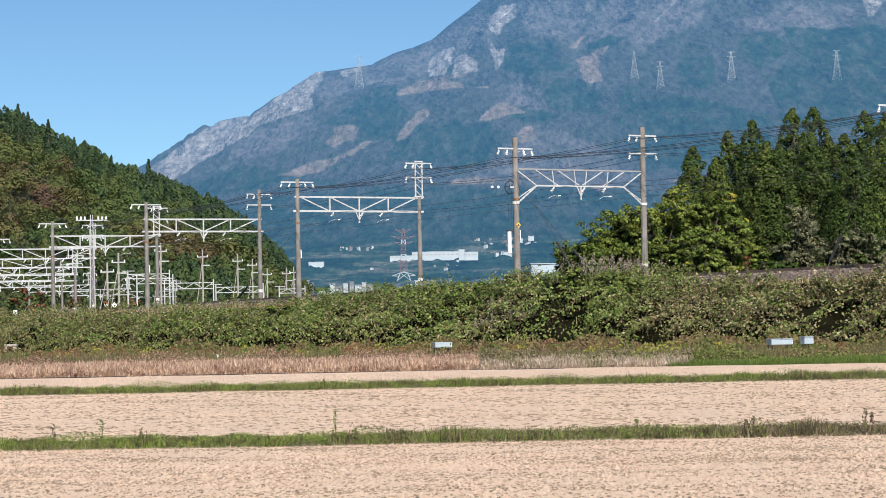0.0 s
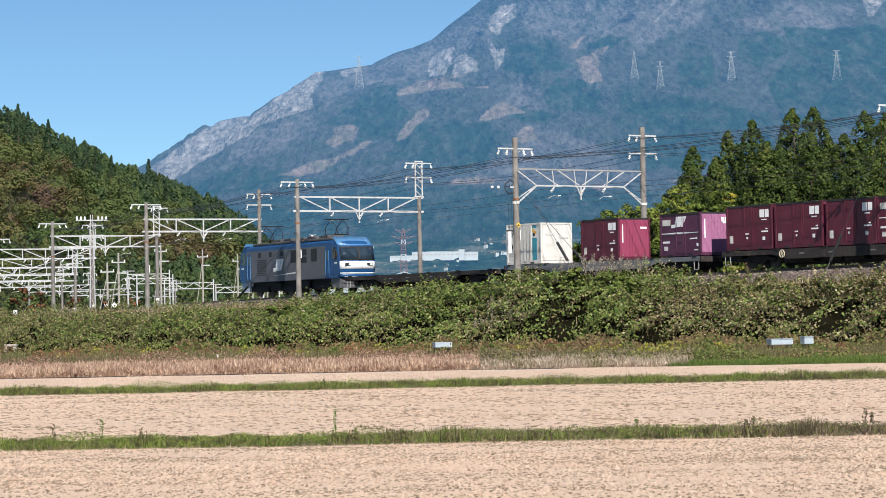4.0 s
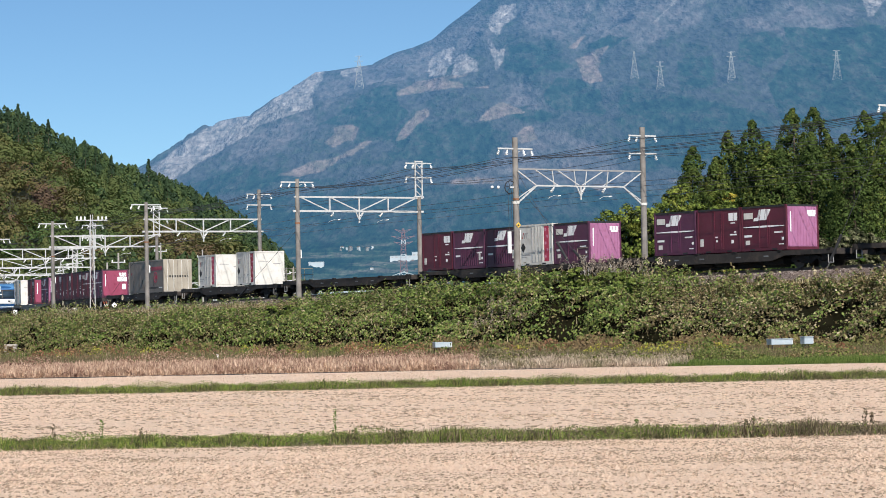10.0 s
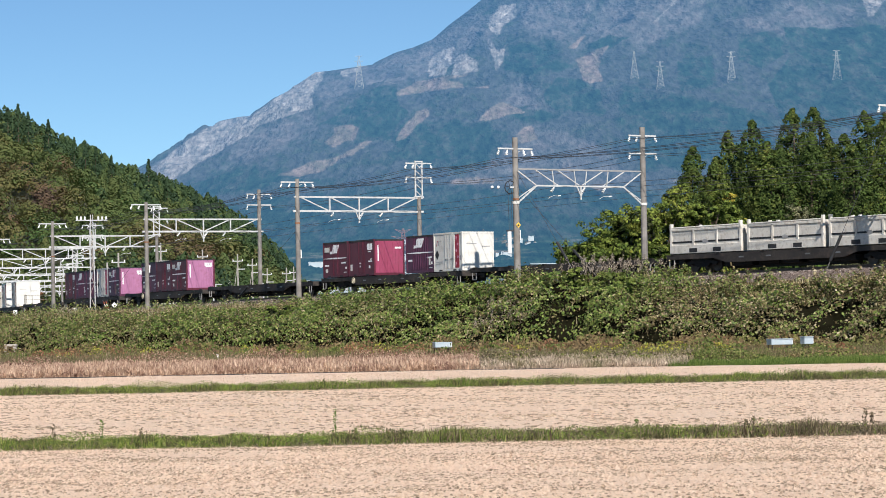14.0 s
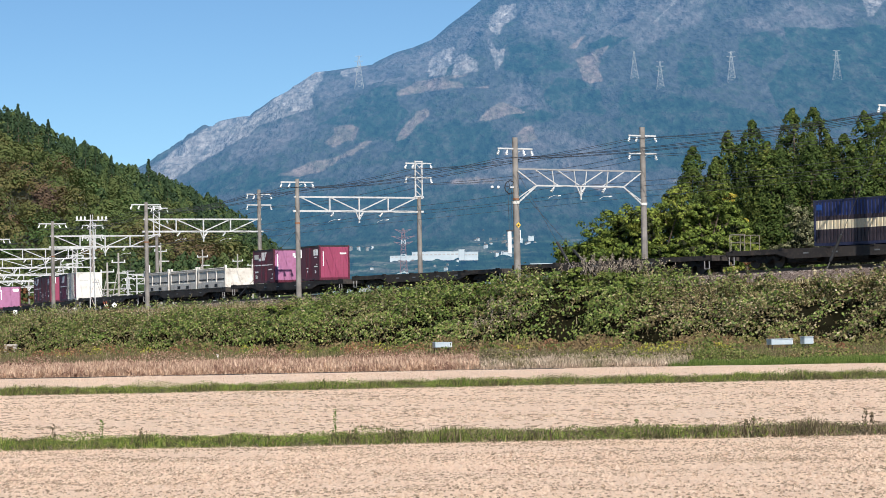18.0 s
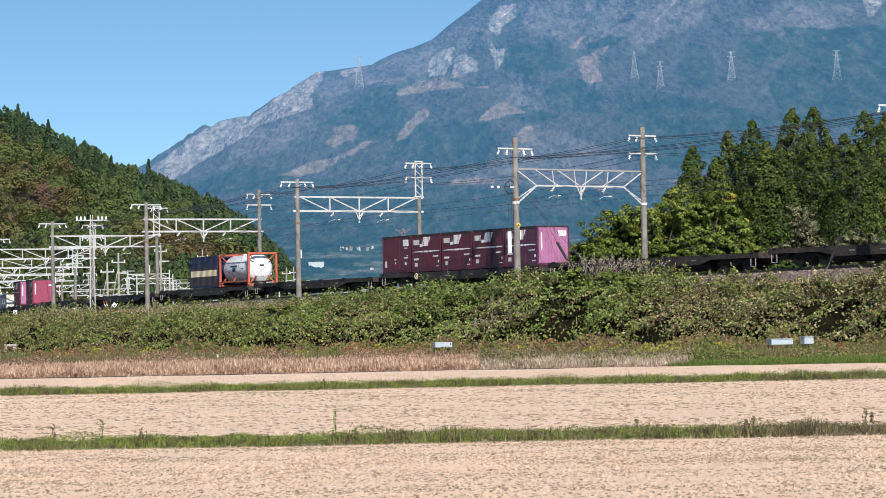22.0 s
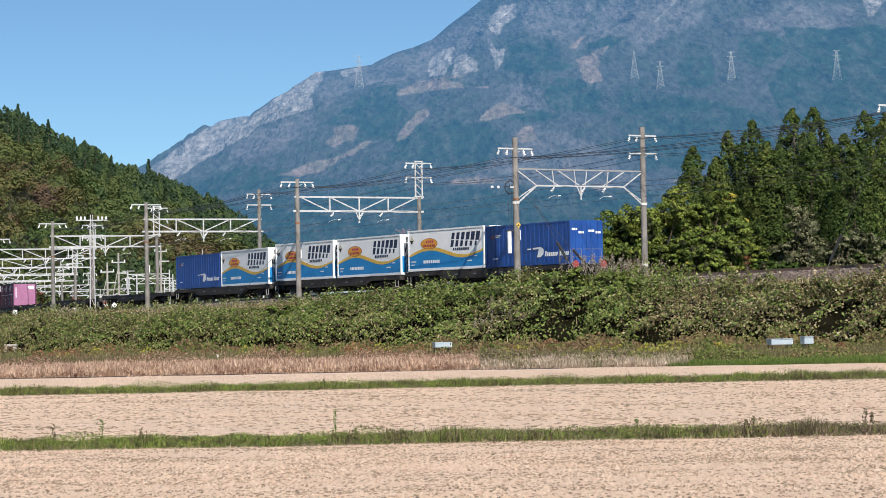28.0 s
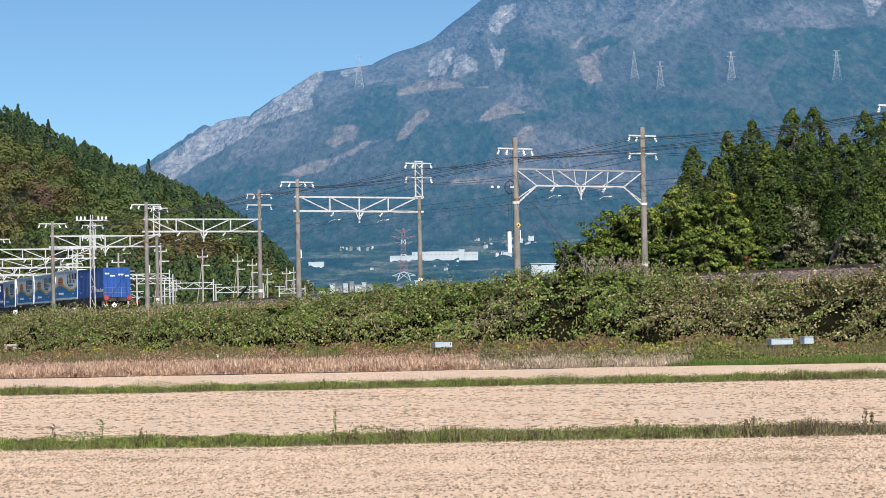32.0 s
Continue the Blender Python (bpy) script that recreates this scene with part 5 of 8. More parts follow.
def gondola_box():
    L, H, W = 6.06, 1.75, 2.45
    h, w = L / 2, W / 2
    b = obj("open_container", box(-h + 0.1, h - 0.1, -w + 0.1, w - 0.1, 0.0, 0.2), M_GONDOLA)
    tagged(b, "white open-topped low container with steel ribs", "container", "containers on the train")
    for sy in (-1, 1):
        part("side_wall", box(-h + 0.12, h - 0.12, sy * (w - 0.08) - 0.03, sy * (w - 0.08) + 0.03, 0.2, 1.42), M_GONDOLA, b)
        part("top_rail", box(-h + 0.1, h - 0.1, sy * (w - 0.07) - 0.07, sy * (w - 0.07) + 0.07, 1.32, 1.46, 0.02), M_GONDOLA, b)
    part("dark_band", box(-h + 0.12, h - 0.12, w - 0.05, w - 0.035, 0.62, 0.72), M_BLACK, b)
    part("bottom_rail", box(-h + 0.1, h - 0.1, w - 0.1, w, 0.0, 0.5, 0.02), M_GONDOLA, b)
    for x in (-1.0, 1.0):
        part("post", box(x - 0.07, x + 0.07, w - 0.06, w, 0.5, 1.4), M_GONDOLA, b)
        part("fork_pocket", box(x - 0.34, x + 0.34, w - 0.02, w + 0.004, 0.06, 0.3), M_BLACK, b)
    part("sheet_roll", bar((-h + 0.2, w - 0.05, 1.52), (h - 0.2, w - 0.05, 1.5), 0.055, seg=8), M_GONDOLA, b, "rolled white cover sheet")
    part("badge", prism([(0.25 * math.cos(q * 0.785), 0.68 + 0.12 * math.sin(q * 0.785)) for q in range(8)], w - 0.04, w - 0.028), M_TRIMGREY, b)
    for sx in (-1, 1):
        for sy in (-1, 1):
            part("corner_post", box(sx * (h - 0.09) - 0.09, sx * (h - 0.09) + 0.09, sy * (w - 0.09) - 0.09, sy * (w - 0.09) + 0.09, 0.0, H, 0.02), M_GONDOLA, b)
        part("end_wall", box(sx * (h - 0.09) - 0.04, sx * (h - 0.09) + 0.04, -w + 0.18, w - 0.18, 0.0, 1.5), M_GONDOLA, b)
    return b


def navy_box():
    L, H, W = 6.06, 2.5, 2.44
    b = shell("container", "navy and dark brown corrugated steel container with a cream band", L, H, W, M_NAVY, end_ribs=9)
    y = W / 2
    zones = ((0.17, 0.9, M_DARKLOW, M_DARKLOW), (0.9, 1.38, M_BAND, M_BAND), (1.38, 1.62, M_DARKLOW, M_DARKLOW), (1.62, H - 0.11, M_NAVY, M_CORR))
    for z0, z1, m, m2 in zones:
        part("paint_panel", skewed(-L / 2 + 0.14, L / 2 - 0.14, z0, z1, y - 0.035, 0, 0.004), m2, b)
        for i in range(22):
            x = -L / 2 + 0.14 + (i + 0.5) * (L - 0.28) / 22
            part("rib", prism([(x - 0.07, z0), (x + 0.07, z0), (x + 0.07, z1), (x - 0.07, z1)], y - 0.031, y - 0.001), m, b)
    part("placard", skewed(-0.2 + 2.6, 2.8, 1.95, 2.25, y + 0.004), M_BLUE, b)
    return b


def tank_box():
    L, H, W = 6.06, 2.55, 2.44
    h, w = L / 2, W / 2
    t = bmesh.new()
    prof = [(-2.78, 0.0), (-2.76, 0.35), (-2.66, 0.75), (-2.48, 1.02), (-2.3, 1.08), (2.3, 1.08), (2.48, 1.02), (2.66, 0.75), (2.76, 0.35), (2.78, 0.0)]
    rings = []
    for x, r in prof:
        rings.append([t.verts.new((x, max(r, 0.01) * math.cos(k * 0.2618), 1.33 + max(r, 0.01) * math.sin(k * 0.2618))) for k in range(24)])
    for a, b2 in zip(rings, rings[1:]):
        for k in range(24):
            t.faces.new((a[k], a[(k + 1) % 24], b2[(k + 1) % 24], b2[k]))
    for f in t.faces:
        f.smooth = True
    bmesh.ops.recalc_face_normals(t, faces=t.faces)
    b = obj("tank_container", t, M_TANK)
    tagged(b, "white tank container in an orange steel frame", "tank container", "containers on the train")
    for sx in (-1, 1):
        for sy in (-1, 1):
            part("corner_post", box(sx * (h - 0.08) - 0.08, sx * (h - 0.08) + 0.08, sy * (w - 0.08) - 0.08, sy * (w - 0.08) + 0.08, 0, H, 0.01), M_ORANGE, b)
        for z in (0.08, H - 0.07):
            part("end_beam", box(sx * (h - 0.08) - 0.06, sx * (h - 0.08) + 0.06, -w + 0.16, w - 0.16, z - 0.07, z + 0.07), M_ORANGE, b)
        for y0, z0, y1, z1 in ((-1.0, 0.2, -0.5, 0.75), (1.0, 0.2, 0.5, 0.75), (-1.0, 2.35, -0.6, 1.95), (1.0, 2.35, 0.6, 1.95)):
            part("end_brace", bar((sx * (h - 0.08), y0, z0), (sx * (h - 0.2), y1, z1), 0.05, seg=6), M_ORANGE, b)
    for sy in (-1, 1):
        part("bottom_rail", box(-h + 0.16, h - 0.16, sy * (w - 0.08) - 0.05, sy * (w - 0.08) + 0.05, 0.3, 0.42), M_ORANGE, b)
        part("top_rail", box(-h + 0.16, h - 0.16, sy * (w - 0.08) - 0.03, sy * (w - 0.08) + 0.03, H - 0.08, H - 0.02), M_ORANGE, b)
        for x in (-2.2, 0.2, 2.2):
            part("saddle", bar((x, sy * 0.9, 0.7), (x, sy * (w - 0.08), 0.36), 0.05, seg=6), M_ORANGE, b)
        part("brace", bar((h - 0.1, sy * (w - 0.08), H - 0.2), (h - 1.3, sy * (w - 0.12), H - 0.05), 0.035, seg=6), M_ORANGE, b)
    for x in (-1.9, -0.7, 0.6, 1.7):
        ring = [[1.33, x - 0.025, 1.08], [1.33, x + 0.025, 1.08], [1.33, x + 0.025, 1.092], [1.33, x - 0.025, 1.092]]
        band = bmesh.new()
        turns = [[band.verts.new((xx, rr * math.cos(k * 0.2618), zc + rr * math.sin(k * 0.2618))) for zc, xx, rr in ring] for k in range(24)]
        for k in range(24):
            for q in range(4):
                band.faces.new((turns[k][q], turns[k][(q + 1) % 4], turns[(k + 1) % 24][(q + 1) % 4], turns[(k + 1) % 24][q]))
        part("band", band, M_TRIMGREY, b)
    part("belly", bar((-2.4, 0.45, 0.45), (2.4, 0.45, 0.45), 0.16, seg=10), M_TRIMGREY, b)
    part("manhole", bar((0.3, 0, 2.36), (0.3, 0, 2.5), 0.25, seg=14), M_TANK, b)
    part("walkway", box(-2.6, -0.2, -0.3, 0.25, 2.46, 2.5), M_TRIMGREY, b)
    part("marking", box(-0.4, 0.9, 1.07, 1.09, 1.5, 1.62), M_INK, b, "dark blue marking bars")
    part("marking", box(-0.1, 0.5, 1.08, 1.1, 1.1, 1.4), M_INK, b)
    part("marking", box(-1.6, -1.2, 1.03, 1.08, 1.3, 1.36), M_BLACK, b)
    part("placard", box(-2.79, -2.77, -0.2, 0.15, 1.5, 1.62), M_BLACK, b)
    part("valve_box", box(-2.95, -2.75, -0.3, 0.5, 0.35, 0.75, 0.02), M_TRIMGREY, b)
    return b


def wave_box():
    L, H, W = 9.41, 2.75, 2.49
    b = shell("container", "white and blue refrigerated container with a golden wave", L, H, W, M_DECAL)
    y = W / 2 - 0.034

    def z_wave(x):
        return H * (0.385 + 0.105 * math.sin(6.283 * (1.15 * (0.5 - x / L) - 0.08)))
    n = 40
    xs_ = [-L / 2 + 0.16 + (L - 0.32) * i / n for i in range(n + 1)]
    part("blue_panel", prism([(xs_[0], 0.17)] + [(xs_[-1], 0.17)] + [(x, z_wave(x)) for x in xs_[::-1]], y, y + 0.006), M_SKYB, b, "bright blue lower panel")
    part("wave_band", prism([(x, z_wave(x)) for x in xs_] + [(x, z_wave(x) + 0.12 + 0.13 * abs(math.sin((0.5 - x / L) * 3.3 + 0.1))) for x in xs_[::-1]], y, y + 0.009), M_YELLOW, b, "golden wave line")
    for rx, rz, m, t in ((1.06, 0.37, M_BROWNRIM, 0.01), (1.0, 0.33, M_SUNO, 0.014)):
        part("oval_badge", prism([(2.02 + rx * math.cos(k * 0.2618), 1.8 + rz * math.sin(k * 0.2618)) for k in range(24)], y, y + t), m, b, "orange oval badge")
    part("end_panel", box(-L / 2 - 0.004, -L / 2 + 0.03, -W / 2 + 0.15, W / 2 - 0.15, 0.18, 1.02), M_SKYB, b, "blue lower half of the end")
    for i in range(4):
        part("lettering", skewed(2.42 - i * 0.26 - 0.2, 2.42 - i * 0.26, 1.86, 2.02, y + 0.014), M_REDS, b)
    for i in range(7):
        part("lettering", skewed(2.72 - i * 0.21 - 0.15, 2.72 - i * 0.21, 1.6, 1.74, y + 0.014), M_DKRED, b)
    # six slanted bars with a pale cut across them
    for i in range(6):
        x = -0.62 - i * 0.58
        z1 = 1.98 - 0.03 * i
        part("lettering", slanted([(0.0, 0.0), (0.78, 0.0), (0.78, 1.0), (0.0, 1.0)], x, 1.5, z1 - 1.54, y), M_INK, b, "dark blue slanted lettering bar")
        part("lettering", slanted([(0.0, 0.0), (0.8, 0.0), (0.8, 1.0), (0.0, 1.0)], x - 0.12, z1 + 0.02, 2.4 - z1, y), M_INK, b)
    for i in range(8):
        part("lettering", skewed(-0.95 - i * 0.25 - 0.17, -0.95 - i * 0.25, 1.26, 1.42, y + 0.012), M_INK, b)
    for i in range(9):
        part("lettering", skewed(2.75 - i * 0.23 - 0.16, 2.75 - i * 0.23, 0.5, 0.7, y + 0.006), M_DECAL, b)
    small_marks(b, y + 0.006, [(4.3, 0.6, 0.6, 0.08, M_WHITE), (4.3, 0.4, 0.4, 0.06, M_WHITE), (-2.6, 0.5, 0.6, 0.08, M_WHITE), (-3.4, 0.8, 0.4, 0.06, M_WHITE)])
    part("placard", prism([(4.2, 1.78), (3.93, 2.08), (4.2, 2.38), (4.47, 2.08)], y, y + 0.008), M_BAND, b, "pale yellow diamond placard")
    part("placard", prism([(4.2, 1.8), (3.95, 2.08), (4.45, 2.08)], y, y + 0.011), M_BLACK, b, "black lower half of the placard")
    part("reefer_unit", box(L / 2 - 0.02, L / 2 + 0.2, -1.0, 1.1, 0.3, 2.6, 0.03), M_WHITE, b, "white cooling unit")
    for z in (0.6, 1.1, 1.6, 2.1):
        part("unit_bracket", box(L / 2 + 0.0, L / 2 + 0.24, 1.0, 1.2, z - 0.08, z + 0.28), M_BLACK, b, "dark louvre of the cooling unit")
    x = -L / 2
    part("end_blue", end_slab(-W / 2 + 0.14, W / 2 - 0.14, 0.17, 1.25, x + 0.03, 0.006), M_SKYB, b)
    for i in range(5):
        part("lettering", end_slab(0.9 - i * 0.36 - 0.26, 0.9 - i * 0.36, 1.5, 1.85, x + 0.03, 0.006), M_INK, b)
    for yy in (-0.8, -0.3, 0.3, 0.8):
        part("locking_rod", bar((x + 0.0, yy, 0.15), (x + 0.0, yy, H - 0.12), 0.022, seg=6), M_CWHITE, b)
    return b


def blue_box():
    L, H, W = 9.41, 2.65, 2.49
    b = shell("container", "long deep blue steel container with white lettering", L, H, W, M_BLUE, ribs=0)
    y = W / 2
    for i in range(18):
        x = -L / 2 + 0.2 + (i + 0.5) * (L - 0.4) / 18
        part("rib", box(x - 0.12, x + 0.12, y - 0.036, y - 0.014, 0.17, H - 0.12, 0.006), M_BLUE, b)
    part("lettering", prism([(-1.1, 0.48), (-1.3, 1.0), (-0.7, 0.98), (-0.62, 1.08), (-1.55, 1.12), (-1.85, 0.95), (-1.8, 0.66), (-1.5, 0.48)], y - 0.012, y - 0.004), M_DECAL, b, "white emblem and lettering bars")
    part("lettering", skewed(-0.45, -0.05, 0.98, 1.06, y - 0.013), M_DECAL, b)
    for i in range(12):
        part("lettering", skewed(-1.95 - i * 0.2 - 0.15 - (0.2 if i > 6 else 0), -1.95 - i * 0.2 - (0.2 if i > 6 else 0), 0.52, 0.76 if i not in (0, 7) else 0.84, y - 0.013, 0.06), M_DECAL, b)
    part("placard", prism([(4.1, 2.0), (3.7, 2.0), (3.9, 1.72)], y - 0.014, y - 0.006), M_RUST, b)
    small_marks(b, y - 0.013, [(3.6, 2.0, 0.7, 0.05, M_CWHITE), (3.6, 1.9, 0.5, 0.05, M_CWHITE), (3.9, 0.5, 0.6, 0.06, M_DECAL)])
    x = -L / 2
    for y0, y1 in ((0.01, W / 2 - 0.06), (-W / 2 + 0.06, -0.01)):
        d = part("end_door", box(x - 0.004, x + 0.03, y0, y1, 0.12, H - 0.08, 0.008), M_BLUE, b)
        for k in (0.28, 0.72):
            yy = y0 + (y1 - y0) * k
            part("locking_rod", bar((x - 0.03, yy, 0.1), (x - 0.03, yy, H - 0.08), 0.022, seg=6), M_BLUE, d)
    for y0, y1, z in ((0.7, 1.1, 2.05), (0.2, 0.6, 1.85), (-0.6, -0.15, 1.95), (-1.1, -0.7, 1.85)):
        part("lettering", end_slab(y0, y1, z, z + 0.13, x - 0.004, 0.006), M_DECAL, b)
    return b


def locomotive():
    r = root("locomotive", Matrix(), "blue and grey electric freight locomotive with white nose band", "locomotive")
    w = 1.43
    side = [(-8.35, 1.05), (-8.6, 1.7), (-8.58, 2.2), (-8.28, 3.15), (-7.95, 3.48), (-7.3, 3.66), (7.3, 3.66), (7.95, 3.48), (8.28, 3.15), (8.58, 2.2), (8.6, 1.7), (8.35, 1.05)]
    bm = bmesh.new()
    rings = []
    for k in range(13):
        u = -1 + k / 6
        ring = []
        for x, z in side:
            e = 1 - abs(u) ** 2.5
            xx = x + (0.32 * e if x > 0 else -0.32 * e) if abs(x) > 7.2 else x
            zz = z - (0.22 * abs(u) ** 4 if z > 3.3 else 0.0)
            ring.append(bm.verts.new((xx, u * w, zz)))
        rings.append(ring)
    for p, q in zip(rings, rings[1:]):
        for i in range(len(side)):
            j = (i + 1) % len(side)
            bm.faces.new((p[i], p[j], q[j], q[i]))
    bm.faces.new(rings[0][::-1])
    bm.faces.new(rings[-1])
    bmesh.ops.recalc_face_normals(bm, faces=bm.faces)
    for f in bm.faces:
        f.smooth = len(f.verts) == 4
    body = part("body", bm, M_LOCOB, r, "glossy blue body shell")
    y = w + 0.004
    part("side_panel", skewed(-6.35, 7.3, 1.06, 3.2, w, 0, 0.006), M_LOCOG, r, "grey side panel")
    part("side_panel", prism([(-7.3, 1.06), (6.35, 1.06), (6.35, 3.2), (-7.3, 3.2)], -w - 0.006, -w), M_LOCOG, r)
    for x0, x1, z0, z1 in ((-5.0, -4.0, 2.25, 3.1), (-3.3, -2.3, 2.7, 3.1), (-3.3, -2.3, 2.2, 2.6), (-1.6, -0.6, 2.25, 3.1), (0.7, 1.2, 2.75, 3.1), (2.7, 3.2, 2.75, 3.1), (4.6, 5.1, 2.75, 3.1)):
        part("side_window", skewed(x0, x1, z0, z1, w + 0.006, 0, 0.008), M_BLACK, r, "dark window or louvre")
    for x0 in (3.6,):
        for k in range(9):
            part("louvre", box(x0, x0 + 1.7, w + 0.006, w + 0.02, 1.5 + k * 0.13, 1.56 + k * 0.13), M_ROOF, r)
    block_logo(r, 2.3, 1.72, y + 0.006, 0.86)
    part("stripe", prism([(2.7, 1.42), (-1.2, 1.5), (-2.2, 1.6), (-1.2, 1.6)], y + 0.006, y + 0.012), M_WHITE, r, "white tapering streak")
    for x0 in (-7.0, 6.5):
        part("cab_door", skewed(x0, x0 + 0.5, 1.15, 3.05, w, 0, 0.02), M_LOCOB, r)
        part("door_window", skewed(x0 + 0.1, x0 + 0.4, 2.3, 2.9, w + 0.02, 0, 0.006), M_GLASS, r)
        for k in (0.1, 0.62):
            part("grab_rail", bar((x0 - 0.1 + k, w + 0.05, 1.3), (x0 - 0.1 + k, w + 0.05, 2.9), 0.02, seg=6), M_CABROOF, r)
    for sx in (-1, 1):
        part("cab_window", prism([(sx * 8.2, 2.3), (sx * 7.45, 2.3), (sx * 7.45, 3.1), (sx * 8.0, 3.1)], w + 0.001, w + 0.01), M_GLASS, r)
        def strip(x0, z0, x1, z1, lim, out):
            g = bmesh.new()
            rows = []
            for k in range(13):
                u = lim * (-1 + k / 6)
                e = 0.32 * (1 - abs(u) ** 2.5) + out
                rows.append((g.verts.new((sx * (x0 + e), u * w, z0)), g.verts.new((sx * (x1 + e), u * w, z1))))
            for p, q in zip(rows, rows[1:]):
                g.faces.new((p[0], p[1], q[1], q[0]))
            bmesh.ops.recalc_face_normals(g, faces=g.faces)
            for f in g.faces:
                f.smooth = True
            bmesh.ops.solidify(g, geom=g.faces[:], thickness=0.02)
            return g
        part("windscreen_surround", strip(8.573, 2.2, 8.3, 3.12, 0.95, 0.012), M_BLACK, r, "black windscreen surround")
        part("windscreen", strip(8.55, 2.28, 8.33, 3.02, 0.9, 0.02), M_SCREEN, r, "windscreen with the sky's blue-grey put into its colour")
        part("windscreen_post", beam((sx * 8.93, 0, 2.24), (sx * 8.68, 0, 3.08), 0.14, 0.03), M_BLACK, r)
        part("nose_band", strip(8.6, 1.64, 8.578, 2.14, 0.99, 0.02), M_DECAL, r, "white nose band")
        part("nose_line", strip(8.565, 1.3, 8.58, 1.38, 0.97, 0.02), M_LAMP, r, "thin white line")
        part("apron", strip(8.46, 1.06, 8.545, 1.27, 0.97, 0.012), M_LOCOB, r)
        part("cab_roof", strip(8.22, 3.2, 7.4, 3.8, 0.97, 0.03), M_CABROOF, r, "pale blue rounded cab roof")
        part("wiper", bar((sx * 8.95, 0.3, 2.3), (sx * 8.75, 0.75, 2.8), 0.015, seg=5), M_BLACK, r)
        part("mirror", box(sx * 8.35 - 0.06, sx * 8.35 + 0.06, w + 0.02, w + 0.14, 2.5, 2.75, 0.01), M_BLACK, r)
        part("lettering", skewed(min(sx * 8.2, sx * 7.8), max(sx * 8.2, sx * 7.8), 1.98, 2.1, w, 0, 0.008), M_WHITE, r)
        for yy in (-0.85, 0.85):
            part("headlight", box(sx * 8.86 - 0.03, sx * 8.86 + 0.03, yy - 0.25, yy + 0.25, 1.83, 2.02, 0.02), M_BLACK, r)
            part("headlight", box(sx * 8.88 - 0.03, sx * 8.88 + 0.03, yy - 0.2, yy - 0.03, 1.86, 1.99), M_LAMP, r)
        part("skirt", prism([(sx * 8.45, 1.04), (sx * 8.3, 0.4), (sx * 7.2, 0.4), (sx * 6.9, 1.04)], -1.2, 1.3), M_LOCOSK if sx > 0 else M_LOCOG, r, "painted end skirt")
        part("coupler", box(min(sx * 8.4, sx * 9.2), max(sx * 8.4, sx * 9.2), -0.15, 0.15, 0.72, 1.02, 0.03), M_UNDER, r)
        part("end_handrail", bar((sx * 8.95, -1.2, 1.1), (sx * 8.95, 1.2, 1.1), 0.025, seg=6), M_LOCOSK, r)
    part("roof_hood", box(-6.8, 6.8, -1.1, 1.1, 3.6, 3.78, 0.05), M_ROOF, r, "sooty grey roof housing")
    for x in (-4.5, -2.5, -0.5, 1.6, 3.4):
        part("roof_box", box(x - 0.7, x + 0.6, -0.7, 0.7, 3.78, 3.98, 0.04), M_ROOF, r)
    part("roof_horn", box(-2.6, -2.2, 0.3, 0.7, 3.98, 4.15, 0.03), M_WHITE, r)
    part("underframe", box(-7.6, 7.6, -1.0, 1.0, 0.45, 1.05), M_UNDER, r)
    for x0 in (-7.4, -3.4, -2.2, 2.1, 3.2, 7.2):
        part("foot_step", box(x0 - 0.16, x0 + 0.16, 1.16, 1.2, 0.42, 0.46), M_TRIMGREY, r)
        part("step_hanger", box(x0 - 0.02, x0 + 0.02, 1.16, 1.19, 0.46, 1.04), M_UNDER, r)
    for x0, x1 in ((-3.2, -1.6), (1.6, 3.4)):
        part("equipment_box", box(x0, x1, 0.9, 1.22, 0.4, 0.98, 0.04), M_UNDER, r)
    for x in (-5.6, 0.0, 5.6):
        b = part("bogie", box(x - 1.6, x + 1.6, 0.85, 1.1, 0.35, 0.75, 0.05), M_UNDER, r)
        for dx in (-1.15, 1.15):
            for yy in (-0.56, 0.56):
                part("wheel", bar((x + dx, yy - 0.07, 0.56), (x + dx, yy + 0.07, 0.56), 0.56, seg=20), M_TYRE, b)
    for x, s in ((5.6, 0.8), (-5.4, 0.85)):
        p = bmesh.new()
        z0, z1, z2 = 4.0, 4.0 + 0.55 * s, 4.0 + 1.15 * s
        for yy in (-0.5, 0.5):
            for sx in (-1, 1):
                add_bar(p, (x + sx * 0.75, yy, z0), (x + sx * 0.95, yy * 0.9, z1), 0.03, seg=6)
                add_bar(p, (x + sx * 0.95, yy * 0.9, z1), (x + sx * 0.1, yy, z2), 0.024, seg=6)
        for sx in (-1, 1):
            add_bar(p, (x + sx * 0.2, -0.9, z2 + 0.06), (x + sx * 0.2, 0.9, z2 + 0.06), 0.03, seg=6)
            add_bar(p, (x + sx * 0.75, -0.6, z0), (x + sx * 0.75, 0.6, z0), 0.04, seg=6)
        part("pantograph", p, M_UNDER, r, "raised dark diamond pantograph")
    return r


def car(u, kind):
    src = WAGONS[kind]
    o = src[0] if not src[1] else copy_thing(src[0], Matrix())
    src[1] = True
    MOVERS.append((o, u, Matrix()))


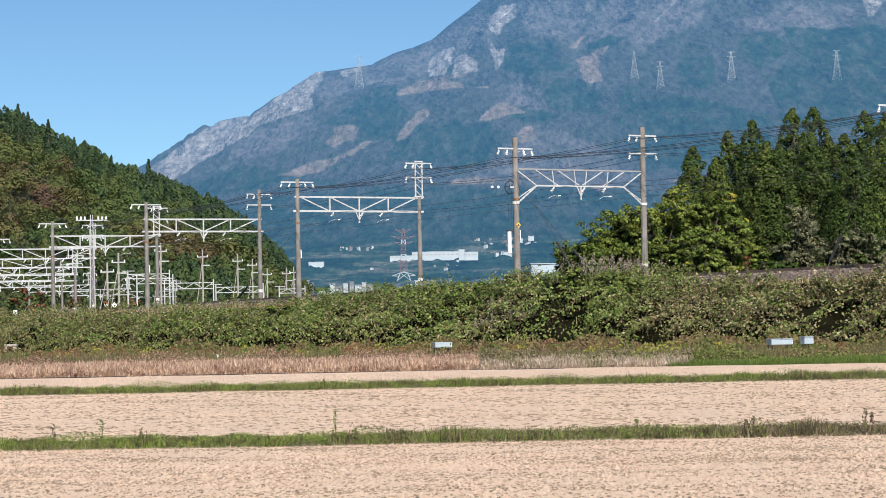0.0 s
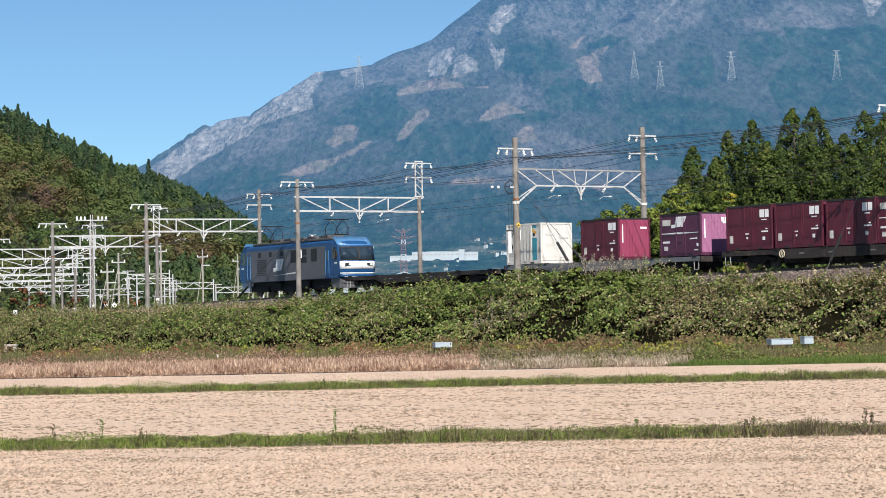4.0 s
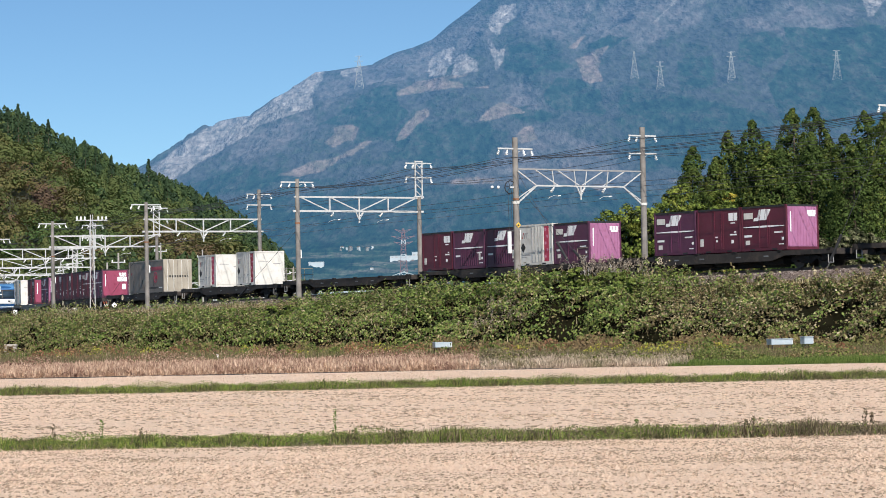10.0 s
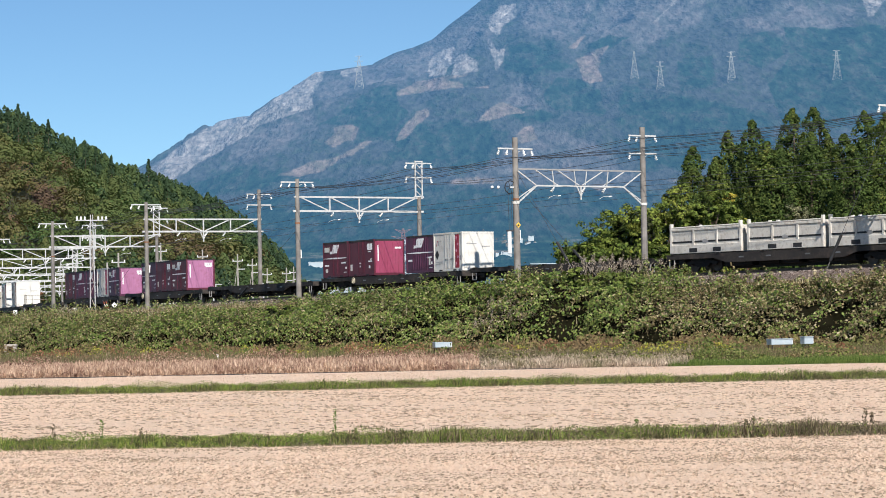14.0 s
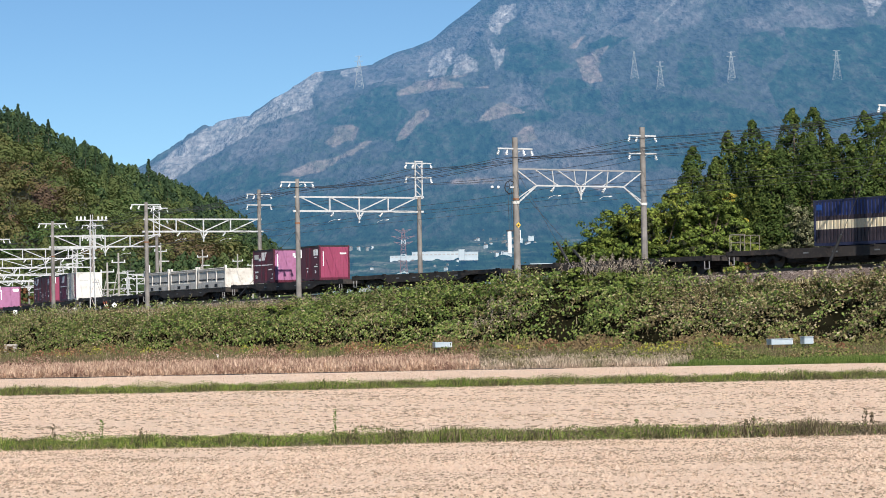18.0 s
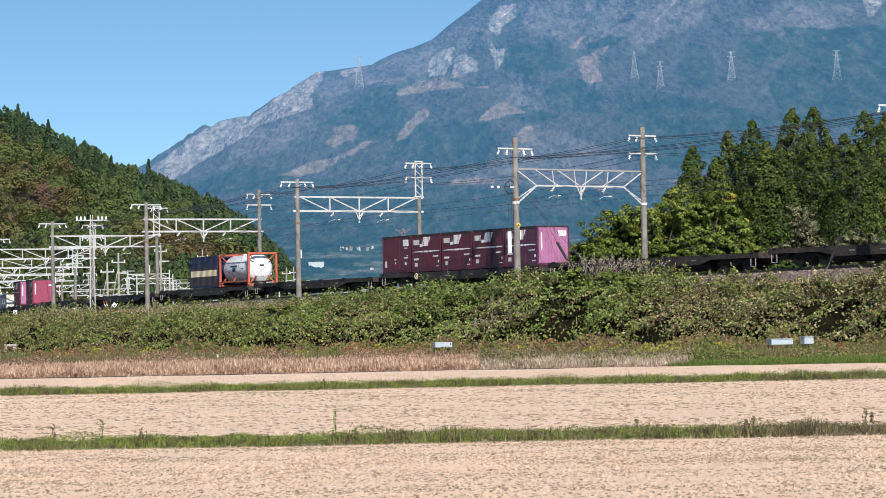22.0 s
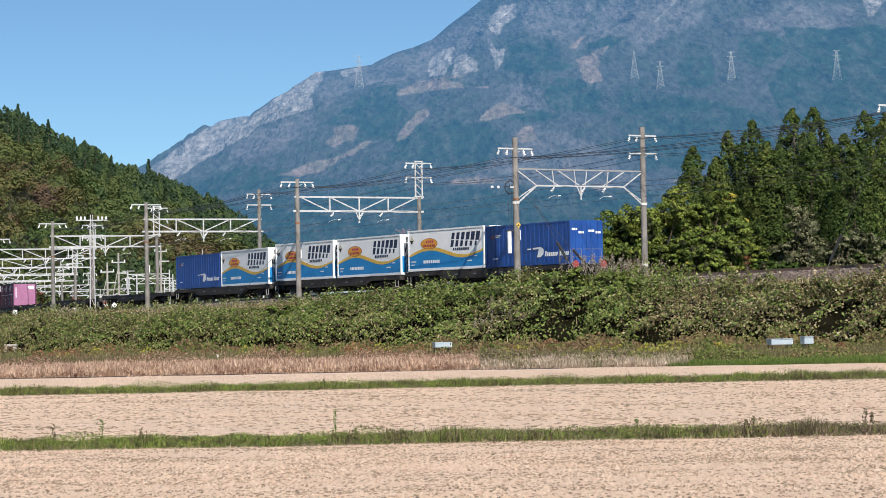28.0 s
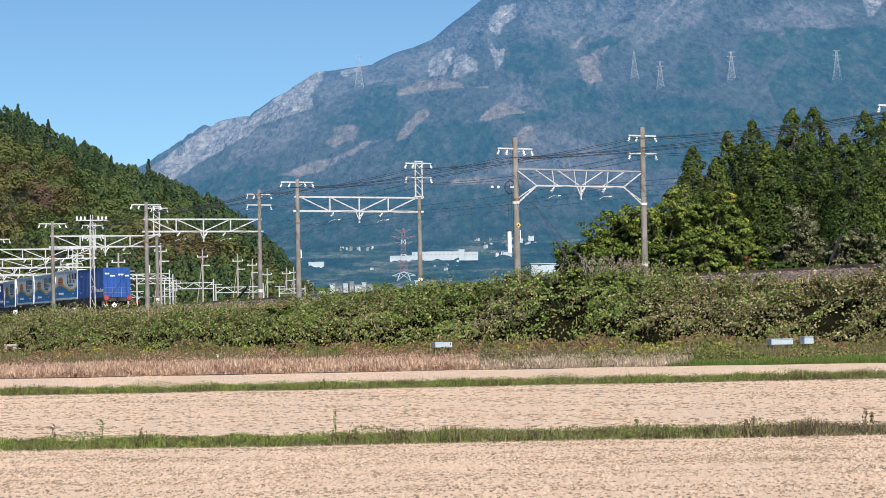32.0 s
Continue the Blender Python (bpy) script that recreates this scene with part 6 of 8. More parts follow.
# kinds of wagon: plain, front handrail, brake wheel, rear handrail, paler sill, and the last one with tail discs
WAGONS = {k: [flat_wagon(*a), False] for k, a in ((0, (0, False)), (1, (1, False)), (2, (0, True)), (3, (-1, False)), (4, (0, False, True)), (5, (-1, False, False, True)))}
LOCO = locomotive()
LOCO.scale = (1.0, 1.0, 1.075)
MOVERS.append((LOCO, -22.55, Matrix()))
CARS = [(-41.6, 0), (-62.3, 4), (-83.6, 2), (-104.6, 2), (-125.0, 0), (-145.5, 1), (-166.1, 3), (-187.3, 2), (-208.0, 0), (-228.9, 2), (-249.4, 0), (-269.8, 0),
        (-290.4, 0), (-311.2, 0), (-331.9, 0), (-352.6, 1), (-373.1, 0), (-393.65, 2), (-414.1, 0), (-434.4, 0), (-454.8, 0), (-475.3, 0), (-495.6, 0), (-515.9, 5)]
for u, k in CARS:
    car(u, k)

KINDS = {}


def load(kind, build, u):
    """Sets a container on the wagon below it."""
    if kind in KINDS:
        o = copy_thing(KINDS[kind], Matrix())
    else:
        o = KINDS[kind] = build()
    c = min((abs(u - q), q) for q, _ in CARS)[1]
    MOVERS.append((o, c, Matrix.Translation((u - c, 0, 1.065))))


RED = ("red", lambda: red_box(M_WINE, "wine-red steel freight container with a white emblem"))
PUR = ("pur", lambda: purple_box(M_PURPLE, "purple-red steel freight container with slanted white emblem"))
PURS = ("purs", lambda: purple_box(M_PURPLE, "purple-red steel freight container with white sheets on its end", sheets=True))
PURW = ("purw", lambda: purple_box(M_WINE, "dark red steel freight container with slanted white emblem"))
RIB = ("rib", lambda: purple_box(M_PURPLE, "purple ribbed steel freight container with white pinstripe", False, 9))
WTEAL = ("wt", lambda: white_box(M_TEAL, "off-white freight container with a teal stripe"))
WRED = ("wr", lambda: white_box(M_REDS, "off-white freight container with a red stripe"))
WDK = ("wd", lambda: white_box(M_DKRED, "white freight container with a dark red stripe"))
LOADS = [(WTEAL, -54.6), (RED, -62.45), (PUR, -70.1), (RED, -76.0), (RED, -79.9), (RED, -83.85), (PURW, -87.6), (PURS, -91.35), (WRED, -120.75), (WDK, -128.6),
         (RED, -158.45), (RIB, -162.3), (RIB, -166.15), (WRED, -169.95), (PUR, -173.8), (PUR, -183.7), (RED, -187.5), (PURW, -191.25),
         (PURW, -221.15), (RED, -224.95), (RIB, -233.1), (WDK, -236.75), (PURW, -286.55), (RED, -294.35),
         (RED, -386.0), (PURW, -389.85), (PURW, -393.7), (PURW, -397.5), (PUR, -401.3)]
for (kind, build), u in LOADS:
    load(kind, build, u)
load("beige", beige_box, -106.0)
for u in (-263.3, -269.85, -276.3):
    load("gondola", gondola_box, u)
load("navy", navy_box, -352.8)
load("tank", tank_box, -359.15)
for u in (-470.35, -520.7):
    load("blue", blue_box, u)
for u in (-480.05, -490.75, -500.75, -511.1):
    load("wave", wave_box, u)


def motions():
    """The train runs along the near track."""
    times = [float(t) for t in range(0, 33)]
    for ob, u, local in MOVERS:
        walk(ob, [(t, on_line(u + travel(t)) @ local) for t in times])

# ================= overhead line =================


def insulator(bm, x, y, z, lean=0.0):
    for k, (r, dz) in enumerate(((0.075, 0.08), (0.1, 0.17), (0.1, 0.27))):
        add_bar(bm, (x, y + lean * dz, z - dz), (x, y + lean * (dz + 0.07), z - dz - 0.07), 0.04, r, 8)
    add_bar(bm, (x, y, z), (x, y + lean * 0.36, z - 0.36), 0.018, seg=5)


def cross_arm(r, y, z, half, pts):
    a = part("cross_arm", box(-0.05, 0.05, y - half, y + half, z - 0.05, z + 0.05, 0.01), M_GALV, r)
    for p in pts:
        b = bmesh.new()
        insulator(b, 0.0, y + p, z - 0.04, 0.35 if p > 0 else -0.35)
        part("insulator", b, M_PORC, a, "white porcelain insulator")
    part("arm_brace", bar((0.06, y - half * 0.5, z), (0.06, y, z - 0.35), 0.02, seg=5), M_GALV, a)


def registration(r, y, z, flip):
    b = bmesh.new()
    pts = [(y + flip * 0.6, z + 0.1), (y + flip * 0.3, z + 0.12), (y + flip * 0.05, z + 0.06), (y - flip * 0.2, z - 0.08)]
    for (a0, b0), (a1, b1) in zip(pts, pts[1:]):
        add_bar(b, (0.1, a0, b0), (0.1, a1, b1), 0.016, seg=5)
    part("steady_arm", b, M_GALV, r)
    i = bmesh.new()
    add_bar(i, (0.1, y + flip * 0.6, z + 0.1), (0.1, y + flip * 0.8, z + 0.14), 0.035, 0.03, 8)
    part("insulator", i, M_PORC, r)


def portal(s, style="truss", near=3.0, far=-7.0, top_near=8.6, top_far=9.6, lattice=True, label="", pole_r=0.15, base=-1.0, drop=(0.25, 0.15, 1.2)):
    r = root("catenary_portal", on_line(s), label or "white steel catenary portal on two concrete poles", "catenary portal", "portals over the line")
    n = part("pole", bar((0, near, base), (0, near, top_near), pole_r + 0.05, pole_r, 12), M_POLE, r, "weathered concrete pole")
    part("rust_band", bar((0, near, 5.05), (0, near, 5.17), pole_r + 0.045, seg=12), M_RUST, n)
    f_top = top_far if not lattice else 7.05
    f = part("pole", bar((0, far, base), (0, far, f_top), pole_r + 0.05, pole_r, 12), M_POLE, r)
    part("pole_plate", box(-0.06, 0.06, near - pole_r - 0.1, near - pole_r - 0.02, 2.6, 3.2), M_WHITE, n)
    part("base_mark", bar((0, far, 0.85), (0, far, 1.1), pole_r + 0.045, seg=12), M_CWHITE, f)
    cross_arm(r, near, top_near - drop[0], 1.3, (-1.2, -0.6, 0.55, 1.2))
    if lattice:
        for dy in (-0.28, 0.28):
            part("mast_leg", box(-0.05, 0.05, far + dy - 0.05, far + dy + 0.05, 6.9, top_far), M_GALV, r)
        for k in range(5):
            z = 7.1 + k * 0.5
            part("mast_lacing", beam((0, far - 0.26, z), (0, far + 0.26, z + 0.45), 0.05, 0.05), M_GALV, r)
        part("mast_cap", box(-0.06, 0.06, far - 0.34, far + 0.34, top_far - 0.05, top_far + 0.04), M_GALV, r)
        part("mast_foot", box(-0.06, 0.06, far - 0.4, far + 0.4, 7.0, 7.15), M_GALV, r)
    cross_arm(r, far, top_far - drop[1], 1.1, (-1.0, 0.4, 1.0))
    cross_arm(r, far, top_far - drop[2], 1.1, (-1.0, 1.0))
    hi, lo = 7.0, 5.98
    if style == "truss":
        part("upper_chord", box(-0.06, 0.06, far - 0.2, near + 0.25, hi - 0.06, hi + 0.06), M_GALV, r)
        part("lower_chord", box(-0.06, 0.06, far - 0.35, near + 0.35, lo - 0.07, lo + 0.07), M_GALV, r)
        L = near - far
        for k in (0.26, 0.5, 0.74):
            part("strut", box(-0.05, 0.05, near - k * L - 0.05, near - k * L + 0.05, lo, hi), M_GALV, r)
        for a, b in ((0.02, 0.26), (0.26, 0.5)):
            part("diagonal", beam((0, near - a * L, hi), (0, near - b * L, lo), 0.07, 0.08), M_GALV, r)
            part("diagonal", beam((0, near - (1 - a) * L, hi), (0, near - (1 - b) * L, lo), 0.07, 0.08), M_GALV, r)
    else:
        part("upper_chord", box(-0.05, 0.05, far, near, hi - 0.045, hi + 0.045), M_TRIMGREY, r)
        part("lower_chord", box(-0.05, 0.05, far + 1.6, near - 1.6, lo - 0.05, lo + 0.05), M_GALV, r)
        for sy, y0 in ((-1, near), (1, far)):
            part("knee_brace", beam((0, y0 + sy * 1.6, lo), (0, y0 + sy * 0.15, 4.9), 0.07, 0.09), M_GALV, r)
            part("knee_brace", beam((0.08, y0 + sy * 1.6, lo + 0.02), (0.08, y0 + sy * 0.15, 5.15), 0.05, 0.06), M_GALV, r)
            part("knee_brace", beam((0, y0 + sy * 0.15, hi - 0.1), (0, y0 + sy * 1.6, lo), 0.06, 0.07), M_GALV, r)
            part("collar", bar((0, y0, 4.82), (0, y0, 4.98), pole_r + 0.06, seg=12), M_CWHITE, r)
        q = [near - 1.6 - 6.8 * k / 4 for k in range(5)]
        for k in range(4):
            m = (q[k] + q[k + 1]) / 2
            a, b = (q[k] + 0.15, q[k + 1]) if k < 2 else (q[k + 1] - 0.15, q[k])
            part("diagonal", beam((0, a, hi), (0, b, lo), 0.06, 0.06), M_GALV, r)
            part("strut", beam((0, m - 0.35 if k < 2 else m + 0.35, hi), (0, m - 0.5 if k < 2 else m + 0.5, lo), 0.05, 0.05), M_GALV, r)
    v = bmesh.new()
    mid = -2.0
    add_beam(v, (0, mid + 0.3, lo), (0, mid, lo - 0.65), 0.07, 0.07)
    add_beam(v, (0, mid - 0.3, lo), (0, mid, lo - 0.65), 0.07, 0.07)
    add_beam(v, (0, mid, lo - 0.85), (0, mid, lo), 0.09, 0.09)
    part("drop_bracket", v, M_GALV, r)
    for y, fl in ((0.3, -1), (-3.7, -1)):
        registration(r, y, 5.25, fl)
    for y in (0.0, -4.0, mid - 0.4):
        b = bmesh.new()
        insulator(b, 0.0, y, lo - 0.02, 0.9)
        part("insulator", b, M_PORC, r)
    return r


portal(-8.2, "arch", top_near=8.3, top_far=9.9, lattice=False, pole_r=0.17, drop=(0.3, 0.5, 1.65))
portal(24.4, "arch", top_near=8.95, top_far=9.85, lattice=False, pole_r=0.17, drop=(0.7, 0.55, 1.7), label="grey concrete catenary portal with kneed lattice beam")
portal(53.1, top_near=8.3, top_far=9.7)
portal(83.3, top_near=8.4, top_far=9.5, lattice=False, drop=(0.2, 0.4, 1.3))
portal(112.9, top_near=8.4, top_far=9.75)
for s in (142.4, 171.6, 201.0, 230.0):
    portal(s, top_near=8.3, top_far=9.6, far=-11.0 if s > 150 else -7.0)
for s in (262, 294, 327, 361, 396, 432, 470, 510):
    portal(s, top_near=8.0, top_far=9.0, near=3.0, far=-7.0, label="distant white catenary portal of the station")

# ---- low portals of the branch line beyond the station ----


def branch_portal(px0, px1, py0, py1, y):
    """A white truss portal that spans a given stretch of the view at y metres."""
    (b0, z0), (b1, z1) = sight(px0, py0), sight(px1, py1)
    k = y / 4485
    r = root("branch_portal", Matrix.Translation((b0 * k, y, z1 * k + 1.6)), "far white truss portal of the branch line", "catenary portal", "portals of the branch line")
    w, h = (b1 - b0) * k, (z0 - z1) * k
    for x in (0.0, w):
        part("pole", bar((x, 0, -4), (x, 0, h + 0.6), 0.13, 0.1, 8), M_GALV, r)
    for z in (h, h * 0.42):
        part("chord", beam((0, 0, z), (w, 0, z), 0.12, 0.13), M_GALV, r)
    n = max(3, round(w / 1.6))
    for i in range(n):
        x0, x1 = w * i / n, w * (i + 1) / n
        za, zb = (h, h * 0.42) if i % 2 else (h * 0.42, h)
        part("diagonal", beam((x0, 0, za), (x1, 0, zb), 0.08, 0.09), M_GALV, r)
    part("cross_arm", beam((-0.8, 0, h + 0.5), (1.1, 0, h + 0.5), 0.1, 0.1), M_GALV, r)


for px0, px1, py0, py1, y in ((242, 306, 494, 508, 400), (291, 378, 502, 518, 420), (382, 466, 509, 524, 440), (494, 540, 512, 524, 470), (226, 300, 486, 498, 390)):
    branch_portal(px0, px1, py0, py1, y)

# ---- wires ----
PORTALS = [-92.0, -62.8, -37.0, -8.2, 24.4, 53.1, 83.3, 112.9, 142.4, 171.6, 201.0, 230.0, 262.0, 294.0]


def wire(lat, up, sag, label, rad=0.016, n=6):
    bm = bmesh.new()
    prev = None
    for a, b in zip(PORTALS, PORTALS[1:]):
        for k in range(n):
            t = k / n
            s = a + (b - a) * t
            m = on_line(s, lat, up - 4 * sag * t * (1 - t))
            ring = [bm.verts.new(m @ Vector((0, rad * math.cos(q), rad * math.sin(q)))) for q in (0.0, 2.094, 4.189)]
            if prev:
                for i in range(3):
                    bm.faces.new((prev[i], prev[(i + 1) % 3], ring[(i + 1) % 3], ring[i]))
            prev = ring
    tagged(obj("overhead_wire", bm, M_WIRE), label, "wire", "wires over the line")


for lat, up in ((-4.2, 7.65), (-3.6, 7.65), (-2.4, 7.65), (-1.8, 7.65)):
    wire(lat, up, 0.45, "dark feeder cable on the near pole arms")
for lat, up in ((6.0, 9.1), (6.6, 9.1), (8.0, 9.1), (6.0, 8.0), (8.0, 8.0)):
    wire(lat, up, 0.4, "dark feeder cable on the far pole arms")
for lat in (0.0, 4.0):
    wire(lat, 5.9, 0.25, "messenger cable of the contact line", 0.014)
    wire(lat, 5.12, 0.02, "copper contact wire over the track", 0.012, 4)

# ---- tensioning gear on the arched portal ----
r = root("tensioning_gear", on_line(24.4, -3.0), "pulley wheel with white hanging counterweight at the pole", "tensioner")
w = bmesh.new()
for i in range(18):
    a0, a1 = i * 0.3491, (i + 1) * 0.3491
    add_bar(w, (0.25 * 0 + 0.0, 0.42 + 0.0 + 0.4 * math.cos(a0), 5.85 + 0.4 * math.sin(a0)), (0.0, 0.42 + 0.4 * math.cos(a1), 5.85 + 0.4 * math.sin(a1)), 0.035, seg=5)
for a0 in (0.2, 1.25, 2.3):
    add_bar(w, (0, 0.42 + 0.4 * math.cos(a0), 5.85 + 0.4 * math.sin(a0)), (0, 0.42 - 0.4 * math.cos(a0), 5.85 - 0.4 * math.sin(a0)), 0.02, seg=5)
part("pulley_wheel", w, M_BLACK, r, "dark spoked pulley")
part("cable", bar((0, 0.55, 3.15), (0, 0.6, 5.7), 0.015, seg=5), M_WIRE, r)
part("cable", bar((0, 0.35, 2.9), (0, 0.35, 5.7), 0.012, seg=5), M_WIRE, r)
part("counterweight", bar((0, 0.55, 1.75), (0, 0.55, 3.1), 0.13, seg=14), M_WHITE, r, "white cylindrical weight")
part("guide", box(-0.03, 0.03, 0.2, 0.75, 3.1, 3.2), M_WIRE, r)
part("bracket", box(-0.05, 0.05, 0.0, 0.45, 5.8, 5.9), M_GALV, r)
part("warning_plate", bar((-0.2, 0, 3.5), (-0.215, 0, 3.5), 0.18, seg=4), M_YELLOW, r, "yellow warning plate")
part("warning_mark", bar((-0.216, 0, 3.48), (-0.222, 0, 3.48), 0.09, seg=3), M_BLACK, r)
part("warning_plate", prism([(0.0, 3.5), (0.0, 3.5)] and [(-0.2, 3.55), (0.2, 3.55), (0.0, 3.9)], -0.05, -0.02), M_YELLOW, r, "yellow triangular warning plate")
i = bmesh.new()
for dy in (1.6, 2.4):
    bmesh.ops.create_icosphere(i, subdivisions=2, radius=0.1, matrix=Matrix.Translation((0.4 * dy, dy * 0.3 + 0.4, 5.85 + 0.02 * dy)))
part("insulator", i, M_PORC, r)

# ---- stays of the portals: black sleeves and thin wires ----


def stay(s0, lat0, up0, s1, lat1, up1, sleeve=1.6, start=0.9, label="guy wire of a pole with black guard sleeve"):
    a = on_line(s0, lat0, up0).translation
    b = on_line(s1, lat1, up1).translation
    r = root("guy_stay", Matrix.Translation(b), label, "guy wire", "stays of the poles")
    d = a - b
    part("wire", bar((0, 0, 0), d, 0.014, seg=5), M_WIRE, r)
    u = d.normalized()
    part("sleeve", bar(u * start, u * (start + sleeve), 0.085, seg=8), M_BLACK, r, "black guard sleeve")
    part("anchor", bar(u * -0.5, u * start, 0.022, seg=6), M_POLE, r)


stay(24.4, -3.0, 7.0, 17.0, -3.6, -0.5, 1.6, 2.2)
stay(24.4, -3.0, 6.0, 15.0, -3.5, -0.5, 1.6, 2.2)
stay(-8.2, -3.0, 8.0, -4.1, -4.4, -0.75, 1.5, 1.0)
stay(53.1, -3.0, 4.7, 62.0, -4.5, -0.8, 1.6, 1.4)
stay(112.9, -3.0, 7.0, 97.0, -4.6, -0.8, 1.8, 1.2)
stay(83.3, -3.0, 5.0, 92.0, -4.6, -0.8, 1.4, 0.9)

# ---- lattice mast beside the track ----
r = root("lattice_mast", on_line(94.6, -4.2, -0.9), "white steel lattice mast with a cross arm of insulators", "mast")
for sx in (-1, 1):
    for sy in (-1, 1):
        part("leg", beam((sx * 0.07, sy * 0.24, 0), (sx * 0.05, sy * 0.1, 8.9), 0.045, 0.045), M_GALV, r)
for k in range(9):
    z0, z1 = k * 0.97, (k + 1) * 0.97
    w0, w1 = 0.24 - 0.0155 * z0, 0.24 - 0.0155 * z1
    sg = 1 if k % 2 else -1
    part("lacing", beam((0.08, -sg * w0, z0), (0.08, sg * w1, z1), 0.03, 0.035), M_RUSTY, r)
part("cross_arm", box(-0.05, 0.05, -1.4, 1.4, 8.37, 8.46), M_GALV, r)
i = bmesh.new()
for y in (-1.3, -0.95, -0.6, 0.6, 0.95, 1.3):
    add_bar(i, (0, y, 8.47), (0, y, 8.75), 0.09, 0.07, 8)
part("insulator", i, M_PORC, r)
part("footing", box(-0.4, 0.4, -0.55, 0.55, -0.3, 0.25, 0.03), M_CWHITE, r)

# ---- slender wooden poles below the hill ----


def small_pole(x, y, h):
    r = root("utility_pole", Matrix.Translation((x, y, 1.0)), "slender pale utility pole with two cross arms", "utility pole", "utility poles by the station")
    part("pole", bar((0, 0, 0), (0, 0, h), 0.17, 0.12, 8), M_SLEEPER, r)
    part("cross_arm", box(-0.9, 0.9, -0.06, 0.06, h - 1.3, h - 1.15), M_GALV, r)
    part("cross_arm", box(-0.2, 1.2, -0.06, 0.06, h - 2.7, h - 2.55), M_GALV, r)
    part("strut", bar((-1.6, 0, 0.5), (0, 0, h - 1.6), 0.06, seg=6), M_SLEEPER, r)
    for x0 in (-0.8, 0.8):
        part("insulator", bar((x0, 0, h - 1.15), (x0, 0, h - 0.9), 0.09, 0.06, 8), M_PORC, r)


for bx, y, top in ((-426, 420, 442), (-575, 330, 448), (-364, 440, 450), (-338, 470, 458), (-278, 510, 474), (-265, 520, 472), (-312, 480, 475), (-500, 360, 430), (-595, 330, 465)):
    small_pole(bx / 4485 * y, y, (572 - top + bx * -0.0192 * -1 * -1) / 4485 * y + 0.6)


def sign(s, lat, up, h, w, diamond, label):
    r = root("lineside_sign", on_line(s, lat, up), label, "railway sign", "signs beside the track")
    part("post", bar((0, 0, -0.4), (0, 0, h), 0.03, seg=6), M_GALV, r)
    m = Matrix.Translation((-0.04, 0, h)) @ Matrix.Rotation(radians(45 if diamond else 0), 4, "X")
    b = bmesh.new()
    bmesh.ops.create_cube(b, size=1.0, matrix=m @ Matrix.Diagonal((0.03, w, w, 1)))
    part("plate", b, M_DECAL, r, "white plate")


sign(91.0, -3.4, -0.8, 0.9, 0.35, True, "white diamond plate on a short post")
sign(128.0, -3.6, -0.8, 1.0, 0.4, False, "white square plate on a short post")
sign(104.0, -3.2, -0.8, 0.8, 0.3, False, "small white plate on a short post")
sign(76.0, 7.6, -0.8, 0.9, 0.3, False, "small white plate behind the tracks")


# ---- banded guards of a guy wire beside the lattice mast ----
def banded_guard(s, lat, lean):
    r = root("guy_guard", on_line(s, lat, -0.95), "slanting guy wire guard with red and white bands", "guy guard", "banded guy guards")
    for k in range(6):
        z0, z1 = k * 0.22, (k + 1) * 0.22
        part("band", bar((0.0, lean * z0, z0), (0.0, lean * z1, z1), 0.04, seg=8), M_ORANGE if k % 2 else M_WHITE, r)
    part("wire", bar((0.0, lean * 1.3, 1.3), (0.0, lean * 3.2, 3.2), 0.012, seg=5), M_WIRE, r)


banded_guard(88.0, -4.6, 0.35)
banded_guard(88.6, -4.6, 0.35)

# ================= trees behind the tracks =================
SPRAY = [(0.0, (0.5,) * 3), (0.55, (1.0,) * 3), (1.0, (1.7,) * 3)]
CEDAR = tree_tint("cedar_sprays", [(0.0, (0.025, 0.045, 0.011)), (0.45, (0.056, 0.085, 0.019)), (0.75, (0.11, 0.125, 0.027)), (1.0, (0.16, 0.115, 0.035))], SPRAY, 0.1)
BROAD = tree_tint("broad_leaves", [(0.0, (0.058, 0.098, 0.02)), (0.5, (0.14, 0.18, 0.034)), (0.8, (0.21, 0.22, 0.042)), (1.0, (0.36, 0.29, 0.045))], SPRAY, 0.14)
BROWN = tree_tint("dry_twigs", [(0.0, (0.13, 0.14, 0.072)), (0.6, (0.21, 0.195, 0.11)), (1.0, (0.32, 0.235, 0.14))], SPRAY, 0.15)
RUSSET = tree_tint("russet_leaves", [(0.0, (0.1, 0.045, 0.025)), (0.6, (0.24, 0.11, 0.05)), (1.0, (0.36, 0.17, 0.08))], SPRAY, 0.2)
# near-black green: the shade inside the crowns, put into a colour
CROWN_SHADE = leafy("crown_inner_shade", [(0.0, (0.014, 0.018, 0.007)), (1.0, (0.045, 0.05, 0.02))], None, 1, 0.0, 0.9)
CREEPER = tree_tint("creeper_mound", [(0.0, (0.05, 0.085, 0.018)), (0.5, (0.11, 0.15, 0.03)), (1.0, (0.22, 0.23, 0.07))], SPRAY, 0.12)


def limbs(parent, pts):
    for a, b, r in pts:
        part("limb", bar(a, b, r, r * 0.5, 5), M_BARK, parent)


def foliage(cen, out, radius, per, size, material, tint, flat=0.6):
    """Leaves in rounded tufts: each tuft has its own slight tint, faces outwards and droops."""
    k = len(cen)
    own = np.repeat(np.arange(k), per)
    d = rng.normal(0, 1, (k * per, 3))
    d /= np.linalg.norm(d, axis=1)[:, None]
    c = cen[own] + d * (radius[own] * rng.random(k * per) ** 0.4)[:, None] * np.array([1, 1, flat])
    me = leaves("crown", c, 0.9 * d + 0.6 * out[own] + np.array([0, 0, 0.35]), size, material, 0.28)
    return new("crown", tree_layer(me, np.clip((tint + rng.normal(0, 0.1, k))[own] + rng.normal(0, 0.05, k * per), 0, 1)))


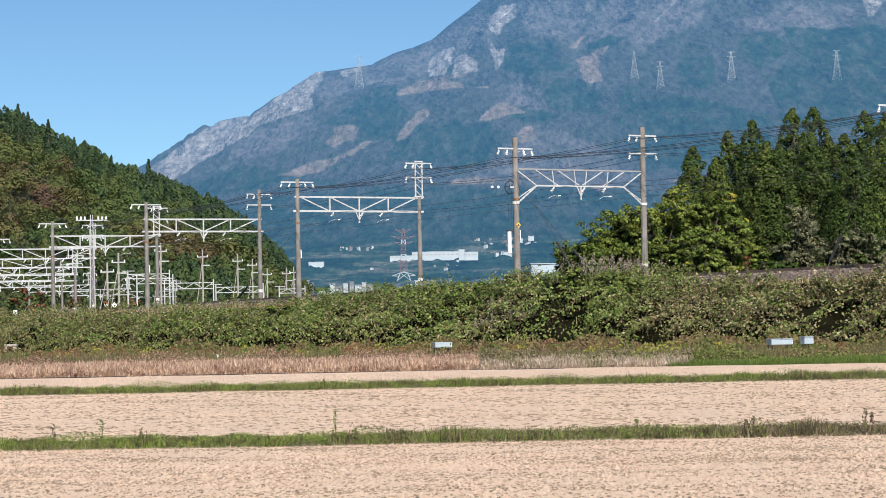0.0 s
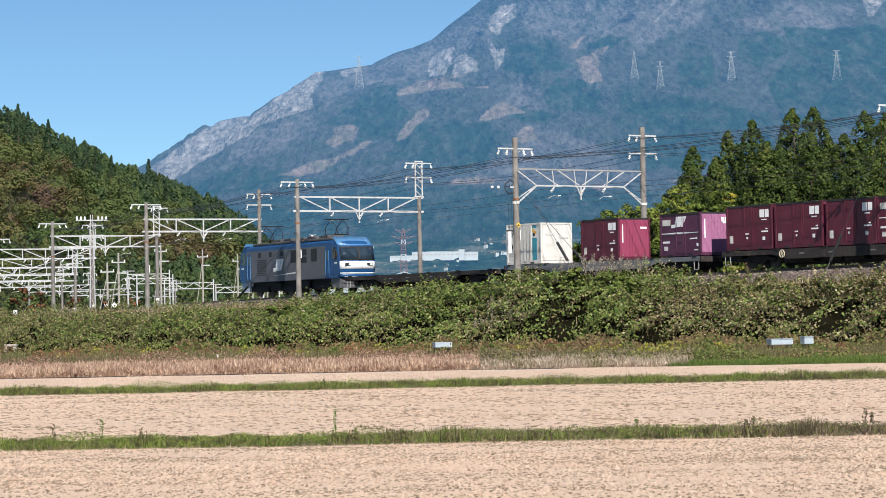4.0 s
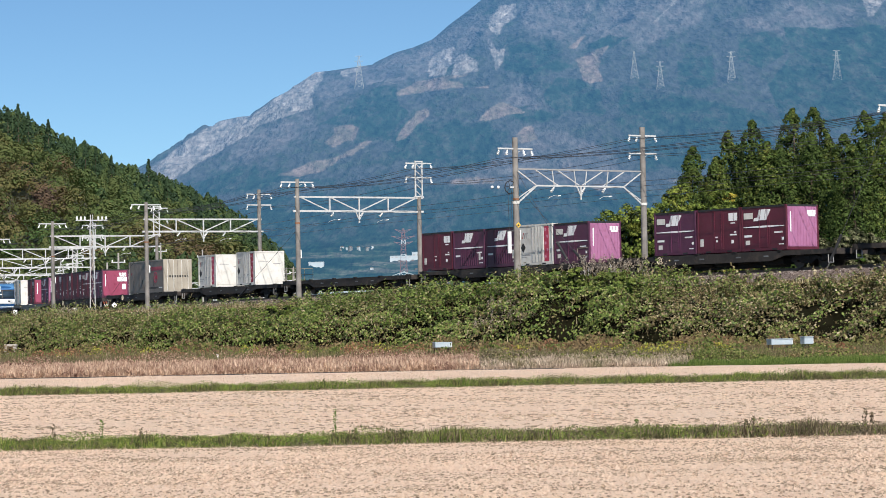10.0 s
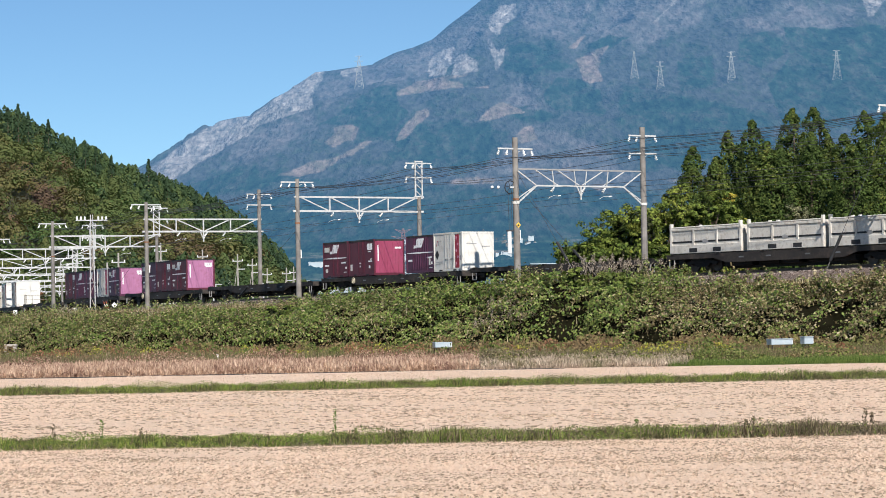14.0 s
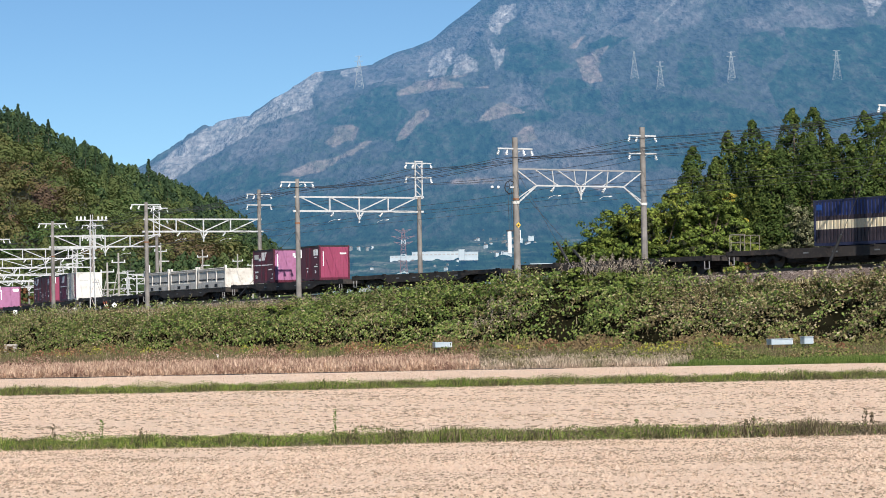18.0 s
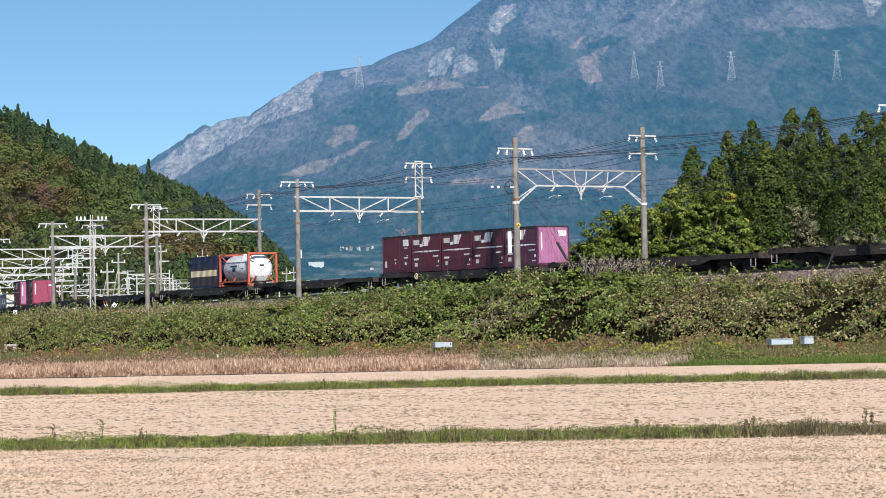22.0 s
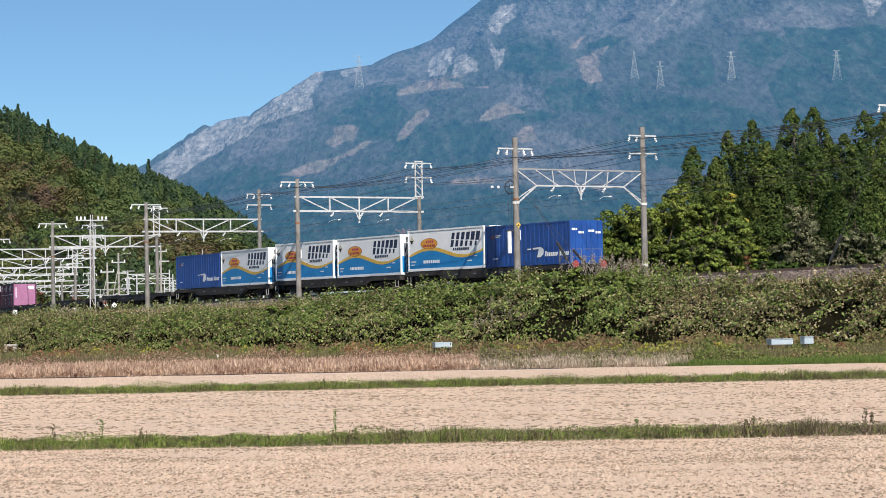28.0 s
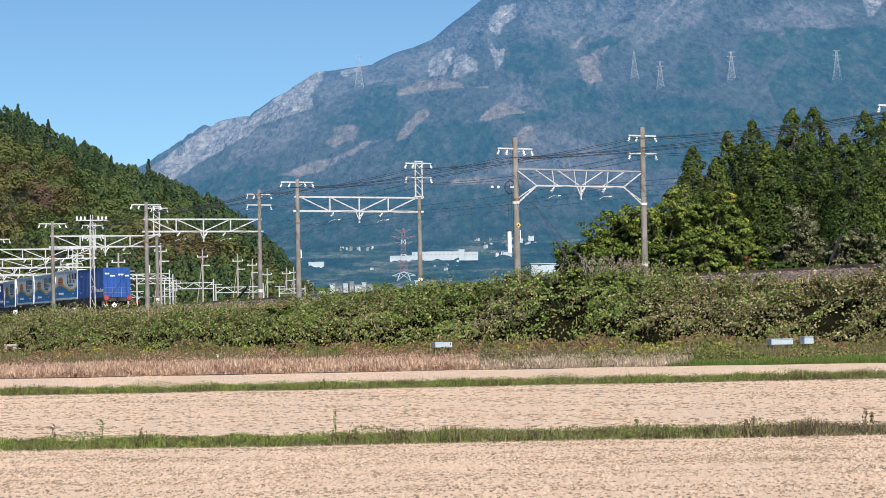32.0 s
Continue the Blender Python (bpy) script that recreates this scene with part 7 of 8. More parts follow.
def cedar(x, y, h, rad, z0, tufts=300, per=20):
    r = root("cedar_tree", Matrix.Translation((x, y, z0)), "tall dark green cedar with drooping sprays", "tree", "trees behind the tracks")
    part("trunk", bar((0, 0, -0.5), (0, 0, h * 0.96), 0.2, 0.03, 8), M_BARK, r)
    # whorls of drooping boughs that end in tufts
    t = np.concatenate([rng.random(tufts) ** 0.95, 0.9 + 0.09 * rng.random(14)])
    t = np.round(t * h / 0.8) * 0.8 / h * 0.15 + t * 0.85
    t = np.clip(t, 0.02, 0.985)
    th = rng.uniform(0, 6.283, len(t))
    front = (np.sin(th) < 0.3) | (rng.random(len(t)) < 0.45)
    t, th = t[front], th[front]
    p = rng.uniform(0, 6.283, 4)
    lump = 0.88 + 0.13 * np.sin(3 * th + 9 * t + p[0]) + 0.1 * np.sin(5 * th - 15 * t + p[1])
    inner = np.where(rng.random(len(t)) < 0.22, rng.uniform(0.3, 0.7, len(t)), 1.0)
    rr = rad * (1 - np.exp(-(1 - t) * h * rng.uniform(0.6, 0.95) / rad)) * 1.05 * inner * lump * rng.uniform(0.72, 1.06, len(t))
    lean = 0.25 * math.sin(p[2])
    cen = np.stack([rr * np.cos(th) + lean * t * 2, rr * np.sin(th), 0.3 + t * h - 0.28 * rr], -1)
    out = np.stack([np.cos(th), np.sin(th), 0.25 + 0 * th], -1)
    ob = foliage(cen, out, 0.16 + 0.37 * np.minimum(1, (1 - t) * h / 5) * rng.uniform(0.6, 1.3, len(t)), per, 0.108, CEDAR, rng.normal(0.42, 0.1), 1.3)
    ob.parent = r
    # dark leaves added round the trunk for the crown's inner shade
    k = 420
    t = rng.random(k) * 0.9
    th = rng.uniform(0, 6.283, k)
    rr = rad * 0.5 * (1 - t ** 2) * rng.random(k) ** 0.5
    me = leaves("shade_core", np.stack([rr * np.cos(th), rr * np.sin(th), 0.2 + t * h - 0.3 * rr], -1), np.stack([np.cos(th), np.sin(th), 0 * th], -1), 0.17, CROWN_SHADE, 0.5)
    tagged(new("shade_core", me), "dark core that draws the cedar's inner shade", kind="stuff").parent = r
    br = []
    for i in range(9):
        a, z = rng.uniform(0, 6.283), rng.uniform(0.15, 0.85) * h
        q = rad * (1 - z / h) * 0.8
        br.append(((0, 0, z), (q * math.cos(a), q * math.sin(a), z - 0.3 * q), 0.05))
    limbs(r, br)


def broadleaf(x, y, h, rad, z0, material, label, n=7200, leaf=0.106, lobes=14, name="broadleaf_tree", tint=0.45):
    r = root(name, Matrix.Translation((x, y, z0)), label, "tree" if name == "broadleaf_tree" else "bush", "trees behind the tracks")
    part("trunk", bar((0, 0, -0.5), (0.1, 0, h * 0.5), 0.18 * min(1, h / 4), 0.1 * min(1, h / 4), 8), M_BARK, r)
    per = 30
    k = max(4, n // (lobes * per))
    C, N, R, K, br = [], [], [], [], []
    for _ in range(lobes):
        a = rng.uniform(0, 6.283)
        q = rad * rng.uniform(0.15, 0.75)
        z = h * rng.uniform(0.22, 0.82)
        c0 = np.array([q * math.cos(a), q * math.sin(a), z])
        lr = rad * rng.uniform(0.32, 0.5) * (1.05 - 0.35 * z / h)
        d = rng.normal(0, 1, (k, 3))
        d /= np.linalg.norm(d, axis=1)[:, None]
        C.append(c0 + d * lr * rng.uniform(0.8, 1.05, k)[:, None] * np.array([1, 1, 0.75]))
        N.append(d + np.array([0, 0, 0.3]))
        R.append(np.minimum(0.4, lr * 0.4) * rng.uniform(0.7, 1.25, k))
        e = rng.normal(0, 1, (30, 3))
        e /= np.linalg.norm(e, axis=1)[:, None]
        K.append(c0 + e * lr * 0.55 * np.array([1, 1, 0.75]))
        br.append(((0.05, 0, h * 0.3), tuple(c0 * 0.9), 0.07 * min(1, h / 4)))
    ob = foliage(np.concatenate(C), np.concatenate(N), np.concatenate(R), per, leaf, material, tint + rng.normal(0, 0.1), 0.6)
    ob.parent = r
    # dark leaves inside each bough draw its inner shade
    K = np.concatenate(K)
    tagged(new("shade_core", leaves("shade_core", K, K - K.mean(0), min(0.17, rad * 0.1), CROWN_SHADE, 0.5)), "dark core that draws the crown's inner shade", kind="stuff").parent = r
    limbs(r, br)


def at_sight(bx, y):
    return bx / 4485 * y


Z0 = 3.2
for bx, y, top in ((441, 205, 264), (478, 200, 286), (516, 207, 236), (551, 212, 216), (585, 203, 256), (626, 208, 196), (671, 210, 193), (712, 202, 242), (756, 205, 200),
                   (800, 202, 205), (850, 205, 200), (604, 199, 262), (655, 198, 250), (730, 197, 262), (775, 196, 270), (560, 197, 285), (495, 196, 300), (900, 205, 205)):
    y += rng.uniform(-3, 18)
    h = (572 - top - bx * 0.0192) / 4485 * y + 1.6 - Z0
    cedar(at_sight(bx, y), y, h, rng.uniform(3.1, 4.2), Z0, 450, 28)
for bx, top in ((458, 300), (497, 282), (534, 262), (568, 262), (606, 246), (648, 238), (690, 246), (735, 250), (780, 244), (520, 320), (590, 300), (665, 296), (715, 300)):
    y = rng.uniform(214, 226)
    cedar(at_sight(bx, y), y, (572 - top - bx * 0.0192) / 4485 * y + 1.6 - Z0, rng.uniform(3.4, 4.6), Z0, 290)
GREENISH = "rounded broadleaf tree with yellow-green leaves"
for bx, y, top, rad in ((235, 194, 425, 1.9), (262, 192, 388, 2.7), (300, 190, 365, 3.0), (345, 192, 350, 3.2), (385, 188, 338, 3.1), (420, 190, 322, 2.8), (465, 188, 318, 2.8),
                        (510, 189, 330, 2.5), (400, 186, 400, 2.3), (450, 185, 395, 2.4), (500, 185, 392, 2.4), (330, 186, 415, 2.2), (280, 187, 430, 1.9), (535, 187, 405, 2.0), (430, 193, 300, 2.2)):
    h = (572 - top - bx * 0.0192) / 4485 * y + 1.6 - Z0
    broadleaf(at_sight(bx, y), y, h, rad, Z0, BROAD, GREENISH, 8600 if bx < 350 else 7200, lobes=20 if bx < 350 else 15, tint=0.25 if bx < 320 else 0.48)
for bx, y, top, rad, lab in ((495, 194, 303, 1.3, "small tree with golden yellow autumn leaves"), (332, 183.5, 424, 0.6, "small golden yellow bush among green trees"), (536, 190, 348, 1.0, "small yellowing tree before the cedars")):
    h = (572 - top - bx * 0.0192) / 4485 * y + 1.6 - Z0
    broadleaf(at_sight(bx, y), y, h, rad, Z0, BROAD, lab, 1400, 0.1, 7, tint=0.85)
for bx, y, top, rad, n in ((645, 183, 340, 2.5, 7000), (700, 182, 392, 1.7, 3600), (612, 182.5, 400, 1.5, 2600)):
    h = (572 - top - bx * 0.0192) / 4485 * y + 1.6 - Z0
    broadleaf(at_sight(bx, y), y, h, rad, Z0, BROWN, "grey-green autumn tree with browning top", n, 0.075, 16, tint=0.3)
for bx, y, top, rad in ((590, 183, 430, 1.6), (745, 184, 380, 2.0), (790, 183, 400, 2.0), (830, 184, 380, 2.2), (720, 182, 440, 1.4), (770, 181, 440, 1.4), (660, 181, 450, 1.2), (610, 181, 452, 1.1)):
    h = (572 - top - bx * 0.0192) / 4485 * y + 1.6 - Z0
    broadleaf(at_sight(bx, y), y, h, rad, Z0, BROAD if bx < 740 else BROWN, "low dull green tree beside the track", 2600, 0.1, 8, tint=0.1)
for bx, y, top, rad in ((540, 176.2, 436, 0.65), (330, 176.5, 448, 0.5)):
    h = (572 - top - bx * 0.0192) / 4485 * y + 1.6 - Z0
    broadleaf(at_sight(bx, y), y, h, rad, Z0, RUSSET, "small russet shrub beside the track", 600, 0.08, 5, "shrub")
for bx, y, top, rad in ((380, 177, 455, 1.0), (415, 178, 452, 1.1), (450, 178, 456, 1.0), (490, 178, 456, 1.0), (520, 178, 455, 0.9)):
    h = (572 - top - bx * 0.0192) / 4485 * y + 1.6 - Z0
    broadleaf(at_sight(bx, y), y, max(h, 0.8), rad, Z0, BROAD, "low yellow-green bush beside the track", 900, 0.1, 6, "bush", tint=0.6)

# undergrowth below the trees
n = 26000
bx = rng.uniform(215, 900, n)
y = rng.uniform(180, 200, n)
c = np.stack([bx / 4485 * y, y, Z0 - 0.2 + 1.1 * rng.random(n) ** 1.5 * (1 + 0.6 * fbm(bx / 20, y, 0.8, 3, 31))], -1)
nn = np.tile(np.array([0.2, -0.6, 0.7]), (n, 1))
tagged(new("undergrowth", tree_layer(leaves("undergrowth", c, nn, 0.12, BROAD, 0.6), np.clip(0.4 + 0.4 * fbm(bx / 20, y, 0.5, 3, 32), 0, 0.9))), "low green undergrowth beside the track", kind="stuff")
# autumn bushes at the foot of the hill, beyond the station
n = 22000
bx = rng.uniform(-900, -255, n)
y = rng.uniform(415, 470, n)
hump = np.clip(0.6 + 0.9 * fbm(bx / 22, y / 22, 0.9, 3, 33), 0.3, 1.3)
c = np.stack([bx / 4485 * y, y, 1.0 + 5.5 * rng.random(n) * hump], -1)
nn = np.tile(np.array([0.2, -0.6, 0.7]), (n, 1))
tagged(new("hill_foot_bushes", tree_layer(leaves("hill_foot_bushes", c, nn, 0.3, FAR_BROAD, 0.6), np.clip(0.55 + 0.5 * fbm(bx / 22, y / 22, 0.5, 3, 34), 0, 1))), "brown and olive bushes at the hill foot", kind="stuff")

# creeper-covered bushes on the bank, and russet shrubs by the station
for q, vv, h, rad in ((9.5, 0.95, 1.9, 1.3), (11.6, 0.9, 1.6, 1.1), (7.4, 0.95, 1.5, 1.1), (18.5, 0.9, 1.6, 1.3), (-10.8, 0.95, 1.6, 0.9), (-12.0, 0.9, 1.9, 0.9), (-6.8, 1.0, 1.5, 0.7), (37.0, 0.8, 1.4, 1.5), (42.0, 0.9, 1.3, 1.4)):
    x, y, z, a = bank_point(q, vv)
    broadleaf(x, y, h, rad, z - 0.5, CREEPER, "bush overgrown with green creeper leaves", 2600, 0.075, 9, "creeper_bush", tint=0.45)
for bx, y, top, rad in ((-745, 300, 492, 2.0), (-715, 305, 500, 1.8), (-660, 330, 505, 1.8), (-560, 400, 508, 2.2)):
    broadleaf(at_sight(bx, y), y, (572 - top - bx * 0.0192) / 4485 * y + 1.6, rad, 0.0, RUSSET, "russet autumn shrub by the station", 900, 0.17, 7, "shrub")

# ================= rough grass below the bank =================
DRYRED = leafy("dry_red_grass", [(0.0, (0.26, 0.165, 0.115)), (0.5, (0.5, 0.34, 0.24)), (1.0, (0.7, 0.53, 0.39))],
               [(0.0, (0.15, 0.08, 0.06)), (0.5, (0.3, 0.18, 0.13)), (1.0, (0.5, 0.35, 0.26))], 1.7, 0.2)
WEEDS = leafy("mixed_weeds", [(0.0, (0.056, 0.044, 0.024)), (0.5, (0.136, 0.104, 0.06)), (1.0, (0.288, 0.224, 0.144))],
              [(0.0, (0.036, 0.064, 0.0144)), (0.5, (0.08, 0.12, 0.0288)), (1.0, (0.192, 0.2, 0.064))], 0.45, 0.25)
GREEN = leafy("fresh_grass", [(0.0, (0.035, 0.07, 0.013)), (0.6, (0.11, 0.17, 0.033)), (1.0, (0.22, 0.27, 0.075))], None, 1, 0.3)


MEADOW = leafy("meadow_weeds", [(0.0, (0.034, 0.051, 0.0119)), (0.5, (0.088, 0.128, 0.026)), (1.0, (0.2, 0.23, 0.065))], [(0.0, (0.085, 0.0595, 0.0298)), (0.5, (0.187, 0.136, 0.068)), (1.0, (0.323, 0.255, 0.136))], 0.4, 0.25)
TANWEED = leafy("tan_weed_heads", [(0.0, (0.0595, 0.0467, 0.0272)), (0.5, (0.145, 0.111, 0.068)), (1.0, (0.315, 0.255, 0.178))], [(0.0, (0.051, 0.068, 0.0153)), (0.5, (0.128, 0.149, 0.034)), (1.0, (0.255, 0.246, 0.068))], 0.35, 0.25)


TANGLE = leafy("pale_tangled_grass", [(0.0, (0.18, 0.14, 0.1)), (0.5, (0.42, 0.33, 0.25)), (1.0, (0.66, 0.54, 0.42))], [(0.0, (0.06, 0.065, 0.025)), (0.5, (0.15, 0.14, 0.06)), (1.0, (0.34, 0.29, 0.17))], 0.7, 0.2)


def weed_cloud(name, label, n, b0, b1, y0, y1, high, size, material, seed):
    bx = rng.uniform(b0, b1, n)
    y = rng.uniform(y0, y1, n)
    zz = high * rng.random(n) ** 1.2 * np.clip(0.55 + 0.9 * fbm(bx / 26, y / 5, 0.8, 3, seed), 0.12, 1.3)
    tagged(new(name, leaves(name, np.stack([bx / 4485 * y, y, zz], -1), np.tile(np.array([0.2, -0.6, 0.6]), (n, 1)), size, material, 0.7)), label, kind="stuff")


weed_cloud("tan_weeds", "grey-tan seeding weeds below the bank", 20000, 10, 440, 90, 112, 0.62, 0.045, TANWEED, 51)
weed_cloud("green_weeds", "low mixed green weeds below the bank", 24000, 300, 880, 94, 114, 0.5, 0.05, MEADOW, 52)
RUSTGRASS = leafy("rusty_grass_heads", [(0.0, (0.09, 0.045, 0.03)), (0.5, (0.21, 0.115, 0.08)), (1.0, (0.38, 0.25, 0.18))], [(0.0, (0.12, 0.08, 0.05)), (0.5, (0.32, 0.22, 0.14)), (1.0, (0.55, 0.42, 0.3))], 0.25, 0.25)
weed_cloud("russet_weeds", "reddish weed heads above the dry grass", 18000, -880, 60, 94, 112, 0.75, 0.04, RUSTGRASS, 53)


def tract(name, label, n, b0, b1, d0, d1, h, width, material, lean=0.22, seed=41, loft=0.0):
    bx = rng.uniform(b0, b1, n)
    y = bund_y(2, bx / 4485 * 86) + 0.15 + d0 + (d1 - d0) * rng.random(n) ** 1.1
    x = bx / 4485 * y
    L = h * rng.uniform(0.5, 1.15, n) * np.clip(0.95 + 0.35 * fbm(x, y, 0.7, 3, seed), 0.4, 1.3)
    tagged(new(name, blades(np.stack([x, y, -0.03 + loft * rng.random(n) * np.clip(0.7 + 0.7 * fbm(x, y, 1.4, 3, seed + 30), 0, 1.4)], -1), L, width, lean, material, name, 0, 0.06, True)), label, kind="stuff")


tract("dry_grass", "reddish dry grass beside the field", 78000, -860, 60, 0, 15, 0.24, 0.017, DRYRED, 0.75, 41, 0.36)
tract("weed_strip", "tangled pale dry grass below the bank", 34000, 20, 430, 0.2, 14, 0.22, 0.015, TANGLE, 0.9, 42, 0.26)
tract("far_weeds", "tall green and yellow weeds below the bank", 24000, 60, 880, 12, 34, 0.5, 0.009, WEEDS, 0.55, 43)
tract("green_verge", "fresh green grass on the field edge", 30000, 395, 880, 0, 4.5, 0.26, 0.008, GREEN, 0.55, 44)
tract("foot_weeds", "brown and green weeds at the bank foot", 36000, -880, 120, 18, 60, 0.55, 0.014, WEEDS, 0.35, 45)
PLANT_RED = leafy("reddened_plants", [(0.0, (0.0765, 0.051, 0.0255)), (0.5, (0.136, 0.0892, 0.0467)), (1.0, (0.23, 0.17, 0.085))], [(0.0, (0.034, 0.051, 0.011)), (0.5, (0.0935, 0.119, 0.0272)), (1.0, (0.196, 0.204, 0.0595))], 0.25, 0.2)
n = 24000
bx = rng.uniform(-880, 880, n)
y = np.interp(bx, [-880, 0, 880], [150, 128, 116]) + rng.uniform(-8, 8, n)
zz = 1.15 * rng.random(n) ** 1.3 * np.clip(0.5 + 0.9 * fbm(bx / 24, y / 6, 0.8, 3, 46), 0.1, 1.2)
tagged(new("foot_plants", leaves("foot_plants", np.stack([bx / 4485 * y, y, zz], -1), np.tile(np.array([0.2, -0.6, 0.6]), (n, 1)), 0.085, PLANT_RED, 0.6)), "reddish and yellow-green weeds at the bank foot", kind="stuff")
YELLOWED = leafy("yellowing_plants", [(0.0, (0.12, 0.13, 0.02)), (0.5, (0.28, 0.28, 0.04)), (1.0, (0.45, 0.4, 0.08))], None, 1, 0.25)
REDDENED = leafy("red_plants", [(0.0, (0.1, 0.045, 0.025)), (0.5, (0.21, 0.1, 0.055)), (1.0, (0.34, 0.19, 0.1))], None, 1, 0.25)


def tuft(name, label, bx, y, wide, high, n, size, material):
    """A low plant of many leaves on stems, standing in the weeds."""
    r = root(name, Matrix.Translation((bx / 4485 * y, y, 0.0)), label, "weed tuft", "plants at the bank foot")
    c = np.stack([rng.normal(0, wide, n), rng.normal(0, 0.3, n), high * rng.random(n) ** 0.8], -1)
    c[:, 2] *= np.exp(-(c[:, 0] / (1.6 * wide)) ** 2)
    ob = new("foliage", leaves("foliage", c, np.tile(np.array([0.2, -0.6, 0.6]), (n, 1)), size, material, 0.7))
    ob.parent = r
    b = np.stack([rng.normal(0, wide * 0.7, 30), rng.normal(0, 0.2, 30), 0 * np.zeros(30)], -1)
    ob = new("stems", blades(b, high * rng.uniform(0.5, 1.1, 30), 0.01, 0.3, WITHER, "stems", 0, 0.1, True))
    ob.parent = r


for k in range(64):
    bx = rng.uniform(-800, 800)
    y = float(np.interp(bx, [-880, 0, 880], [140, 118, 104])) + rng.uniform(-9, 4)
    kind = rng.random() + (0.25 if bx > 250 else 0.0)
    if 520 < bx < 700:
        continue
    if kind < 0.36:
        tuft("reddish_weed", "low reddish-brown weed at the bank foot", bx, y, rng.uniform(0.25, 0.8), rng.uniform(0.45, 1.0), 160, 0.06, REDDENED)
    elif kind < 0.6:
        tuft("yellow_weed", "low yellow-green weed at the bank foot", bx, y, rng.uniform(0.2, 0.6), rng.uniform(0.4, 0.8), 130, 0.055, YELLOWED)
    else:
        tuft("green_weed", "leafy green weed at the bank foot", bx, y, rng.uniform(0.25, 0.8), rng.uniform(0.45, 0.95), 160, 0.06, MEADOW)
g = []
for x0 in np.arange(-30, 4.0, 1.0):
    g.append([(x0, bund_y(2, np.array(x0)) - 0.1, -0.05), (x0 + 1.0, bund_y(2, np.array(x0)) - 0.1, -0.05), (x0 + 1.0, bund_y(2, np.array(x0)) - 0.1, 0.07), (x0, bund_y(2, np.array(x0)) - 0.1, 0.07)])
bm = bmesh.new()
for q in g:
    add_box(bm, q[0][0], q[1][0], q[0][1] - 0.05, q[0][1] + 0.05, -0.1, 0.02)
tagged(obj("field_edging", bm, M_BLACK), "dark plastic edging along the field", kind="structure")

# ---- single tall weeds on the field ridges ----


def tall_weed(bx, y, h, material, label, n=60):
    x = bx / 4485 * y
    r = root("tall_weed", Matrix.Translation((x, y, 0.05)), label, "weed", "weeds on the field ridges")
    part("stem", bar((0, 0, -0.05), (0.02, 0, h), 0.006, 0.003, 5), material, r)
    t = rng.random(n)
    c = np.stack([rng.normal(0, 0.025, n) * (1.3 - t), rng.normal(0, 0.025, n), t * h], -1)
    ob = new("foliage", leaves("foliage", c, np.tile(np.array([0.0, -0.3, 0.8]), (n, 1)), 0.018, material, 0.8))
    ob.parent = r


for bx, h, m in ((-197, 0.42, GREEN), (-609, 0.34, GREEN), (-695, 0.28, WEEDS), (740, 0.3, WEEDS), (752, 0.24, WEEDS), (542, 0.22, WEEDS), (336, 0.2, GREEN), (530, 0.18, WEEDS), (-540, 0.2, WEEDS)):
    tall_weed(bx, float(bund_y(0, np.array(bx / 4485 * 36.0))) + 0.1, h, m, "single upright weed on the field ridge")

# ---- plume grass on the bank ----
PLUME = leafy("plume_grass", [(0.0, (0.17, 0.135, 0.1)), (0.6, (0.33, 0.275, 0.21)), (1.0, (0.56, 0.49, 0.4))], None, 1, 0.3)


def plumes(n, s, v, spread, h=1.0):
    x, y, z, a = bank_point(s, v)
    r = root("plume_grass", Matrix.Translation((x, y, z)), "tuft of pale dry plume grass on the bank", "grass tuft", "plume grass on the bank")
    b = np.stack([rng.normal(0, spread, n), rng.normal(0, 0.4, n), 0 * np.zeros(n)], -1)
    ob = new("stalks", blades(b, h * rng.uniform(0.5, 1.1, n), 0.008, 0.5, WITHER, "stalks", 0, 0.25, True))
    ob.parent = r
    k, per = n, 26
    tall = np.repeat(h * rng.uniform(0.6, 1.15, k), per)
    along = rng.uniform(-0.42, 0.0, k * per)
    nod = np.repeat(rng.normal(0.25, 0.25, k), per)
    fat = 0.05 * np.sqrt(np.clip(-along * 4, 0.05, 1))
    c = np.repeat(b, per, 0) + np.stack([rng.normal(0, 1, k * per) * fat + nod * (along + 0.42), rng.normal(0, 1, k * per) * fat, tall + along], -1)
    ob = new("plume", leaves("plume", c, np.tile(np.array([0, -0.5, 0.3]), (k * per, 1)), 0.034, PLUME, 0.6))
    ob.parent = r


for s, v, n, sp in ((11.5, 1.35, 30, 0.7), (12.8, 1.4, 26, 0.6), (10.4, 1.35, 32, 0.6), (14.0, 1.35, 18, 0.6), (9.0, 1.4, 20, 0.5), (7.3, 1.4, 10, 0.5), (57, 1.2, 40, 0.8), (54, 1.1, 30, 0.5), (72, 1.2, 30, 0.9), (13.4, 0.35, 40, 0.9), (12.4, 0.2, 34, 0.6), (14.6, 0.15, 40, 0.7), (-6, 1.25, 20, 0.6), (3, 1.3, 14, 0.8), (75, 1.3, 24, 0.6)):
    plumes(n, s, v, sp, 1.7 if v > 1.3 else 1.2 if v > 1 else 0.8)

# ---- boxes at the bank foot ----
M_PALEB = surf("pale_blue_metal", (0.36, 0.43, 0.48), (0.48, 0.55, 0.6), 2.0, 0.4, 0.2, dirt=(0.3, 0.3, 0.3))


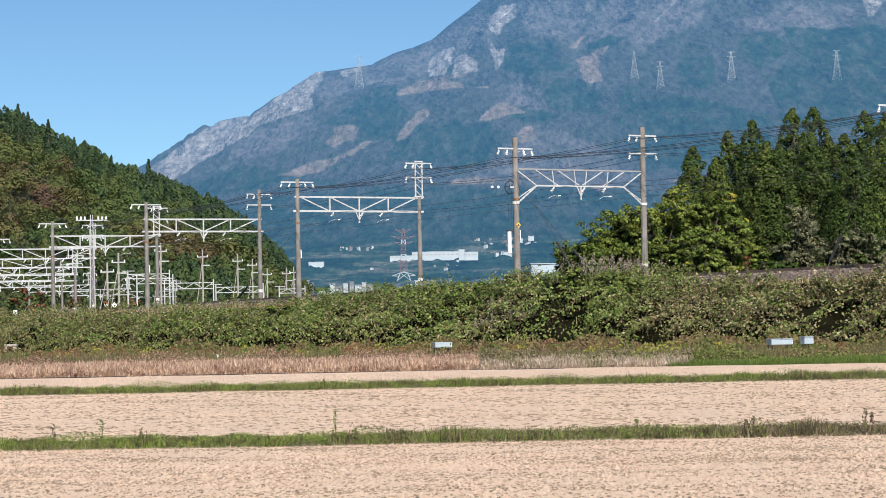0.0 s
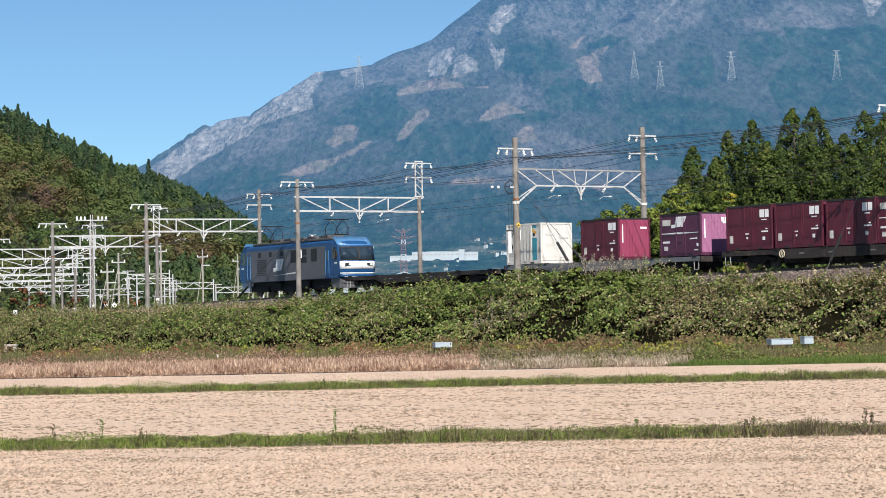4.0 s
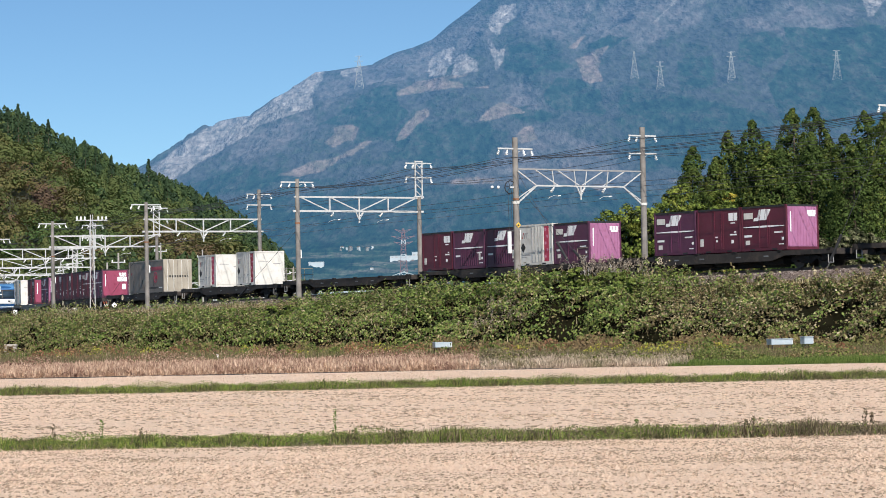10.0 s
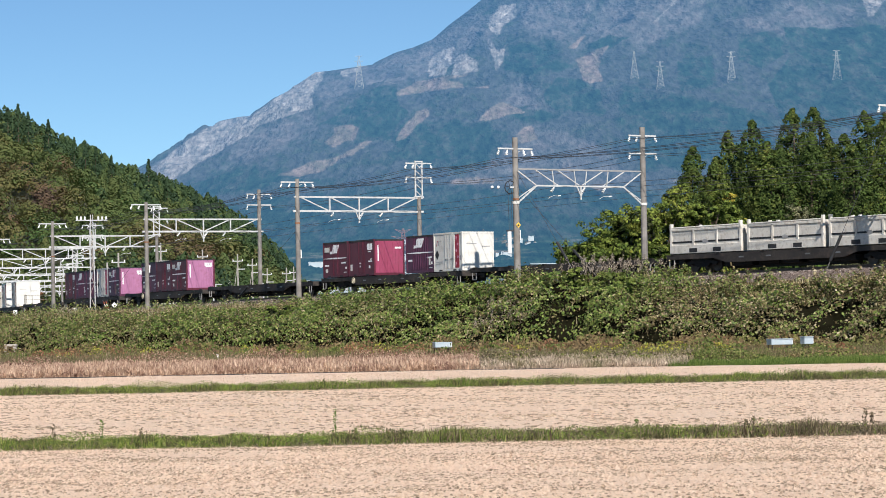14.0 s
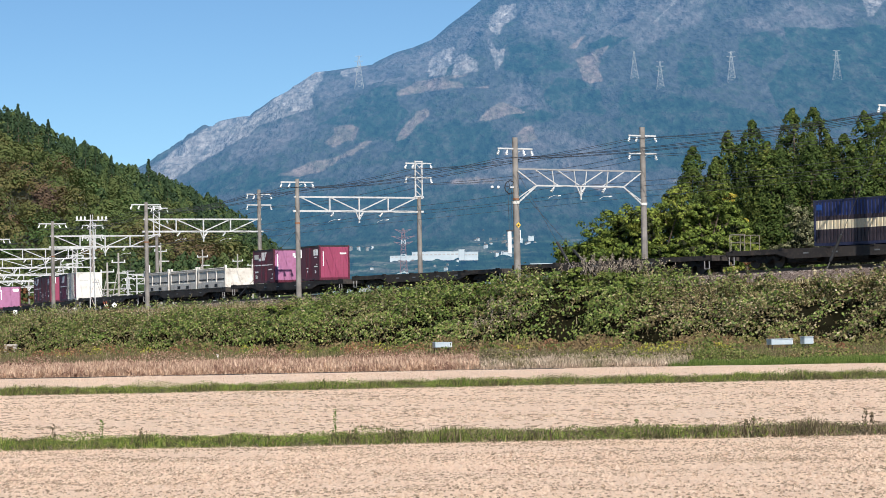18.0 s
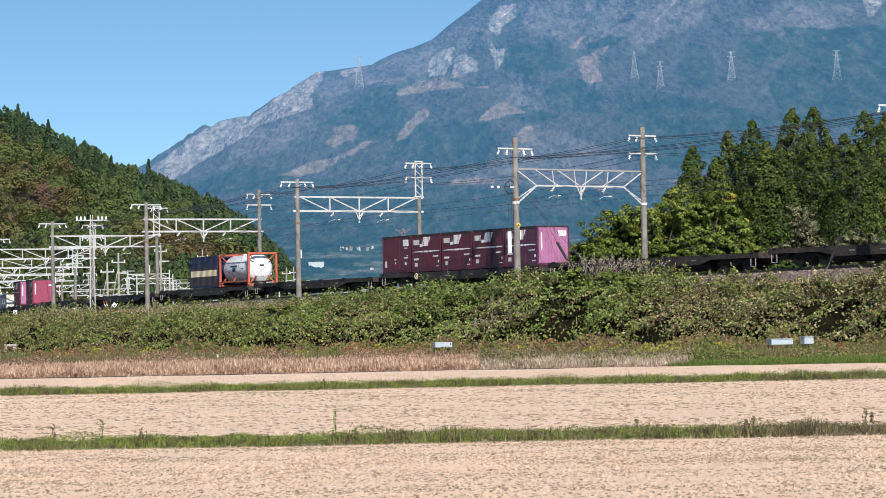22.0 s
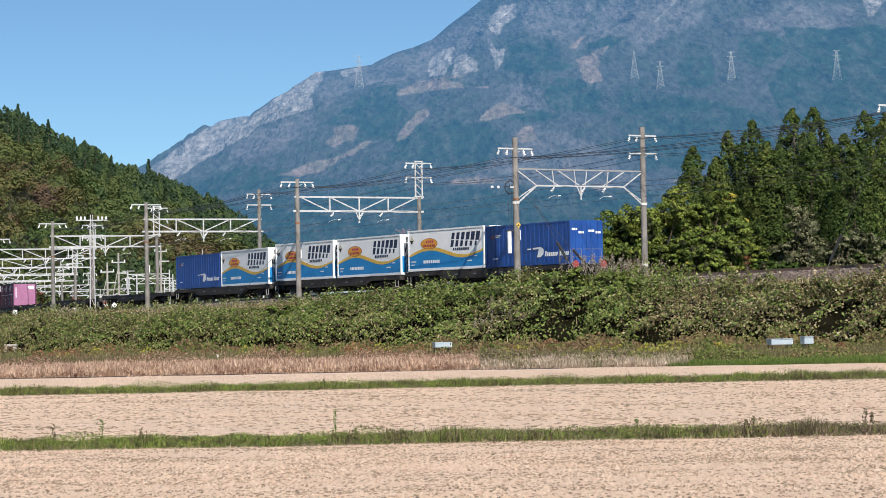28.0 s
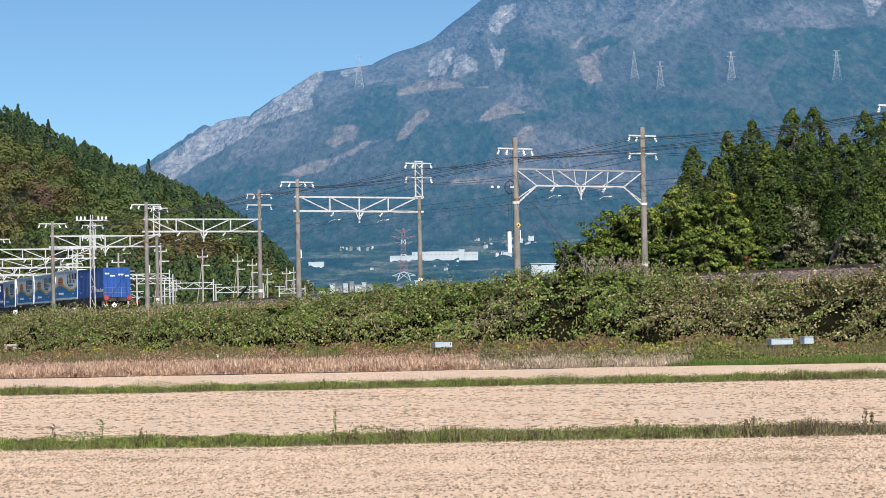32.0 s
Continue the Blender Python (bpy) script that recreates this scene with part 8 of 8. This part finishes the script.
def crate(x, y, z, w, d, h, rz, label, legs=True):
    r = root("utility_box", pose(x, y, z, 0, 0, rz), label, "utility box", "boxes below the bank")
    part("body", box(-w / 2, w / 2, -d / 2, d / 2, 0, h, 0.02), M_PALEB, r)
    part("lid", box(-w / 2 - 0.02, w / 2 + 0.02, -d / 2 - 0.02, d / 2 + 0.02, h, h + 0.04, 0.01), M_PALEB, r)
    part("end_plate", box(w / 2, w / 2 + 0.015, -d / 2 + 0.02, d / 2 - 0.02, 0.02, h - 0.02), M_WHITE, r, "white end plate")
    if legs:
        for sx in (-1, 1):
            for sy in (-1, 1):
                part("leg", box(sx * (w / 2 - 0.06) - 0.02, sx * (w / 2 - 0.06) + 0.02, sy * (d / 2 - 0.06) - 0.02, sy * (d / 2 - 0.06) + 0.02, -0.5, 0), M_UNDER, r)


crate(at_sight(-5, 112), 112, 0.52, 0.75, 0.5, 0.2, 14, "pale blue-grey metal box with white end")
crate(at_sight(592, 108), 108, 0.4, 0.95, 0.7, 0.22, 10, "pale blue metal trough on legs")
crate(at_sight(640, 107), 107, 0.42, 0.42, 0.4, 0.28, 20, "small white and blue cabinet on legs")
r = root("marker_post", Matrix.Translation((at_sight(-402, 112), 112, 0.0)), "short white marker post with a cap", "marker post")
part("post", box(-0.035, 0.035, -0.035, 0.035, -0.1, 0.36), M_WHITE, r)
part("cap", box(-0.055, 0.055, -0.05, 0.05, 0.36, 0.42, 0.02), M_WHITE, r)

# ---- concrete outlet at the bank foot ----
r = root("concrete_outlet", Matrix.Translation((at_sight(-768, 148), 148, 0.25)), "weathered concrete drain outlet in the creepers", "drain outlet")
part("wall", box(-0.35, -0.15, -0.2, 0.3, -0.6, 0.5, 0.04), M_SLEEPER, r)
part("wall", box(0.15, 0.35, -0.2, 0.3, -0.6, 0.45, 0.04), M_SLEEPER, r)
part("lintel", box(-0.36, 0.36, -0.22, 0.3, 0.45, 0.6, 0.04), M_SLEEPER, r)

# ================= far pylons, works and houses =================
M_PYLON = surf("pylon_steel", (0.27, 0.32, 0.36), (0.34, 0.39, 0.43), 0.1, 0.6)
# haze is mixed into the paint: pylon red greyed, far walls dimmed
M_PYRED = surf("hazed_pylon_red", (0.16, 0.12, 0.15), (0.2, 0.15, 0.18), 0.1, 0.6)
M_HOUSE = surf("hazed_house_wall", (0.14, 0.17, 0.19), (0.22, 0.25, 0.27), 0.1, 0.7)
M_ROOFS = surf("house_roof", (0.12, 0.12, 0.13), (0.2, 0.19, 0.19), 0.3, 0.8)
M_WALLS = surf("hazed_white_wall", (0.36, 0.42, 0.46), (0.44, 0.5, 0.53), 0.1, 0.7)
M_SHED = surf("pale_blue_cladding", (0.36, 0.44, 0.5), (0.44, 0.52, 0.57), 0.3, 0.6)


def on_slope(sx, sz):
    """The nearest point of the mountain's face behind a given line of sight."""
    d = (SXM - sx) ** 2 + (SZM - sz) ** 2
    j = int(np.argmin(np.where(YM > 4350, 1e9, d)))
    return float(XM.flat[j]), float(YM.flat[j]), float(ZMM.flat[j])


def pylon(m, h, w, label, mats, name="pylon", arms=3, wide=0.16):
    r = root(name, m, label, "pylon", "pylons")
    lv = [0, 0.16, 0.3, 0.42, 0.52, 0.61, 0.7, 0.78, 0.86, 0.93, 1.0]

    def half(t):
        return w * (1 - t) ** 1.15 * 0.5 + h * 0.018
    th = h * 0.006
    for i, (a, b) in enumerate(zip(lv, lv[1:])):
        seg = bmesh.new()
        p, q = half(a), half(b)
        for sx in (-1, 1):
            for sy in (-1, 1):
                add_beam(seg, (sx * p, sy * p, a * h), (sx * q, sy * q, b * h), th, th)
            add_beam(seg, (sx * p, -p, a * h), (-sx * q, -q, b * h), th * 0.7, th * 0.7)
            add_beam(seg, (sx * p, p, a * h), (-sx * q, q, b * h), th * 0.7, th * 0.7)
        add_beam(seg, (-q, -q, b * h), (q, -q, b * h), th * 0.7, th * 0.7)
        tagged(part("tower_section", seg, mats[i % len(mats)], r), kind="stuff")
    for k in range(arms):
        z = h * (0.98 - 0.15 * k)
        a = bmesh.new()
        ww = h * wide * (0.8 + 0.12 * (k % 2))
        for sx in (-1, 1):
            add_beam(a, (0, 0, z), (sx * ww, 0, z + h * 0.015), th, th)
            add_beam(a, (0, 0, z - h * 0.03), (sx * ww, 0, z + h * 0.015), th, th)
        part("cross_arm", a, mats[0], r)
    return r


for sx, sz, hp in ((-143, 420, 60), (346, 428, 50), (392, 407, 52), (517, 420, 56), (704, 418, 54)):
    x, y, z = on_slope(sx, sz)
    h = hp / 4485 * y
    pylon(Matrix.Translation((x, y, z - 2)), h, h * 0.24, "pale grey steel transmission pylon on the mountain", [M_PYLON], arms=0 if sx == 346 else 3)

# red and white pylon in the valley: narrow tower on splayed legs, wide arms at the top
Y_P = 1350.0
bx, bz = sight(715, 497)
r = root("valley_pylon", Matrix.Translation((bx / 4485 * Y_P, Y_P, bz / 4485 * Y_P + 1.6)), "red and white lattice transmission pylon in the valley", "pylon", "pylons")
PX = Y_P / 4485
lv = [0, 14, 26, 36, 46, 55, 64, 72, 80, 92]
hw = [12, 6.5, 5.5, 5, 4.6, 4.2, 3.8, 3.4, 2.8, 1.6]
for i in range(9):
    seg = bmesh.new()
    p, q, z0, z1 = hw[i] * PX, hw[i + 1] * PX, lv[i] * PX, lv[i + 1] * PX
    for sx in (-1, 1):
        for sy in (-1, 1):
            add_beam(seg, (sx * p, sy * p, z0), (sx * q, sy * q, z1), 0.28, 0.28)
        add_beam(seg, (sx * p, -p, z0), (-sx * q, -q, z1), 0.2, 0.2)
        add_beam(seg, (sx * p, p, z0), (-sx * q, q, z1), 0.2, 0.2)
    add_beam(seg, (-q, -q, z1), (q, -q, z1), 0.24, 0.24)
    tagged(part("tower_section", seg, M_PYRED if i in (1, 2, 4, 5, 7, 8) else M_WALLS, r), kind="stuff")
for k, (z, wd) in enumerate(((88, 15), (76, 21), (66, 17))):
    a = bmesh.new()
    for sx in (-1, 1):
        add_beam(a, (0, 0, z * PX), (sx * wd * PX, 0, (z + 3) * PX), 0.26, 0.26)
        add_beam(a, (0, 0, (z - 5) * PX), (sx * wd * PX, 0, (z + 3) * PX), 0.22, 0.22)
        for u in (0.35, 0.7):
            add_beam(a, (sx * u * wd * PX, 0, (z + 3 * u) * PX), (sx * u * wd * PX, 0, (z - 5 + 8 * u) * PX), 0.16, 0.16)
    part("cross_arm", a, M_PYRED, r)
a = bmesh.new()
for sx in (-1, 1):
    add_beam(a, (0, 0, 16 * PX), (sx * 21 * PX, 0, 9 * PX), 0.3, 0.3)
    add_beam(a, (sx * 6 * PX, 0, 8 * PX), (sx * 21 * PX, 0, 9 * PX), 0.3, 0.3)
part("cross_arm", a, M_WALLS, r)

# ---- far works, town and village ----


def far_block(px0, px1, py0, py1, y, d, label, roof=0.25, paint=None, bays=0):
    """A far flat-roofed building that fills a given stretch of the view at y metres."""
    (b0, z0), (b1, z1) = sight(px0, py1), sight(px1, py0)
    if y > 1500:
        y = on_slope((b0 + b1) / 2, z0)[1] - 20
    w, h = (b1 - b0) / 4485 * y, (z1 - z0) / 4485 * y
    r = root("far_building", Matrix.Translation(((b0 + b1) / 2 / 4485 * y, y, z0 / 4485 * y + 1.6)), label, "building", "buildings of the far valley")
    m = paint or M_WALLS
    part("wall", box(-w / 2, w / 2, 0, d, -2.6, h), m, r)
    part("roof", box(-w / 2 - 0.2, w / 2 + 0.2, -0.2, d + 0.2, h, h + roof), m, r)
    for k in range(bays):
        x = -w / 2 + (k + 0.5) * w / bays
        part("window", box(x - w / bays * 0.32, x + w / bays * 0.32, -0.08, 0.0, h * 0.35, h * 0.6), M_TRIMGREY, r)
    return r


far_block(729, 812, 445, 456, 1950, 20, "long low white factory hall on the far slope", bays=11)
far_block(812, 822, 442, 455, 1952, 18, "white factory tower wing on the far slope")
far_block(822, 846, 446, 455, 1950, 18, "white factory annex on the far slope", bays=4)
far_block(690, 729, 453, 458, 1940, 14, "low pale factory shed on the far slope", bays=5)
far_block(913, 925, 422, 427, 2050, 6, "white village building under the slope", 0.2, None, 3)
far_block(935, 945, 418, 421, 2080, 5, "small pale village building under the slope")
far_block(546, 573, 464, 469, 1900, 8, "low pale greenhouse block on the far slope")
far_block(941, 992, 467, 500, 420, 6, "pale blue flat-roofed building beyond the line", 0.12, M_SHED)
for px0, px1, py0, col in ((584, 592, 503, 0), (594, 606, 506, 1), (608, 616, 502, 0), (619, 626, 499, 1), (628, 638, 505, 0), (641, 648, 500, 0), (650, 660, 504, 1), (535, 546, 497, 0), (547, 555, 501, 1), (486, 494, 499, 0), (735, 742, 497, 0), (756, 774, 497, 1), (836, 844, 500, 1), (795, 800, 494, 1)):
    far_block(px0, px1, py0, 520, 900, 6, "pale building of the town across the valley", 0.15, M_HOUSE if col else M_WALLS, 2)


def house(x, y, z, w, rz, m):
    r = root("house", Matrix.Translation((x, y, z)) @ Matrix.Rotation(rz, 4, "Z"), "small far house with a grey pitched roof", "house", "houses of the far village")
    part("wall", box(-w / 2, w / 2, -w * 0.35, w * 0.35, -3, w * 0.4), m, r)
    rf = prism([(-w * 0.55, w * 0.4), (w * 0.55, w * 0.4), (0, w * 0.68)], -w * 0.38, w * 0.38)
    part("roof", rf, M_ROOFS, r)
    part("window", box(-w * 0.1, w * 0.1, -w * 0.36, -w * 0.35, w * 0.1, w * 0.25), M_TRIMGREY, r)


for i in range(76):
    if i < 38:   # village under the slope
        px, py = rng.uniform(838, 952), rng.normal(427, 5)
    elif i < 52:
        px, py = rng.uniform(862, 905), rng.normal(449, 2)
    elif i < 64:   # string of houses on the slope
        px, py = rng.uniform(600, 662), rng.normal(440, 1.6)
    else:
        px, py = rng.uniform(640, 830), rng.normal(468, 7)
    sx, sz = sight(px, py)
    y = on_slope(sx, sz)[1]
    house(sx / 4485 * y, y, sz / 4485 * y + 1.6, rng.uniform(1.1, 3.0), rng.uniform(-0.9, 0.9), M_WALLS if rng.random() < 0.5 else M_HOUSE)
# far thickets in the valley
n = 9000
bx = rng.uniform(-260, 300, n)
y = rng.uniform(700, 1300, n)
c = np.stack([bx / 4485 * y, y, (y - 700) * 0.03 + 9 * rng.random(n) * np.clip(0.4 + fbm(bx / 15, y / 60, 0.9, 3, 36), 0, 1.2)], -1)
tagged(new("valley_thicket", tree_layer(leaves("valley_thicket", c, np.tile(np.array([0.2, -0.6, 0.7]), (n, 1)), 1.0, FAR_BROAD, 0.6), np.clip(0.1 + 0.3 * fbm(bx / 15, y / 60, 0.9, 3, 37), 0, 1))), "olive thickets across the valley", kind="stuff")


motions()
